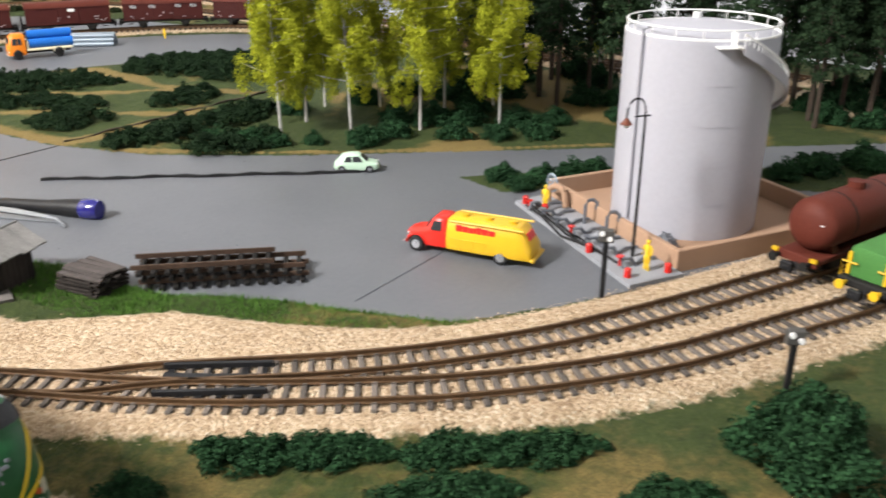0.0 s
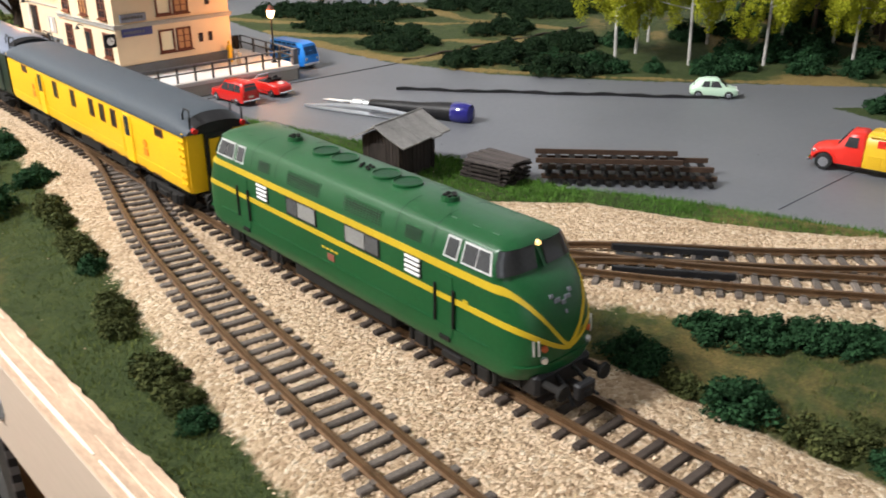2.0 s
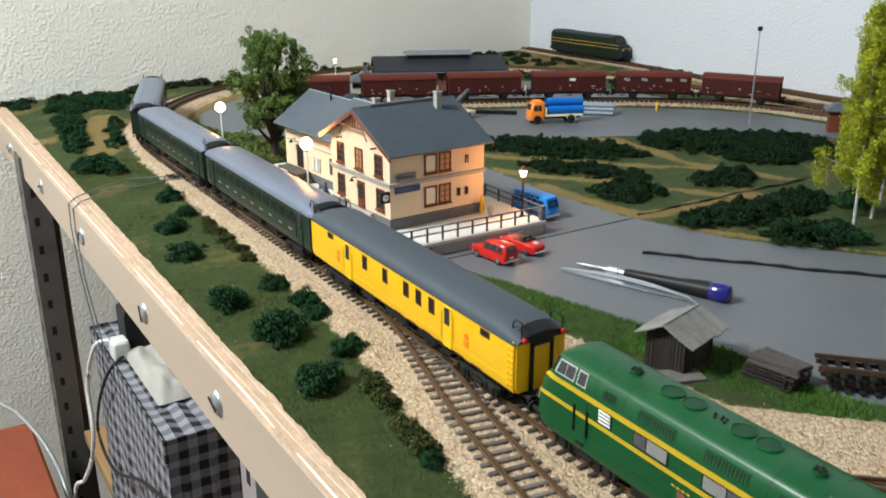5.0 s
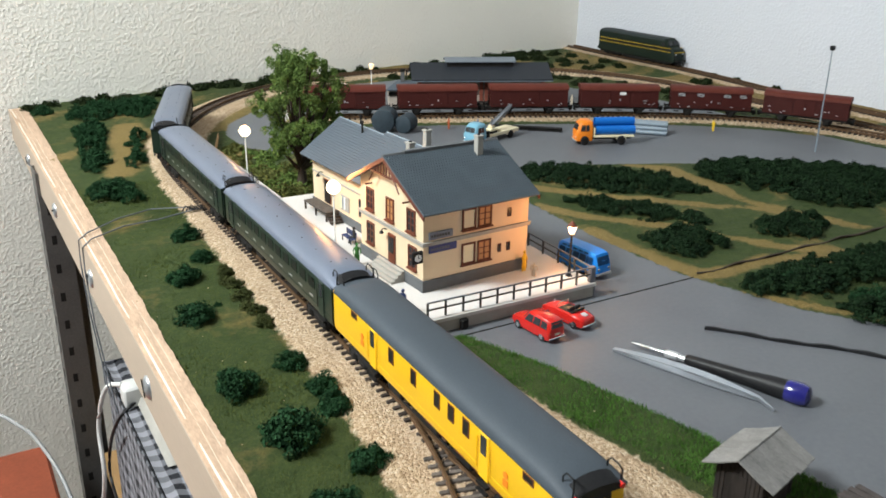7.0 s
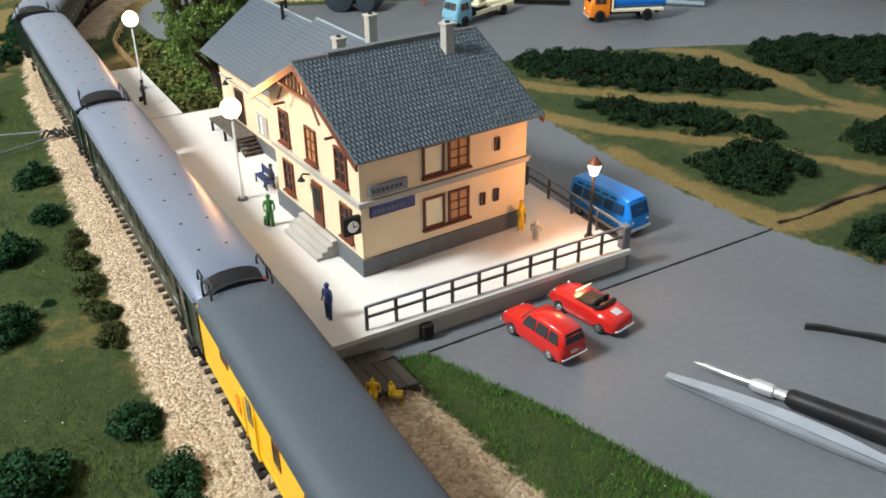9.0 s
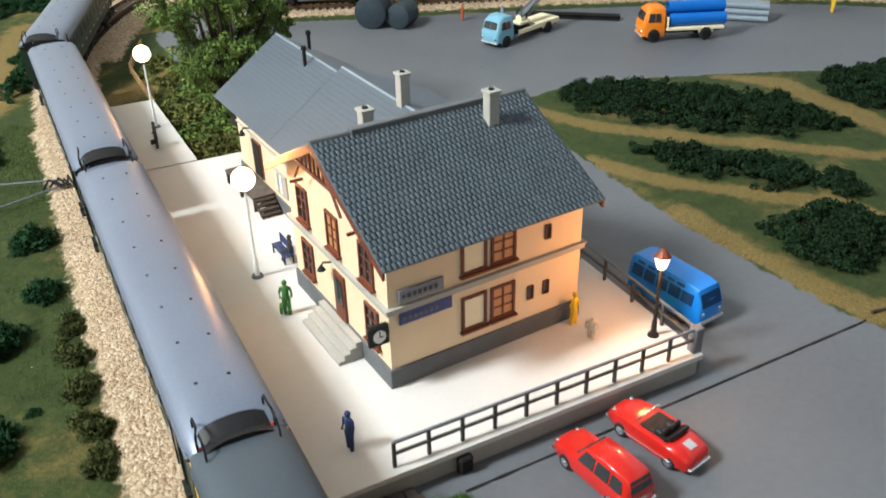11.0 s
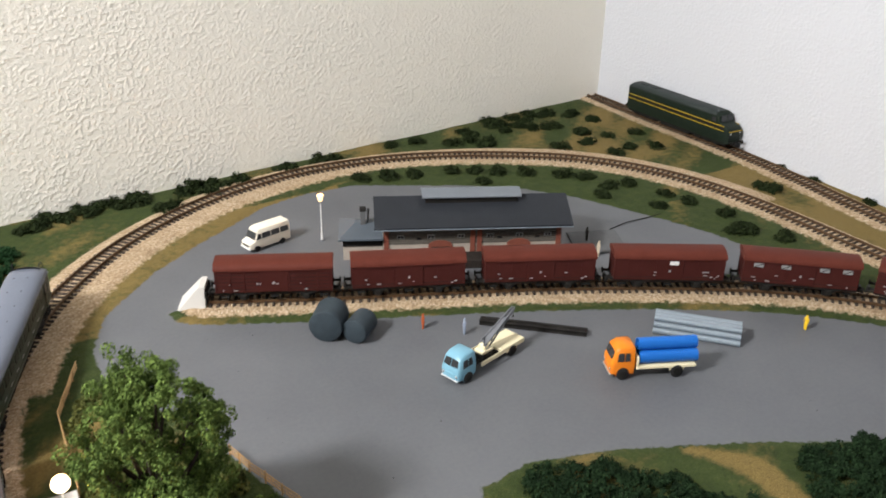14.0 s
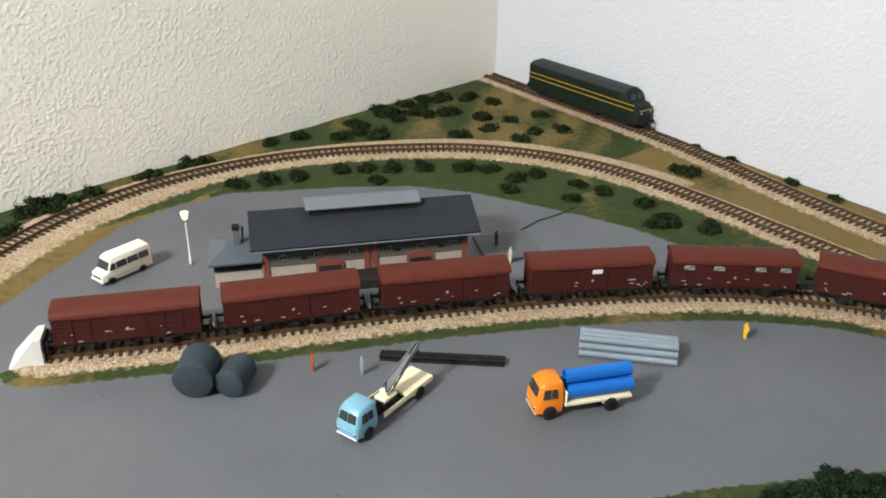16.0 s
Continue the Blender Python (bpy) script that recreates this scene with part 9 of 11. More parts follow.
BANKS = [[(0.500, 0.637), (0.543, 0.640), (0.595, 0.590), (0.647, 0.518), (0.642, 0.460), (0.612, 0.452), (0.545, 0.508), (0.508, 0.555), (0.484, 0.592)],
         [(0.480, 0.522), (0.530, 0.470), (0.556, 0.432), (0.578, 0.384), (0.558, 0.375), (0.516, 0.412), (0.478, 0.462), (0.468, 0.505)],
         [(0.466, 0.386), (0.520, 0.392), (0.546, 0.348), (0.520, 0.316), (0.460, 0.326), (0.451, 0.355)],
         [(0.702, 0.548), (0.768, 0.550), (0.850, 0.480), (0.893, 0.440), (0.895, 0.378), (0.822, 0.329), (0.712, 0.350), (0.708, 0.410), (0.672, 0.490)],
         [(0.594, 0.364), (0.658, 0.366), (0.682, 0.333), (0.625, 0.296), (0.578, 0.325)],
         [(0.460, 0.262), (0.536, 0.268), (0.600, 0.264), (0.668, 0.262), (0.660, 0.220), (0.622, 0.197), (0.510, 0.204), (0.454, 0.227)],
         [(0.494, 0.190), (0.542, 0.192), (0.588, 0.162), (0.565, 0.128), (0.520, 0.121), (0.478, 0.166)]]


CORNER = [[(0.060, 1.165), (0.105, 1.238), (0.136, 1.240), (0.205, 1.225), (0.175, 1.125), (0.145, 1.150), (0.109, 1.140), (0.078, 1.145)],
          [(0.062, 1.115), (0.104, 1.095), (0.081, 0.935), (0.058, 0.828), (0.039, 0.870), (0.051, 1.000)],
          [(0.124, 1.023), (0.144, 1.010), (0.106, 0.845), (0.084, 0.844)],
          [(0.030, 0.790), (0.055, 0.798), (0.090, 0.772), (0.076, 0.722), (0.040, 0.722), (0.026, 0.742)]]


def shrub_bank(outline, seed, label="low bank of dark green shrubs on the grass island", group="shrub banks on the grass island", lush=1.0):
    """A low spreading bank of shrubs that fills an outline, thinner and lower at the rim."""
    rng = np.random.default_rng(seed)
    pts = np.array(outline)
    lo, hi = pts.min(0), pts.max(0)
    n = int(np.prod(hi - lo) / 0.0000125)
    x, y = rng.uniform(lo[0], hi[0], n), rng.uniform(lo[1], hi[1], n)
    d = inside(outline, x, y) + (0.006 if lush == 1.0 else 0.009) * np.sin(90 * x + 3 * seed) * np.sin(80 * y + seed) - 0.003 * (1 + np.sin(170 * x + seed) * np.sin(150 * y))
    bare = 0.75 * (np.sin(120 * x + 2.3 * seed) * np.sin(105 * y + seed) > 0.62)
    keep = (d > 0) & (rng.uniform(0, 1, n) < np.clip(0.35 + d / 0.012, 0, 1) * (1 - bare))
    x, y, d = x[keep], y[keep], d[keep]
    hump = 0.55 + 0.45 * np.sin(210 * x + seed) * np.sin(190 * y + 1.7 * seed)
    z = 0.0012 + np.clip(d / 0.016, 0.12, 1) ** 0.6 * (0.0055 + 0.0085 * hump) * lush * rng.uniform(0.6, 1.05, len(x))
    v, f = clumps(np.stack([x, y, z], 1), 0.0037, 56, 0.00092, rng)
    v[:, 2] = np.maximum(v[:, 2], 0.0002)
    c = np.array([*pts.mean(0), 0.0])
    ob = new("shrub_bank", from_arrays("shrub_bank", v - c, f, "leaf_hedge" if lush == 1.0 else "leaf_bush"))
    ob.location = c
    tagged(ob, label, "shrub", group)


def plant_all():
    rng = random.Random(12)
    front = [(0.085, 0.588, 1.0), (0.0835, 0.526, 0.8), (0.0575, 0.486, 1.05), (0.0455, 0.407, 1.1), (0.067, 0.424, 0.3), (0.083, 0.305, 0.82), (0.0395, 0.2905, 1.15), (0.0885, 0.264, 0.85), (0.0855, 0.241, 0.88), (0.0515, 0.221, 1.42), (0.079, 0.1755, 0.87), (0.043, 0.143, 1.12), (0.056, 0.038, 0.55), (0.033, -0.102, 0.5)]
    for i, (x, y, k) in enumerate(front):
        plant(BUSH[i % 4], x, y, rng.uniform(0, 360), k, "dark green foam bush on the front grass", "bush", "bushes along the front edge")
    olive = [(0.092, 0.486, 0.72), (0.0895, 0.460, 0.76), (0.089, 0.430, 0.76), (0.0885, 0.400, 0.82), (0.088, 0.376, 0.75), (0.070, 0.126, 0.85), (0.066, 0.104, 0.75), (0.0605, 0.071, 0.80), (0.059, 0.054, 0.80), (0.045, -0.010, 0.82), (0.0405, -0.024, 0.65), (0.037, -0.066, 0.85), (0.035, -0.086, 0.75), (0.166, -0.197, 0.72), (0.170, -0.243, 0.85), (0.176, -0.252, 0.7), (0.190, -0.250, 0.45)]
    for i, (x, y, k) in enumerate(olive):
        plant(OLIVE[i % 3], x, y, 90 + rng.uniform(-30, 30), k, "low olive green shrub on the front grass", "shrub", "low shrubs along the front edge")
    for i, (x, y, k) in enumerate([(0.090, 1.190, 1.3), (0.040, 1.225, 1.1), (0.150, 1.190, 1.2), (0.085, 1.060, 1.4), (0.058, 0.900, 1.3), (0.060, 0.760, 1.3), (0.190, 1.225, 1.3)]):
        plant(BUSH[(i + 1) % 4], x, y, rng.uniform(0, 360), k, "dark green foam bush in the far corner", "bush", "bushes in the front corner")
    for k, outline in enumerate(BANKS):
        shrub_bank(outline, 200 + k)
    for k, outline in enumerate(CORNER):
        shrub_bank(outline, 230 + k, "dark green bank of foam bushes in the far corner", "bushes in the front corner", 1.25)
    edge = [(0.500, 0.236, 0.9), (0.527, 0.180, 1.1), (0.540, 0.146, 1.2), (0.556, 0.128, 0.9), (0.580, 0.106, 0.8), (0.606, 0.066, 1.3), (0.664, 0.008, 1.2), (0.690, -0.022, 1.1), (0.715, -0.050, 1.3), (0.742, -0.010, 1.3), (0.770, -0.040, 1.2), (0.815, -0.090, 1.2), (0.700, 0.060, 1.5), (0.760, 0.050, 1.5), (0.850, -0.140, 1.3), (0.80, -0.16, 1.0), (0.88, -0.06, 1.4), (0.90, -0.17, 1.4), (0.93, -0.30, 1.3)]
    for i, (x, y, k) in enumerate(edge):
        plant(BUSH[i % 4], x, y, rng.uniform(0, 360), k, "dark green bush at the edge of the wood", "bush", "bushes at the edge of the wood")
    for i, (x, y, k) in enumerate([(0.80, 0.10, 1.7), (0.84, 0.06, 1.6), (0.88, 0.12, 1.9), (0.92, 0.09, 1.8), (0.96, 0.15, 1.9), (0.90, 0.19, 1.8), (0.95, 0.0, 1.8), (0.86, -0.03, 1.5), (0.99, 0.05, 1.9), (0.78, 0.15, 1.5), (0.73, 0.17, 1.4), (0.68, 0.09, 1.3), (0.655, 0.20, 1.3), (0.985, -0.10, 1.8), (0.96, -0.17, 1.8), (0.98, 0.23, 1.8), (0.72, 0.03, 1.3), (0.64, 0.06, 1.2), (0.930, -0.262, 1.4), (0.985, -0.285, 1.6), (1.01, -0.25, 1.7), (1.05, -0.31, 1.8), (1.06, -0.25, 1.7), (0.97, -0.235, 1.5), (1.10, -0.28, 1.8)]):
        plant(BUSH[(i * 3) % 4], x, y, rng.uniform(0, 360), k, "dark green bush under the trees of the wood", "bush", "bushes in the wood")
    for i, (x, y, k) in enumerate([(0.588, -0.088, 1.0), (0.578, -0.112, 0.9), (0.604, -0.118, 1.0), (0.628, -0.128, 1.0), (0.650, -0.140, 0.9), (0.748, -0.290, 1.4), (0.785, -0.320, 1.5), (0.72, -0.272, 1.1), (0.70, -0.235, 1.1), (0.83, -0.355, 1.4)]):
        plant(BUSH[(i + 2) % 4], x, y, rng.uniform(0, 360), k, "dark green bush beside the oil tank", "bush", "bushes beside the oil tank")
    for i, (x, y, a, k) in enumerate([(0.213, -0.194, -52, 0.64), (0.235, -0.221, -52, 0.60), (0.263, -0.261, -52, 0.60), (0.286, -0.291, -52, 0.60), (0.240, -0.277, -40, 0.62), (0.285, -0.345, -45, 0.56)]):
        plant(HEDGE[i % 3], x, y, a, k, "dark green foam hedge beside the curved track", "hedge", "hedges by the curved track")
    for i, (x, y, k) in enumerate([(0.1675, -0.175, 0.88), (0.167, -0.218, 0.95), (0.173, -0.266, 0.60), (0.221, -0.262, 0.85), (0.247, -0.267, 0.4)]):
        plant(BUSH[i % 4], x, y, rng.uniform(0, 360), k, "dark green foam bush in the near grass", "bush", "bushes by the curved track")
    plant(bush_mesh("bush", 0.029, 0.024, 0.031, 330, 47, "leaf_bush", 0.00105, 60), 0.342, -0.381, 20, 1.0, "large round dark green foam bush in the near grass", "bush", "bushes by the curved track")
    wall = [(0.030, 1.262), (0.17, 1.280), (0.22, 1.295), (0.27, 1.310), (0.312, 1.330), (0.345, 1.322), (0.426, 1.334), (0.457, 1.316), (0.484, 1.332), (0.508, 1.343), (0.583, 1.356), (0.638, 1.370), (0.662, 1.366), (0.764, 1.382), (0.807, 1.378), (0.963, 1.392), (0.906, 1.368), (0.906, 1.320), (0.857, 1.344), (0.368, 1.333), (0.403, 1.292), (0.388, 1.283), (0.250, 1.325), (0.290, 1.332), (0.330, 1.338), (0.365, 1.342), (0.445, 1.350), (0.235, 1.300), (0.300, 1.318), (0.470, 1.352), (0.060, 1.285), (0.110, 1.290), (0.140, 1.300)]
    shed = [(0.735, 1.249), (0.793, 1.238), (0.822, 1.221), (0.851, 1.204), (0.812, 1.181), (0.884, 1.184), (0.929, 1.150), (0.950, 1.127), (0.960, 1.083), (0.991, 1.080), (0.929, 1.061), (1.007, 1.024), (0.972, 0.998), (1.020, 0.989), (1.033, 0.934), (1.005, 0.890), (1.018, 0.882), (1.043, 0.846), (0.70, 1.262), (0.66, 1.272)]
    corner = [(1.158, 0.964), (1.153, 0.979), (1.241, 1.024), (1.241, 0.965), (1.240, 0.870), (1.238, 0.809), (1.118, 1.384), (1.138, 1.345), (1.040, 1.346), (1.074, 1.292), (1.106, 1.262), (1.157, 1.256), (1.052, 1.248), (0.999, 1.251), (1.099, 1.201), (1.136, 1.186), (1.060, 1.188), (1.077, 1.407), (1.03, 1.39), (1.00, 1.375), (0.98, 1.40), (1.02, 1.36), (0.902, 1.386), (0.970, 1.419), (0.974, 1.388), (1.014, 1.411), (1.055, 1.417), (1.012, 1.351), (1.089, 1.410), (1.050, 1.345), (1.130, 1.394), (1.139, 1.347), (1.079, 1.297), (0.966, 1.359), (0.889, 1.343)]
    for i, (x, y) in enumerate(wall + shed + corner):
        k = rng.uniform(1.25, 1.8) * (0.7 if x > 1.2 else 1.0)
        plant(SMALL[i % 3], x, y, rng.uniform(0, 360), k, "small dark bush on the grass by the walls", "bush", "small bushes by the walls")


plant_all()


def limb(bm, a, b, r0, r1, seg=7):
    tube(bm, [a, a.lerp(b, 0.5) + Vector((random.uniform(-1, 1), random.uniform(-1, 1), 0)) * (b - a).length * 0.06, b], [r0, (r0 + r1) / 2, r1], seg)


def birch(m, seed, label, height=0.212):
    random.seed(seed)
    rng = np.random.default_rng(seed)
    t = thing("birch_tree", label, "tree", m, "birch trees")
    bm = bmesh.new()
    lean = Vector((random.uniform(-0.006, 0.006), random.uniform(-0.006, 0.006), 0))
    top = Vector((0, 0, height * 0.95)) + lean * 1.5
    tube(bm, [Vector((0, 0, -0.001)), Vector((0, 0, height * 0.3)) + lean * 0.5, Vector((0, 0, height * 0.6)) + lean, top], [0.0016, 0.0012, 0.0008, 0.0004], 8)
    spots = []
    for k in range(40):
        f = (k + random.uniform(-0.7, 0.7)) / 40
        z = height * (0.25 + 0.69 * f)
        a = k * 2.4 + random.uniform(-0.7, 0.7)
        reach = 0.033 * (1.0 - 0.72 * max(0, f) ** 1.6) * random.uniform(0.45, 1.12)
        base = Vector((0, 0, z)) + lean * z / height
        tip = base + Vector((math.cos(a) * reach, math.sin(a) * reach, height * random.uniform(0.00, 0.05)))
        limb(bm, base, tip, 0.0007, 0.0003, 5)
        # drooping lobes of foliage: fat at the limb, tapering downwards
        for s in (0.55, 1.0):
            q = base.lerp(tip, s)
            drop = random.uniform(0.012, 0.036) * (1.15 - 0.6 * max(0, f))
            n = max(3, int(drop / 0.0036))
            for i in range(n):
                w = 0.0052 * (1 - 0.55 * i / n)
                spots.append(q + Vector((random.uniform(-w, w), random.uniform(-w, w), 0.005 - drop * i / n)))
    for k in range(12):
        spots.append(top + Vector((random.uniform(-0.005, 0.005), random.uniform(-0.005, 0.005), random.uniform(-0.020, 0.010))))
    part("trunk", bm, "bark_birch", t, "pale birch trunk")
    v, f = clumps(spots, 0.0054, 92, 0.00086, rng, 1.15)
    ob = new("crown", from_arrays("crown", v, f, "leaf_birch"))
    ob.parent = t
    return t


first_birches = [birch(pose(0.6, 0.2, 0), 40 + k, "yellow-green birch tree with a pale trunk") for k in range(5)]
for k, (x, y, s) in enumerate([(0.586, 0.152, 0.98), (0.632, 0.163, 1.0), (0.627, 0.101, 0.95), (0.672, 0.053, 1.0), (0.727, -0.002, 0.94), (0.724, 0.143, 1.0), (0.752, 0.080, 0.96), (0.690, 0.190, 0.9), (0.800, 0.050, 1.0), (0.880, 0.108, 1.0), (1.010, 0.025, 0.95)]):
    m = pose(x, y, 0, 0, 0, k * 77) @ Matrix.Diagonal((s, s, s, 1))
    if k < 5:
        first_birches[k].matrix_basis = m
    else:
        copy_thing(first_birches[(k * 2) % 5], m)


def pine(m, seed, height=0.185):
    random.seed(seed)
    rng = np.random.default_rng(seed)
    t = thing("pine_tree", "dark green pine with a bare brown trunk", "tree", m, "pine trees")
    bm = bmesh.new()
    tube(bm, [Vector((0, 0, -0.001)), Vector((0.001, 0, height * 0.5)), Vector((0, 0, height))], [0.0027, 0.0018, 0.0004], 8)
    spots = []
    for k in range(40):
        z = height * (0.33 + 0.66 * k / 40)
        a = k * 2.4
        reach = 0.034 * min(1.0, 1.08 - (z / height - 0.33) / 0.67) * random.uniform(0.6, 1.1)
        base, tip = Vector((0, 0, z)), Vector((math.cos(a) * reach, math.sin(a) * reach, z - 0.008))
        limb(bm, base, tip, 0.0006, 0.0003, 4)
        for s in (0.4, 0.7, 1.0):
            spots.append(base.lerp(tip, s) + Vector((0, 0, random.uniform(-0.003, 0.003))))
    part("trunk", bm, "bark", t, "bare brown trunk")
    v, f = clumps(spots, 0.0074, 62, 0.0014, rng, 0.75)
    ob = new("crown", from_arrays("crown", v, f, "leaf_pine"))
    ob.parent = t
    return t


first_pines = [pine(pose(0.9, 0, 0), 60 + k) for k in range(2)]
for k, (x, y, s) in enumerate([(0.822, -0.014, 1.05), (0.876, -0.024, 1.0), (0.840, -0.080, 1.1), (0.896, -0.255, 1.0), (0.935, -0.295, 1.0), (0.930, -0.11, 1.1), (0.880, -0.190, 1.05), (0.955, -0.20, 1.1), (0.90, 0.05, 1.0), (0.975, -0.03, 1.0), (0.985, -0.36, 1.1), (0.86, 0.10, 0.95), (0.905, 0.14, 1.05), (0.95, 0.06, 1.1), (0.835, 0.17, 0.95), (0.985, 0.12, 1.1), (0.93, 0.21, 1.0), (0.97, -0.12, 1.15), (0.865, 0.03, 1.1), (0.92, -0.03, 1.05), (0.925, -0.243, 1.1), (0.977, -0.262, 1.1), (1.020, -0.285, 1.15), (0.977, -0.213, 1.1), (1.00, -0.305, 1.1), (1.07, -0.30, 1.15), (1.09, -0.25, 1.15), (1.13, -0.29, 1.2), (1.04, -0.24, 1.1)]):
    m = pose(x, y, 0, 0, 0, k * 61) @ Matrix.Diagonal((s, s, s, 1))
    if k < 2:
        first_pines[k].matrix_basis = m
    else:
        copy_thing(first_pines[k % 2], m)


def big_tree():
    random.seed(90)
    rng = np.random.default_rng(90)
    t = thing("broadleaf_tree", "large mid-green broadleaf tree beside the station", "tree", pose(0.2440, 0.6920, 0) @ Matrix.Diagonal((0.88, 0.92, 1.06, 1)))
    bm = bmesh.new()
    tube(bm, [Vector((0, 0, -0.001)), Vector((0.001, 0, 0.02)), Vector((0.0, 0.001, 0.05))], [0.0072, 0.0052, 0.0044], 10)
    spots = []
    for k in range(44):
        a = k * 2.4 + random.uniform(-0.3, 0.3)
        el = random.uniform(-0.62, 1.45)
        reach = random.uniform(0.032, 0.056)
        base = Vector((0, 0, random.uniform(0.016, 0.050)))
        tip = Vector((0, -0.009, 0.088)) + Vector((math.cos(a) * math.cos(el) * reach * 0.86, math.sin(a) * math.cos(el) * reach * 0.86, (math.sin(el) - 0.18) * reach * 1.30))
        limb(bm, base, tip, 0.0027, 0.0008, 5)
        for s in range(11):
            q = tip + Vector((rng.normal(0, 0.0078), rng.normal(0, 0.0078), rng.normal(0, 0.0064)))
            spots.append(q)
    for k in range(40):
        spots.append(Vector((rng.normal(0, 0.016), -0.007 + rng.normal(0, 0.016), 0.092 + rng.normal(0, 0.016))))
    part("trunk", bm, "bark", t, "dark branching trunk")
    v, f = clumps(spots, 0.0056, 120, 0.00102, rng, 0.85)
    ob = new("crown", from_arrays("crown", v, f, "leaf_tree"))
    ob.parent = t


big_tree()


def garden():
    g = thing("wattle_fence", "low brown wattle fence round the garden", "fence")
    rng = random.Random(7)
    for (x0, y0), (x1, y1) in (((0.2000, 0.774), (0.2010, 0.880)), ((0.2010, 0.880), (0.2270, 0.953)), ((0.3120, 0.770), (0.3190, 0.743)), ((0.3190, 0.743), (0.3385, 0.688)), ((0.3385, 0.688), (0.3475, 0.654))):
        n = max(2, int(math.hypot(x1 - x0, y1 - y0) / 0.016))
        for k in range(n):
            bm = bmesh.new()
            x, y = x0 + (x1 - x0) * k / n, y0 + (y1 - y0) * k / n
            cyl(bm, (x, y, -0.001), (x, y, 0.0115 + rng.uniform(-0.001, 0.001)), 0.0007, seg=6)
            part("stake", bm, "pine_shelf", g)
        for z in (0.004, 0.007, 0.010):
            bm = bmesh.new()
            tube(bm, [(x0 + (x1 - x0) * k / n, y0 + (y1 - y0) * k / n + (0.0006 if k % 2 else -0.0006), z) for k in range(n + 1)], 0.0006, 5)
            part("rod", bm, "pine_shelf", g)
    me = [bush_mesh("garden_plant", 0.010, 0.008, 0.0070, 18, 91 + k, ("leaf_garden", "leaf_tree", "leaf_garden")[k], 0.0013, 36) for k in range(3)]
    for k, (x, y) in enumerate([(0.214, 0.668), (0.212, 0.695), (0.228, 0.672), (0.246, 0.664), (0.225, 0.712), (0.216, 0.735), (0.236, 0.745), (0.217, 0.770), (0.216, 0.805), (0.222, 0.835), (0.238, 0.800), (0.214, 0.865), (0.228, 0.890), (0.240, 0.860), (0.262, 0.680), (0.278, 0.700), (0.255, 0.830), (0.326, 0.672), (0.334, 0.660), (0.318, 0.700), (0.302, 0.735), (0.300, 0.690), (0.285, 0.660)] + [(0.211 + 0.0145 * (i % 6) + 0.004 * math.sin(7 * i), 0.662 + 0.0155 * (i // 6) + 0.004 * math.cos(5 * i)) for i in range(48) if 0.662 + 0.0155 * (i // 6) < 0.775 or i % 6 < 3]):
        plant(me[k % 3], x, y, rng.uniform(0, 360), rng.uniform(0.9, 1.5), "straggly olive garden plant behind the fence", "plant", "garden plants")


garden()

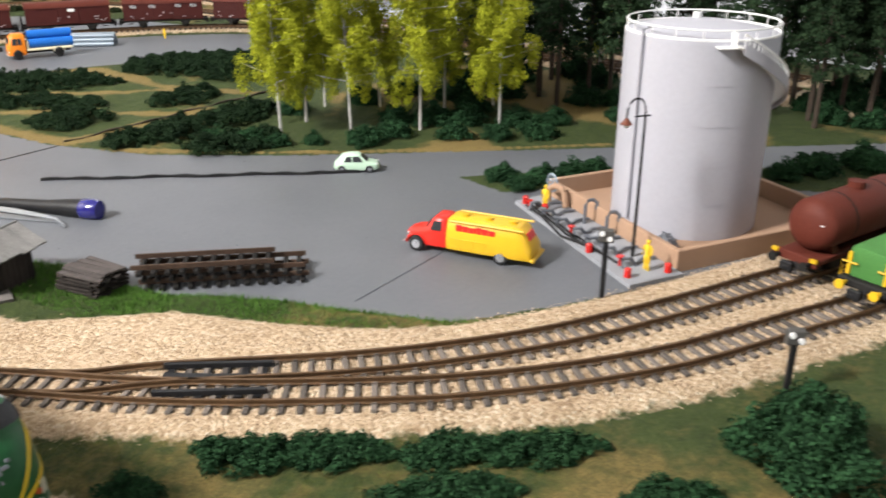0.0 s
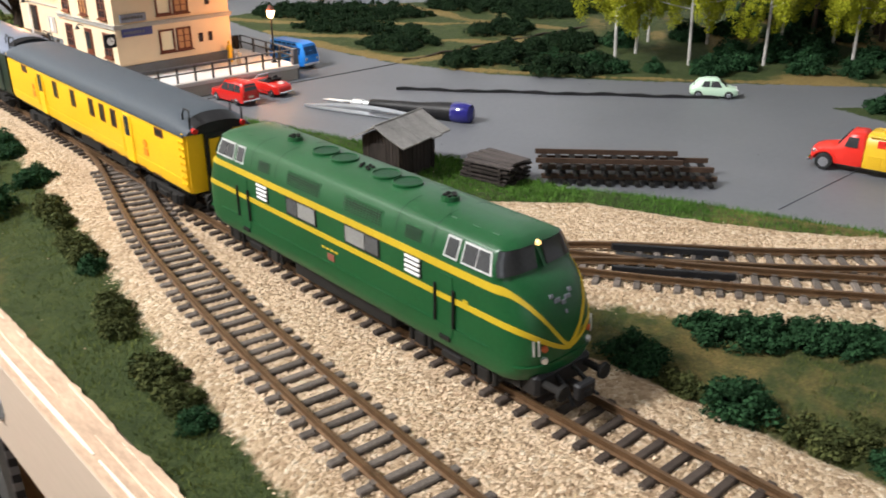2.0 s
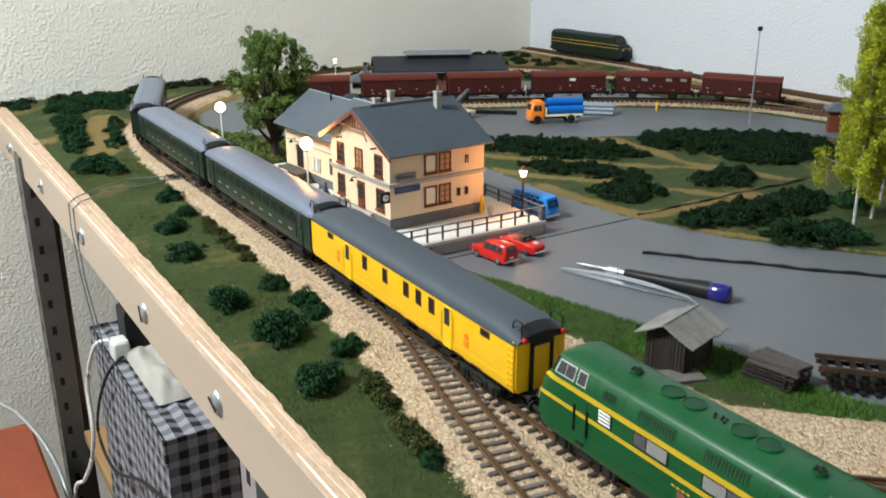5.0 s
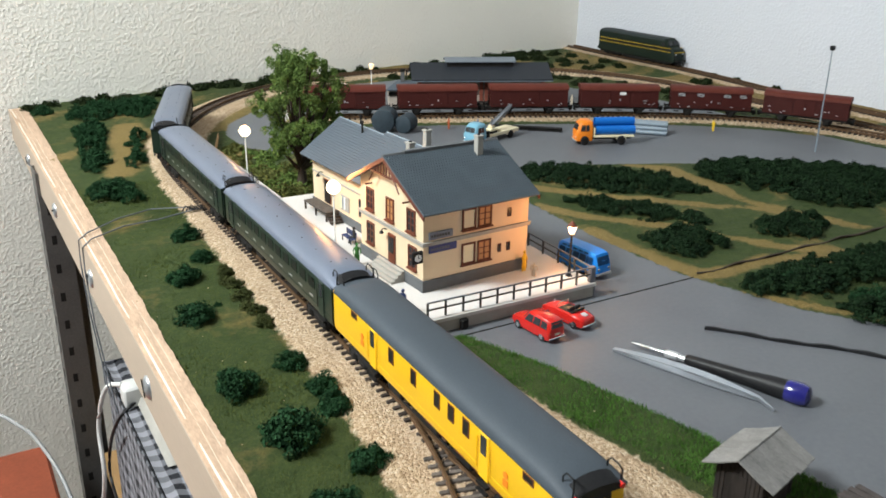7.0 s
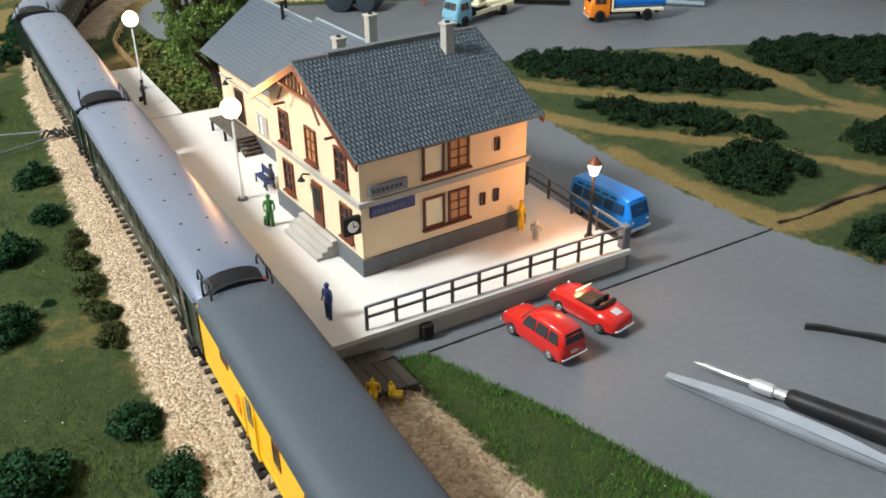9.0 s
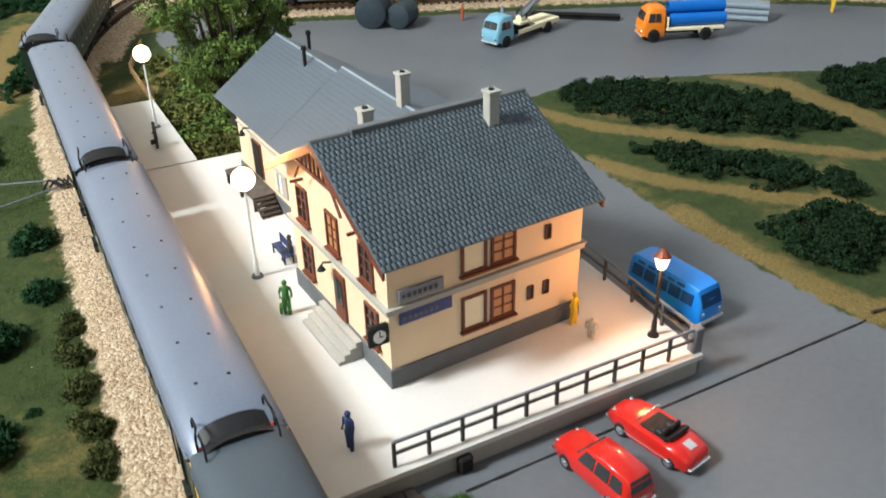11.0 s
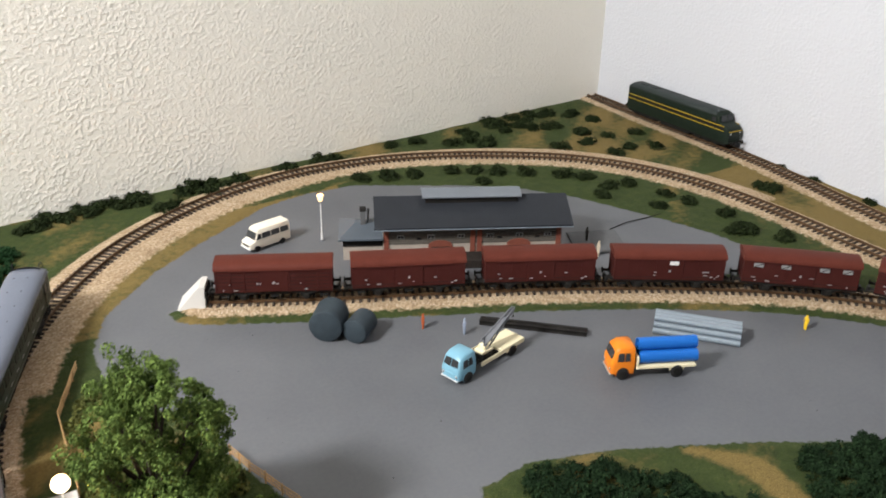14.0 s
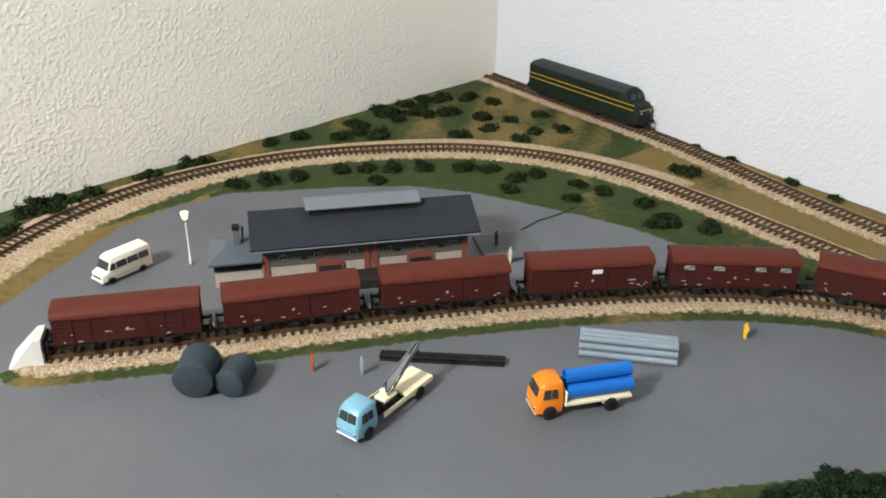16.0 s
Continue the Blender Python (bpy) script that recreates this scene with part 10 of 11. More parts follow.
# ---- loose ballast grains and grass fibres ----
def scatter():
    rng = np.random.default_rng(21)
    centres = []
    for line, half, n, lo, hi in ((MAIN, 0.030, 15000, -0.36, 0.62), (LOOP, 0.029, 15000, -0.36, 0.2), (OUTER, 0.031, 9000, -0.45, 0.2), (INNER, 0.040, 11000, -0.40, 0.0)):
        ok = np.flatnonzero((line.p[:, 1] > lo) & (line.p[:, 1] < hi) & (line.p[:, 0] < 0.6))
        i = rng.choice(ok[1:-1], n)
        p = line.p[i]
        d = line.p[np.minimum(i + 1, len(line.p) - 1)] - line.p[i - 1]
        d /= np.linalg.norm(d, axis=1, keepdims=True) + 1e-9
        off = rng.uniform(-1, 1, n) * half + rng.normal(0, 0.0022, n)
        q = p + np.stack([d[:, 1], -d[:, 0]], 1) * off[:, None] + d * rng.uniform(-0.003, 0.003, (n, 1))
        z = np.where(np.abs(off) < half - 0.010, 0.0041, 0.0041 * np.clip((half - np.abs(off)) / 0.011, 0.15, 1)) + rng.uniform(-0.0001, 0.0003, n)
        centres.append(np.c_[q, z][q[:, 0] > 0.0155])
    for poly, n in zip(FILL[:3], (22000, 16000, 34000)):
        lo, hi = np.min(poly, 0), np.max(poly, 0)
        x, y = rng.uniform(lo[0], hi[0], n), rng.uniform(lo[1], hi[1], n)
        d = inside(poly, x, y) + rng.normal(0, 0.0015, n)
        centres.append(np.c_[x, y, 0.0041 * np.clip(d / 0.011, 0.15, 1) + rng.uniform(-0.0001, 0.0003, n)][d > 0])
    c = np.concatenate(centres)
    n = len(c)
    r = rng.uniform(0.00030, 0.00066, (n, 1, 1))
    octa = np.array([[1, 0, 0], [-1, 0, 0], [0, 1, 0], [0, -1, 0], [0, 0, 1]], float)
    v = octa[None] * r * rng.uniform(0.6, 1.3, (n, 5, 1))
    ang = rng.uniform(0, 6.3, n)
    ca, sa = np.cos(ang)[:, None], np.sin(ang)[:, None]
    tilt = rng.normal(0, 0.5, (n, 1))
    x = v[..., 0] * ca - v[..., 1] * sa
    y = v[..., 0] * sa + v[..., 1] * ca
    v = np.stack([x, y, v[..., 2] * 0.8 + tilt * x], -1) + c[:, None]
    f = np.array([[0, 2, 4], [2, 1, 4], [1, 3, 4], [3, 0, 4]])
    faces = (np.arange(n)[:, None, None] * 5 + f[None]).reshape(-1, 3)
    tagged(new("ballast_grains", from_arrays("ballast_grains", v.reshape(-1, 3), faces, "ballast")), "loose sandy ballast grains along the tracks", "ballast", kind="stuff")
    # grass fibres: dense and green on the yard's verge, short and olive on the front grass
    for name, label, mat, n, (x0, x1, y0, y1), top in (("verge_grass", "bright green grass fibres along the yard verge", "fibre_green", 120000, (0.185, 0.37, -0.21, 0.295), 0.0030), ("grass_fibres", "short olive grass fibres on the front grass", "fibre", 150000, (0.015, 0.30, -0.42, 0.80), 0.0019)):
        x, y = rng.uniform(x0, x1, n), rng.uniform(y0, y1, n)
        bed = np.full(n, -9.0)
        for line, half in BED[:4]:
            bed = np.maximum(bed, half - to_line(line, x, y))
        for poly in FILL:
            bed = np.maximum(bed, inside(poly, x, y))
        paved = inside(PAVED, x, y)
        strip = (paved > -0.045) & (x > 0.19) & (y > -0.21) & (y < 0.295)
        keep = (bed + rng.normal(0, 0.003, n) < -0.001) & (paved + rng.normal(0, 0.0008, n) < -0.0004) & (strip if top > 0.002 else ~strip & ~((x > 0.16) & (y > 0.29)))
        x, y = x[keep], y[keep]
        n = len(x)
        hgt = rng.uniform(0.4 * top, top, n)
        a = rng.uniform(0, 6.3, n)
        w = 0.00024
        lean = rng.normal(0, 0.0009, (n, 2))
        p0 = np.stack([x - np.cos(a) * w, y - np.sin(a) * w, np.full(n, 0.0004)], 1)
        p1 = np.stack([x + np.cos(a) * w, y + np.sin(a) * w, np.full(n, 0.0004)], 1)
        p2 = np.stack([x + lean[:, 0], y + lean[:, 1], 0.0012 + hgt], 1)
        v = np.stack([p0, p1, p2], 1).reshape(-1, 3)
        tagged(new(name, from_arrays(name, v, np.arange(3 * n).reshape(-1, 3), mat)), label, "grass", kind="stuff")


scatter()


def crumbs():
    """Stray crumbs: dark ones on the yard, pale ones on the front grass."""
    rng = np.random.default_rng(77)
    for name, label, mat, n, (x0, x1, y0, y1), r in (("yard_crumbs", "tiny dark crumbs lying on the grey yard", "dark", 70, (0.24, 0.95, -0.15, 0.95), 0.0009), ("pale_crumbs", "tiny pale crumbs lying on the front grass", "ballast", 160, (0.018, 0.26, -0.2, 0.75), 0.0008)):
        x, y = rng.uniform(x0, x1, n), rng.uniform(y0, y1, n)
        yard = np.minimum(inside(PAVED, x, y), -inside(ISLAND, x, y))
        keep = yard > 0.01 if mat == "dark" else yard < 0
        x, y = x[keep], y[keep]
        n = len(x)
        base = np.array([[1, 0, 0], [-0.5, 0.87, 0], [-0.5, -0.87, 0], [0, 0, 0.8]])
        v = base[None] * (r * rng.uniform(0.35, 1.0, (n, 1, 1))) * rng.uniform(0.6, 1.3, (n, 4, 1)) + np.c_[x, y, np.full(n, 0.0001 if mat == "dark" else 0.0016)][:, None]
        f = np.arange(n)[:, None, None] * 4 + np.array([[0, 1, 3], [1, 2, 3], [2, 0, 3], [0, 2, 1]])[None]
        tagged(new(name, from_arrays(name, v.reshape(-1, 3), f.reshape(-1, 3), mat)), label, "crumbs", kind="stuff")


crumbs()
# ---- lamps, signals, tools, stacked goods, figurines ----
def globe_lamp(m, h, label, mat="white", shade=False):
    t = thing("globe_lamp", label, "street lamp", m, "globe lamps")
    bm = bmesh.new()
    cyl(bm, (0, 0, -0.0002), (0, 0, 0.0012), 0.0034, 0.0028, seg=14)
    part("base", bm, "pipework", t)
    bm = bmesh.new()
    tube(bm, [(0, 0, 0.001), (0, 0, 0.010), (0, 0, 0.011), (0, 0, h - 0.004)], [0.0014, 0.0012, 0.0008, 0.0007], 8)
    part("pole", bm, mat, t)
    bm = bmesh.new()
    if shade:
        loft(bm, [ring_at((0, 0, z), (0, 0, 1), r, 14) for z, r in ((h - 0.0045, 0.0024), (h + 0.0030, 0.0042), (h + 0.0038, 0.0030))])
    else:
        ball(bm, (0, 0, h), 0.0060, 1.0, 20)
    part("globe", bm, "lamp_shade" if shade else "lamp_globe", t, "lit white globe", smooth=60)
    bm = bmesh.new()
    cyl(bm, (0, 0, h - 0.0072), (0, 0, h - 0.0052), 0.0012, 0.0024, seg=10)
    part("collar", bm, "pipework", t)
    return t


def bulb(x, y, z, power, size=0.005, colour=(1.0, 0.38, 0.11)):
    ob = new("bulb_light", lamp_data("bulb_light", "POINT", power, colour, size))
    ob.location = (x, y, z)


globe_lamp(pose(0.1875, 0.7095, 0.0122), 0.056, "lit globe lamp on a pale pole at the platform end")
bulb(0.1875, 0.7095, 0.0682 + 0.0074, 0.12)
globe_lamp(pose(0.1865, 0.4680, 0.0122), 0.0575, "lit globe lamp on a pale pole before the station")
bulb(0.1865, 0.4680, 0.0697 + 0.0074, 0.21)
globe_lamp(pose(0.5335, 1.1095, 0.0002), 0.056, "lit lamp on a thin pale pole by the goods shed", shade=True)
bulb(0.5335, 1.1095, 0.0635, 0.03)


def lantern(m):
    t = thing("lantern_lamp", "lit black lantern on a dark pole at the platform corner", "street lamp", m)
    bm = bmesh.new()
    cyl(bm, (0, 0, -0.0002), (0, 0, 0.0012), 0.0030, 0.0024, seg=12)
    tube(bm, [(0, 0, 0.001), (0, 0, 0.008), (0, 0, 0.009), (0, 0, 0.0375)], [0.0015, 0.0012, 0.0009, 0.0008], 8)
    part("pole", bm, "black", t)
    bm = bmesh.new()
    loft(bm, [ring_at((0, 0, z), (0, 0, 1), r, 8) for z, r in ((0.0375, 0.0020), (0.0435, 0.0038))])
    part("glass", bm, "lamp_globe", t, "glowing lantern glass")
    bm = bmesh.new()
    loft(bm, [ring_at((0, 0, z), (0, 0, 1), r, 8) for z, r in ((0.0435, 0.0042), (0.0462, 0.0022), (0.0478, 0.0008))])
    part("cap", bm, "brown", t)


lantern(pose(0.3325, 0.3215, 0.0122))
bulb(0.3275, 0.3185, 0.0520, 0.13, 0.004)


def gooseneck(m):
    t = thing("gooseneck_lamp", "tall dark gooseneck lamp beside the oil tank", "street lamp", m)
    H = 0.0945
    bm = bmesh.new()
    tube(bm, [(0, 0, -0.0005), (0, 0, H * 0.5), (0, 0, H)], [0.0013, 0.0010, 0.0008], 8)
    pts = [(0, 0, H)] + [(-0.0055 + 0.0055 * math.cos(a), 0.0035 - 0.0035 * math.cos(a), H + 0.0085 * math.sin(a)) for a in np.linspace(0.1, math.pi, 9)] + [(-0.011, 0.007, H - 0.003)]
    tube(bm, pts, 0.0006, 6)
    part("pole", bm, "dark", t)
    bm = bmesh.new()
    box(bm, (-0.0052, -0.0040, H - 0.0026), (0.0052, -0.0030, H - 0.0018), 0, pose(0, 0.0035, 0, 0, 0, -35))
    part("cross_arm", bm, "black", t, smooth=0)
    bm = bmesh.new()
    loft(bm, [ring_at((-0.011, 0.007, z), (0, 0, 1), r, 14) for z, r in ((H - 0.0025, 0.0008), (H - 0.0045, 0.0022), (H - 0.0062, 0.0038))])
    part("shade", bm, "brown", t)
    bm = bmesh.new()
    ball(bm, (-0.011, 0.007, H - 0.0066), 0.0024, 0.9, 10)
    part("bulb", bm, "white", t, "unlit white bulb")


gooseneck(pose(0.497, -0.2385, 0.0008))


def dwarf_signal(m, h, label):
    t = thing("dwarf_signal", label, "railway signal", m, "dwarf signals")
    bm = bmesh.new()
    box(bm, (-0.0014, -0.0014, -0.0004), (0.0014, 0.0014, h - 0.004), 0.0003)
    part("post", bm, "black", t, smooth=0)
    bm = bmesh.new()
    box(bm, (-0.0042, -0.0022, h - 0.0045), (0.0042, 0.0022, h + 0.0028), 0.0005)
    part("head", bm, "rail_fence", t, smooth=0)
    for x, z in ((-0.0022, h + 0.0008), (0.0022, h - 0.0020)):
        bm = bmesh.new()
        cyl(bm, (x, -0.0022, z), (x, -0.0034, z), 0.0014, seg=12)
        part("lens", bm, "white", t)


dwarf_signal(pose(0.434, -0.247, 0.0, 0, 0, -70), 0.0405, "black dwarf signal with two white lenses by the yard")
dwarf_signal(pose(0.392, -0.360, 0.0, 0, 0, -60), 0.031, "black dwarf signal with two white lenses by the bush")


def flood_mast(m):
    t = thing("floodlight_mast", "tall thin grey floodlight mast on the yard", "light mast", m)
    bm = bmesh.new()
    cyl(bm, (0, 0, -0.0004), (0, 0, 0.136), 0.0011, 0.0007, seg=8)
    part("pole", bm, "galv", t)
    bm = bmesh.new()
    box(bm, (-0.0036, -0.0022, 0.1345), (0.0036, 0.0022, 0.1405), 0.0008)
    part("lamp_head", bm, "black", t, smooth=0)


flood_mast(pose(0.915, 0.532, 0))


def yard_hut(m):
    t = thing("yard_hut", "small brown yard hut with a grey hipped roof", "hut", m)
    bm = bmesh.new()
    box(bm, (-0.013, -0.011, -0.0004), (0.013, 0.011, 0.030), 0.0004)
    part("wall", bm, "brown", t, smooth=0)
    bm = bmesh.new()
    loft(bm, [[Vector((sx * a, sy * b, z)) for sx, sy in ((-1, -1), (1, -1), (1, 1), (-1, 1))] for a, b, z in ((0.019, 0.017, 0.0295), (0.019, 0.017, 0.0310), (0.005, 0.003, 0.0400))])
    part("roof", bm, "roof_plain", t, smooth=0)
    for x in (-0.006, 0.006):
        bm = bmesh.new()
        box(bm, (x - 0.0030, -0.0118, 0.016), (x + 0.0030, -0.0105, 0.0235))
        part("window", bm, "lit_window", t, "lit window", smooth=0)


yard_hut(pose(0.985, 0.440, 0, 0, 0, 40))


bm = bmesh.new()
tube(bm, [(0.867, 0.971, 0.0006), (0.900, 0.977, 0.0012), (0.931, 0.9765, 0.0008), (0.960, 0.9785, 0.0006)], 0.0006, 6)
solid("loose_wire", bm, "dark", "short dark wire lying on the grey yard", "wire", smooth=60)
# board joints: dark grooves filled with crumbs
for x0, x1, y, wide, tone in ((0.212, 0.452, 0.2895, 1.0, "dark"), (0.352, 0.470, -0.1330, 0.55, "pipework")):
    bm = bmesh.new()
    rng = random.Random(int(x0 * 1000))
    rows = []
    for x in np.linspace(x0, x1, 60):
        w = (0.0006 + rng.uniform(0, 0.0005)) * wide
        rows.append([Vector((x, y - w + rng.uniform(-0.0001, 0.0001), -0.0003)), Vector((x, y + w, -0.0003)), Vector((x, y + w * 0.6, 0.00045)), Vector((x, y - w * 0.6, 0.00045))])
    loft(bm, rows)
    solid("board_joint", bm, tone, "dark joint line across the grey yard", "joint", kind="structure", smooth=0)
# the board joint goes on over the island as a raised brown line
bm = bmesh.new()
rng = random.Random(4)
tube(bm, [(x, 0.2905 + 0.0012 * math.sin(x * 90), 0.0018 + 0.0008 * math.sin(x * 130)) for x in np.linspace(0.45, 0.72, 30)], [0.0012 + rng.uniform(-0.0003, 0.0004) for _ in range(30)], 6)
solid("joint_ridge", bm, "bark", "raised brown line over the grass island along the board joint", "twig", smooth=60)


def strip_bar():
    bm = bmesh.new()
    rng = random.Random(9)
    a, b = Vector((0.377, 0.2115, 0.0)), Vector((0.5385, 0.0165, 0.0))
    d = (b - a).normalized()
    n = Vector((-d.y, d.x, 0))
    rows = []
    for t in np.linspace(0, 1, 44):
        q = a.lerp(b, t) + n * 0.0012 * math.sin(t * 21)
        w, h = 0.0015 + rng.uniform(-0.0002, 0.0002), 0.0022 + 0.0005 * math.sin(t * 60)
        rows.append([q - n * w, q + n * w, q + n * w * 0.8 + Vector((0, 0, h)), q - n * w * 0.8 + Vector((0, 0, h))])
    loft(bm, rows)
    solid("black_strip", bm, "black", "long thin black strip lying on the yard", "strip", smooth=30)


strip_bar()


def screwdriver():
    tip, end = Vector((0.3085, 0.2165, 0.0030)), Vector((0.3525, 0.0985, 0.0062))
    d = (end - tip).normalized()
    t = thing("screwdriver", "small screwdriver with a black grip and blue cap", "screwdriver")

    def turned(stations):
        bm = bmesh.new()
        loft(bm, [ring_at(tip + d * s, d, r, 18) for s, r in stations])
        return bm

    part("blade", turned([(0.0, 0.0005), (0.004, 0.0011), (0.005, 0.0015), (0.030, 0.0015)]), "chrome", t)
    part("collet", turned([(0.026, 0.0020), (0.028, 0.0030), (0.036, 0.0030), (0.037, 0.0022), (0.044, 0.0022)]), "silver", t, "knurled metal collet")
    part("grip", turned([(0.042, 0.0032), (0.044, 0.0041), (0.060, 0.0043), (0.085, 0.0050), (0.100, 0.0066), (0.108, 0.0070), (0.112, 0.0070)]), "black", t, "black plastic grip")
    part("cap", turned([(0.111, 0.0069), (0.113, 0.0076), (0.121, 0.0077), (0.125, 0.0066), (0.1265, 0.0035)]), "handle_blue", t, "glossy dark blue cap")


screwdriver()


def tweezers():
    t = thing("tweezers", "steel tweezers lying beside the screwdriver", "tweezers")
    a, b = Vector((0.2925, 0.2170, 0.0006)), Vector((0.3330, 0.1060, 0.0006))
    d = (b - a).normalized()
    n = Vector((-d.y, d.x, 0))
    L = (b - a).length
    for up in (0, 1):
        bm = bmesh.new()
        rows = []
        for s in np.linspace(0, 1, 20):
            w = 0.0020 + 0.0016 * math.sin(min(1, s * 2.2) * math.pi * 0.5) - 0.0030 * max(0, s - 0.62) / 0.38
            bend = n * (-0.0075 if s > 0.9 else 0) * ((s - 0.9) / 0.1 if s > 0.9 else 0)
            z = 0.0002 + up * (0.0009 + 0.0040 * math.sin(math.pi * min(1, s * 1.02)))
            q = a + d * L * s + bend + Vector((0, 0, z))
            rows.append([q - n * w, q + n * w, q + n * w + Vector((0, 0, 0.0006)), q - n * w + Vector((0, 0, 0.0006))])
        loft(bm, rows)
        part("arm", bm, "steel", t, smooth=0)


tweezers()


def yard_goods():
    for k, (x, y, r, ln, a) in enumerate(((0.4555, 0.9045, 0.0168, 0.032, 52), (0.4795, 0.8850, 0.0128, 0.028, 40))):
        bm = bmesh.new()
        rows = []
        for i, s in enumerate((-1, -0.97, -0.9, -0.6, -0.2, 0.2, 0.6, 0.9, 0.97, 1)):
            rr = r * (0.93, 0.98, 1.0, 0.99, 1.0, 0.985, 1.0, 1.0, 0.98, 0.93)[i]
            rows.append([Vector((s * ln / 2, rr * (1 + 0.012 * math.sin(3 * t + i)) * math.cos(t), r * 0.97 + rr * math.sin(t))) for t in np.linspace(0, 2 * math.pi, 22, endpoint=False)])
        loft(bm, rows)
        ob = solid("round_bale", bm, "slate_blue", "slate blue wrapped round bale on the yard", "bale", "round bales", smooth=50)
        ob.matrix_basis = pose(x, y, 0, 0, 0, a)
    for k, off in enumerate((0, 0.0052)):
        t = thing("steel_girder", "dark steel girder lying on the yard", "girder", pose(0.637 + off * 0.75, 0.815 + off * 0.75, 0.0, 0, 0, -41), "girders")
        bm = bmesh.new()
        prism(bm, [(-0.0022, 0.0), (0.0022, 0.0), (0.0022, 0.0008), (0.0005, 0.0012), (0.0005, 0.0038), (0.0022, 0.0042), (0.0022, 0.0050), (-0.0022, 0.0050), (-0.0022, 0.0042), (-0.0005, 0.0038), (-0.0005, 0.0012), (-0.0022, 0.0008)], -0.054, 0.054, "x")
        part("beam", bm, "dark", t, smooth=0)
    rack = thing("pipe_stack", "stack of galvanised pipes beside the siding", "pipe stack", pose(0.7785, 0.7315, 0.0, 0, 0, -47))
    for row in range(3):
        for k in range(5 - row):
            bm = bmesh.new()
            y, z = (k - (4 - row) / 2) * 0.0064, 0.0032 + row * 0.0055
            rows = []
            for x, r in ((-0.042, 0.0031), (0.042, 0.0031), (0.042, 0.0026), (-0.042, 0.0026), (-0.042, 0.0031)):
                rows.append([Vector((x, y + r * math.cos(a), z + r * math.sin(a))) for a in np.linspace(0, 2 * math.pi, 12, endpoint=False)])
            loft(bm, rows, cap=False)
            part("pipe", bm, "galv", rack)


yard_goods()


def figurine(name, m, mat, label, height=0.020, sit=False, case=False):
    """A tiny painted figure as one plain shape."""
    bm = bmesh.new()
    k = height / 0.020
    hip = 0.0095 * k if not sit else 0.0050
    for s in (-1, 1):
        if sit:
            tube(bm, [(0, s * 0.0010, 0.0050), (-0.0042, s * 0.0012, 0.0050), (-0.0046, s * 0.0012, 0.0003)], 0.0010, 6)
        else:
            tube(bm, [(0.0006 * s, s * 0.0012, -0.0002), (0, s * 0.0010, hip)], [0.0009, 0.0012], 6)
        tube(bm, [(0, s * 0.0021, hip + 0.0062 * k), (0.0008 * s, s * 0.0030, hip + 0.0030 * k), (-0.0012, s * 0.0026, hip + 0.0006 * k)], 0.00065, 5)
    loft(bm, [ring_at((0, 0, hip + z * k), (0, 0, 1), r, 8, r2) for z, r, r2 in ((-0.0006, 0.0018, 0.0013), (0.003, 0.0017, 0.0012), (0.0062, 0.0022, 0.0013), (0.0072, 0.0009, 0.0008))])
    ball(bm, (0, 0, hip + 0.0088 * k), 0.00135 * k, 1.15, 8)
    if case:
        box(bm, (-0.0030, 0.0022, 0.0020), (0.0020, 0.0036, 0.0055))
    ob = solid(name, bm, mat, label, "figurine", "figurines", smooth=50)
    ob.matrix_basis = m
    return ob


P = 0.0122
figurine("figurine", pose(0.1775, 0.3225, P, 0, 0, 30), "figure_blue", "tiny dark blue figurine standing on the platform")
figurine("figurine", pose(0.1885, 0.4265, P, 0, 0, 70), "figure_green", "tiny green figurine with a case on the platform", case=True)
figurine("figurine", pose(0.1795, 0.6700, P, 0, 0, 10), "figure_dark", "tiny dark figurine at the platform end", case=True)
figurine("figurine", pose(0.2085, 0.4760, P, 0, 0, 0), "figure_dark", "tiny dark figurine sitting on the bench", sit=True)
figurine("figurine", pose(0.3055, 0.3480, P, 0, 0, 120), "figure_yellow", "tiny yellow figurine leaning by the station corner", 0.0185)
figurine("figurine", pose(0.3060, 0.3345, P, 0, 0, 40), "figure_pale", "tiny child-sized pale figurine on the platform", 0.012)
figurine("figurine", pose(0.5415, 0.8700, 0.0, 0, 0, 0), "figure_red", "tiny rust red figurine beside the siding", 0.0170)
figurine("figurine", pose(0.5725, 0.8410, 0.0, 0, 0, 0), "figure_grey", "tiny grey-blue figurine on the yard", 0.0180)
figurine("figurine", pose(0.8830, 0.6845, 0.0, 0, 0, 0), "figure_yellow", "tiny yellow figurine beside the siding", 0.0165)
figurine("figurine", pose(0.8170, 0.9560, 0.0, 0, 0, 0), "figure_dark", "tiny dark figurine by the goods shed")
figurine("figurine", pose(0.8040, 0.9180, 0.0, 0, 0, 0), "figure_pale", "tiny pale figurine by the wagons")
figurine("figurine", pose(0.1710, 0.2640, 0.0065, 0, 0, 60), "figure_yellow", "tiny yellow figurine crouching by the timber crossing", 0.0130, sit=True)
figurine("figurine", pose(0.1775, 0.2600, 0.0050, 0, 0, 150), "figure_yellow", "tiny yellow figurine crouching by the timber crossing", 0.0130, sit=True)
figurine("figurine", pose(0.5380, -0.1540, 0.0030, 0, 0, 0), "figure_yellow", "tiny yellow figurine on the filling pad")
figurine("figurine", pose(0.4815, -0.2540, 0.0030, 0, 0, 0), "figure_yellow", "tiny yellow figurine beside the gooseneck lamp")


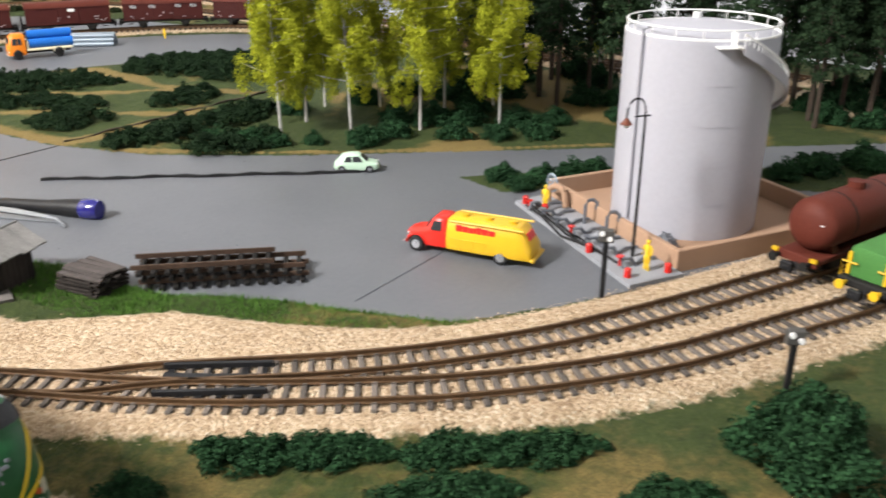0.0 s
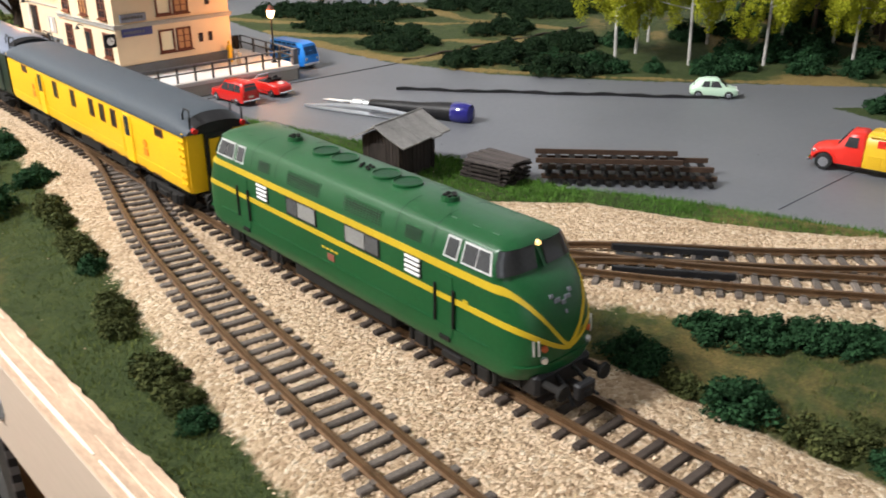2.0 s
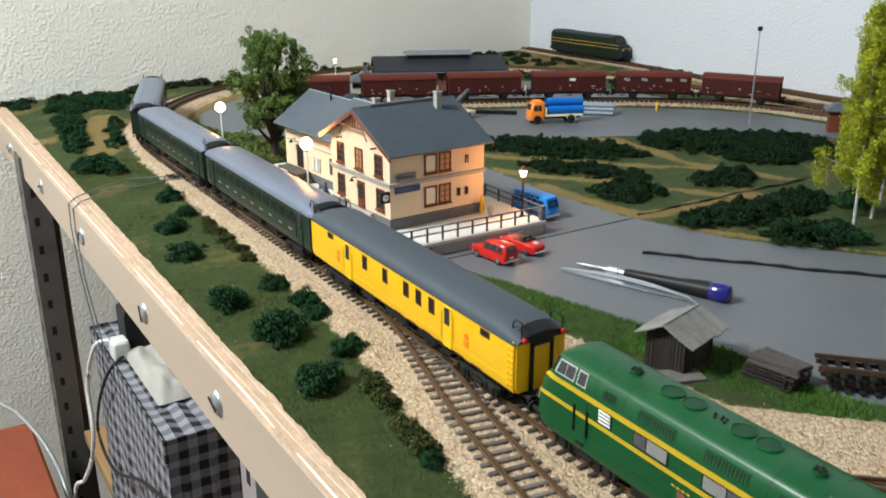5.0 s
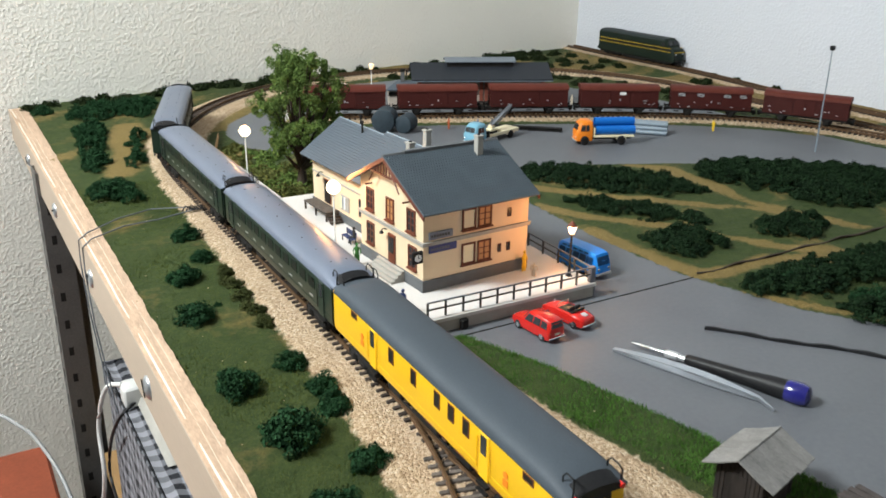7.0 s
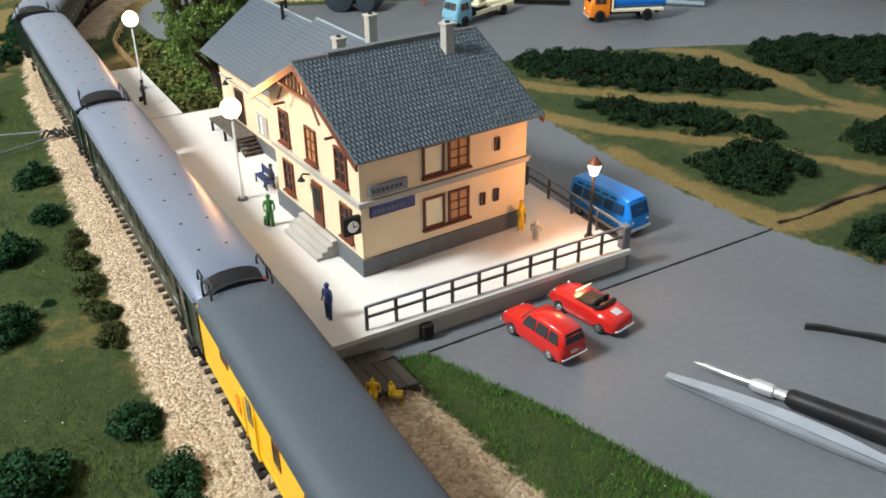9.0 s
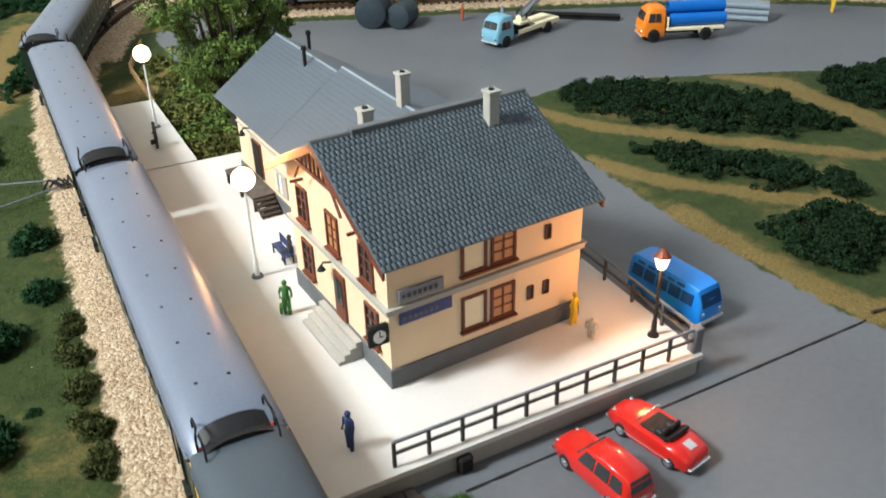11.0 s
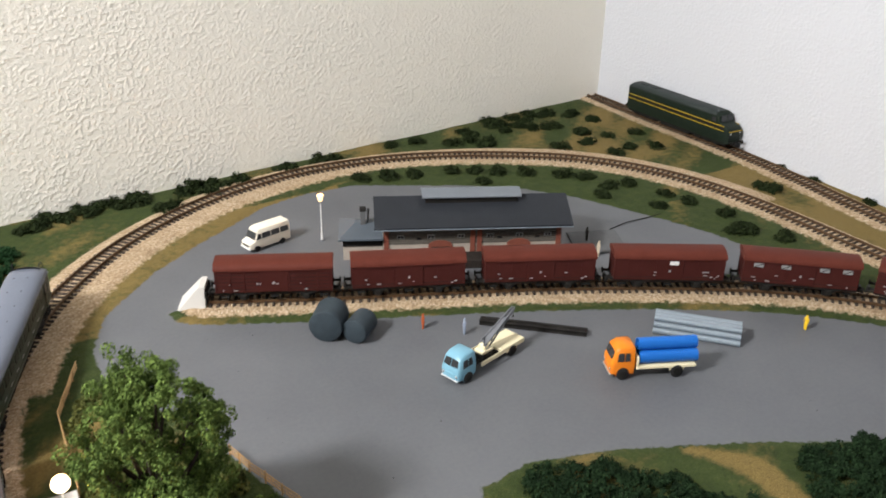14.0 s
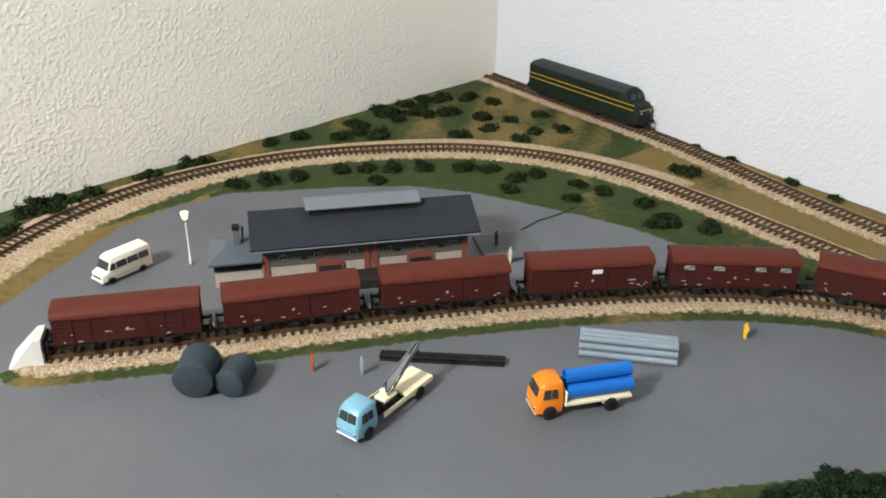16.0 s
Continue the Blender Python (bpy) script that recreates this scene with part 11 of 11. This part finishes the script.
def switch_gear():
    d = OUTER.way(OUTER.near(0.236, -0.150))
    t = thing("turnout_frog", "black plastic turnout frog with two check rails", "turnout", pose(0.2425, -0.1400, 0.0052, 0, 0, math.degrees(math.atan2(-d[0], d[1])) + 4))
    for x in (-0.0122, 0.0122):
        bm = bmesh.new()
        box(bm, (x - 0.0011, -0.026, 0.0), (x + 0.0011, 0.026, 0.0030), 0.0003)
        part("check_rail", bm, "black", t, smooth=0)
    bm = bmesh.new()
    loft(bm, [[Vector((-w, y, 0.0)), Vector((w, y, 0.0)), Vector((w, y, 0.0026)), Vector((-w, y, 0.0026))] for y, w in ((-0.024, 0.0042), (0.0, 0.0022), (0.026, 0.0008))])
    part("frog", bm, "black", t, smooth=0)
    for k in range(6):
        bm = bmesh.new()
        box(bm, (-0.0150, -0.024 + k * 0.0088, -0.0010), (0.0150, -0.0205 + k * 0.0088, 0.0003))
        part("tie_plate", bm, "black", t, smooth=0)
    # wire feed at the front track
    t = thing("track_feed_wires", "thin grey feed wires running to the main track", "wire")
    for k in range(2):
        bm = bmesh.new()
        tube(bm, [(0.001, 0.560 + 0.035 * k, -0.150), (-0.0035, 0.598 + 0.024 * k, -0.070), (-0.0045, 0.606 + 0.024 * k, -0.020), (-0.0035, 0.608 + 0.022 * k, 0.0012), (0.006, 0.618 + 0.020 * k, 0.0046), (0.040, 0.640 + 0.026 * k, 0.0050), (0.075, 0.646 + 0.036 * k, 0.0045), (0.112, 0.655 + 0.010 * k, 0.0062)], 0.0007, 6)
        part("wire", bm, "pipework", t)
    for k in range(6):
        bm = bmesh.new()
        tube(bm, [(0.100 + 0.004 * k, 0.654 + 0.002 * (k % 3), 0.006), (0.105 + 0.003 * k, 0.661 - 0.004 * (k % 2), 0.0095), (0.111 + 0.002 * k, 0.652, 0.0065)], 0.0009, 5)
        part("connector", bm, "dark", t)


switch_gear()


# ---- under the layout: rack, cloth-covered box, adapters and cables ----
def gingham(axes):
    m = bpy.data.materials.new("gingham_cloth")
    n, l, bsdf = nodes_of(m)
    co = n.new("ShaderNodeTexCoord")
    sep = n.new("ShaderNodeSeparateXYZ")
    l.new(co.outputs["Object"], sep.inputs[0])

    def stripes(sockets):
        total = None
        for s in sockets:
            mul = n.new("ShaderNodeMath")
            mul.operation, mul.inputs[1].default_value = "MULTIPLY", 56.0
            l.new(s, mul.inputs[0])
            fr = n.new("ShaderNodeMath")
            fr.operation = "FRACT"
            l.new(mul.outputs[0], fr.inputs[0])
            gt = n.new("ShaderNodeMath")
            gt.operation, gt.inputs[1].default_value = "GREATER_THAN", 0.5
            l.new(fr.outputs[0], gt.inputs[0])
            if total is None:
                total = gt.outputs[0]
            else:
                add = n.new("ShaderNodeMath")
                l.new(total, add.inputs[0])
                l.new(gt.outputs[0], add.inputs[1])
                total = add.outputs[0]
        return total

    t = stripes([sep.outputs[a] for a in axes])
    ramp = n.new("ShaderNodeMapRange")
    ramp.inputs["From Max"].default_value = 2.0
    l.new(t, ramp.inputs["Value"])
    mix = n.new("ShaderNodeMix")
    mix.data_type = "RGBA"
    mix.inputs["A"].default_value, mix.inputs["B"].default_value = (0.27, 0.275, 0.305, 1), (0.008, 0.009, 0.013, 1)
    l.new(ramp.outputs["Result"], mix.inputs["Factor"])
    l.new(mix.outputs["Result"], bsdf.inputs["Base Color"])
    wv = n.new("ShaderNodeTexNoise")
    wv.inputs["Scale"].default_value = 1500
    l.new(co.outputs["Object"], wv.inputs["Vector"])
    bp = n.new("ShaderNodeBump")
    bp.inputs["Distance"].default_value = 0.0006
    l.new(wv.outputs["Fac"], bp.inputs["Height"])
    l.new(bp.outputs["Normal"], bsdf.inputs["Normal"])
    bsdf.inputs["Roughness"].default_value = 0.9
    return m


WHITE_CABLE = [Vector(q) - Vector((0.020, 0.600, -0.165)) for q in ((0.014, 0.605, -0.145), (0.002, 0.632, -0.160), (-0.006, 0.662, -0.216), (-0.008, 0.655, -0.270), (-0.012, 0.672, -0.318), (-0.020, 0.693, -0.354), (-0.030, 0.722, -0.393), (-0.034, 0.78, -0.60), (-0.034, 0.80, -0.90))]
BLACK_CABLE = [Vector(q) - Vector((0.020, 0.600, -0.165)) for q in ((0.040, 0.605, -0.160), (0.014, 0.585, -0.1615), (0.003, 0.600, -0.185), (0.001, 0.655, -0.244), (-0.001, 0.667, -0.287), (-0.001, 0.597, -0.294), (0.001, 0.472, -0.237), (0.0, 0.377, -0.205), (0.0, 0.30, -0.200), (0.02, 0.22, -0.25))]


def under_table():
    for axes in ("XY", "YZ", "XZ"):
        M["gingham_" + axes] = gingham(axes)
    b = thing("cloth_covered_box", "box under a black and white gingham cloth", "storage box", pose(0.013, 0.410, -0.427))
    bm = bmesh.new()
    bmesh.ops.create_grid(bm, x_segments=14, y_segments=16, size=0.5)
    for v in bm.verts:
        v.co = Vector(((v.co.x + 0.5) * 0.064, (v.co.y + 0.5) * 0.285, 0.262 + 0.004 * noise.noise(v.co * 6)))
    part("cloth_top", bm, "gingham_XY", b)
    for axes, a, c in (("XZ", (0, 0), (1, 0)), ("YZ", (1, 0), (1, 1)), ("XZ", (1, 1), (0, 1)), ("YZ", (0, 1), (0, 0))):
        bm = bmesh.new()
        rows = []
        for z in np.linspace(0.262, 0.0, 12):
            d = (0.262 - z) / 0.262
            row = []
            for f in np.linspace(0, 1, 17):
                x, y = a[0] + (c[0] - a[0]) * f, a[1] + (c[1] - a[1]) * f
                row.append(Vector((0.032 + (x - 0.5) * (0.064 + 0.012 * d), 0.1425 + (y - 0.5) * (0.285 + 0.012 * d), z)) + Vector((x - 0.5, y - 0.5, 0)) * 0.03 * d * noise.noise(Vector((x * 9, y * 9, z * 3))))
            rows.append(row)
        loft(bm, rows, cap=False, closed=False)
        part("cloth_side", bm, "gingham_" + axes, b)
    for axes, lo, hi in (("XZ", (-0.003, -0.0035, 0.236), (0.067, -0.0015, 0.264)), ("YZ", (-0.0035, -0.003, 0.236), (-0.0015, 0.288, 0.264)), ("XZ", (-0.003, 0.2865, 0.236), (0.067, 0.2885, 0.264)), ("YZ", (0.0655, -0.003, 0.236), (0.0675, 0.288, 0.264))):
        bm = bmesh.new()
        box(bm, lo, hi, 0.0006)
        part("lid_rim", bm, "gingham_" + axes, b, smooth=0)
    s = thing("storage_rack", "grey perforated steel rack under the layout", "rack")
    for x, y, mat, w in ((0.006, 0.176, "rack_light", 0.026), (0.060, 0.150, "rack", 0.032), (-0.006, 0.975, "rack", 0.044), (0.50, 0.300, "rack", 0.03), (0.50, 0.990, "rack", 0.03)):
        bm = bmesh.new()
        outline = [(x + w * 0.7, y - w / 2), (x, y - w / 2), (x, y + w / 2), (x + w, y + w / 2), (x + w, y + w / 2 - 0.002), (x + 0.002, y + w / 2 - 0.002), (x + 0.002, y - w / 2 + 0.002), (x + w * 0.7, y - w / 2 + 0.002)]
        prism(bm, outline, FLOOR, -0.0165, "z")
        up = part("upright", bm, mat, s, smooth=0)
        for k in range(14):
            bm = bmesh.new()
            z = -0.06 - k * 0.04
            box(bm, (x - 0.0003, y - 0.004, z - 0.012), (x + 0.0004, y + 0.002, z))
            part("slot", bm, "dark", up, smooth=0)
            bm = bmesh.new()
            box(bm, (x + 0.008, y - w / 2 - 0.0003, z - 0.012), (x + 0.014, y - w / 2 + 0.0004, z))
            part("slot", bm, "dark", up, smooth=0)
    bm = bmesh.new()
    box(bm, (0.022, 0.00, -0.447), (0.52, 0.945, -0.4285), 0.001)
    part("shelf", bm, "pine_shelf", s, "pine shelf board", smooth=0)
    bm = bmesh.new()
    box(bm, (0.20, 0.05, -0.428), (0.46, 0.40, -0.24), 0.004)
    solid("cardboard_box", bm, "pine_shelf", "brown cardboard box on the pine shelf", "box", smooth=0)
    bm = bmesh.new()
    box(bm, (-0.36, 0.35, -0.92), (-0.046, 0.935, -0.385), 0.004)
    loose = bmesh.new()
    tube(loose, spline([(-0.30, 1.18, -0.36), (-0.12, 1.05, -0.372), (-0.071, 0.985, -0.378), (-0.052, 0.925, -0.381), (-0.036, 0.840, -0.395), (-0.032, 0.76, -0.43), (-0.030, 0.70, -0.60), (-0.030, 0.68, -0.915)]), 0.0028, 8)
    solid("loose_cable", loose, "rack_light", "thin grey cable hanging over the terracotta box", "cable", smooth=60)
    solid("terracotta_box", bm, "orange_card", "terracotta coloured box standing on the floor", "box", smooth=0)
    a = thing("power_adapter", "black power adapter on a small white plug", "power adapter", pose(0.020, 0.600, -0.165))
    bm = bmesh.new()
    box(bm, (-0.008, -0.012, 0.0), (0.010, 0.012, 0.022), 0.005, seg=3)
    part("plug", bm, "cable_white", a)
    bm = bmesh.new()
    loft(bm, [[Vector((0.032 + sx * w, 0.022 + sy * w * 0.8, z)) for sx, sy in ((-1, -1), (1, -1), (1, 1), (-1, 1))] for w, z in ((0.015, 0.0), (0.022, 0.004), (0.022, 0.044), (0.018, 0.049))])
    part("adapter", bm, "black", a, smooth=40)
    bm = bmesh.new()
    tube(bm, spline(WHITE_CABLE), 0.0024, 8)
    part("white_cable", bm, "cable_white", a)
    bm = bmesh.new()
    tube(bm, spline(BLACK_CABLE), 0.0017, 8)
    part("black_cable", bm, "black", a)
    bm = bmesh.new()
    bmesh.ops.create_grid(bm, x_segments=18, y_segments=14, size=0.5)
    for v in bm.verts:
        e = min(0.5 - abs(v.co.x), 0.5 - abs(v.co.y)) * 2
        n3 = noise.noise(Vector((v.co.x * 5, v.co.y * 6, 4)))
        v.co = Vector((0.052 + v.co.x * 0.056, 0.535 + v.co.y * 0.13, -0.1620 + min(1, e * 3.5) ** 0.6 * (0.012 + 0.008 * n3)))
    solid("paper_bag", bm, "concrete", "crumpled pale paper bag on the box", "bag", smooth=60)
    f = thing("ceiling_lamp", "wide white ceiling lamp panel", "ceiling lamp", look((-1.05, 0.66, 1.42), (0.35, 0.5, 0.0)))
    bm = bmesh.new()
    box(bm, (-0.16, -0.23, 0.004), (0.16, 0.23, 0.03), 0.004)
    part("housing", bm, "white", f, smooth=0)


under_table()
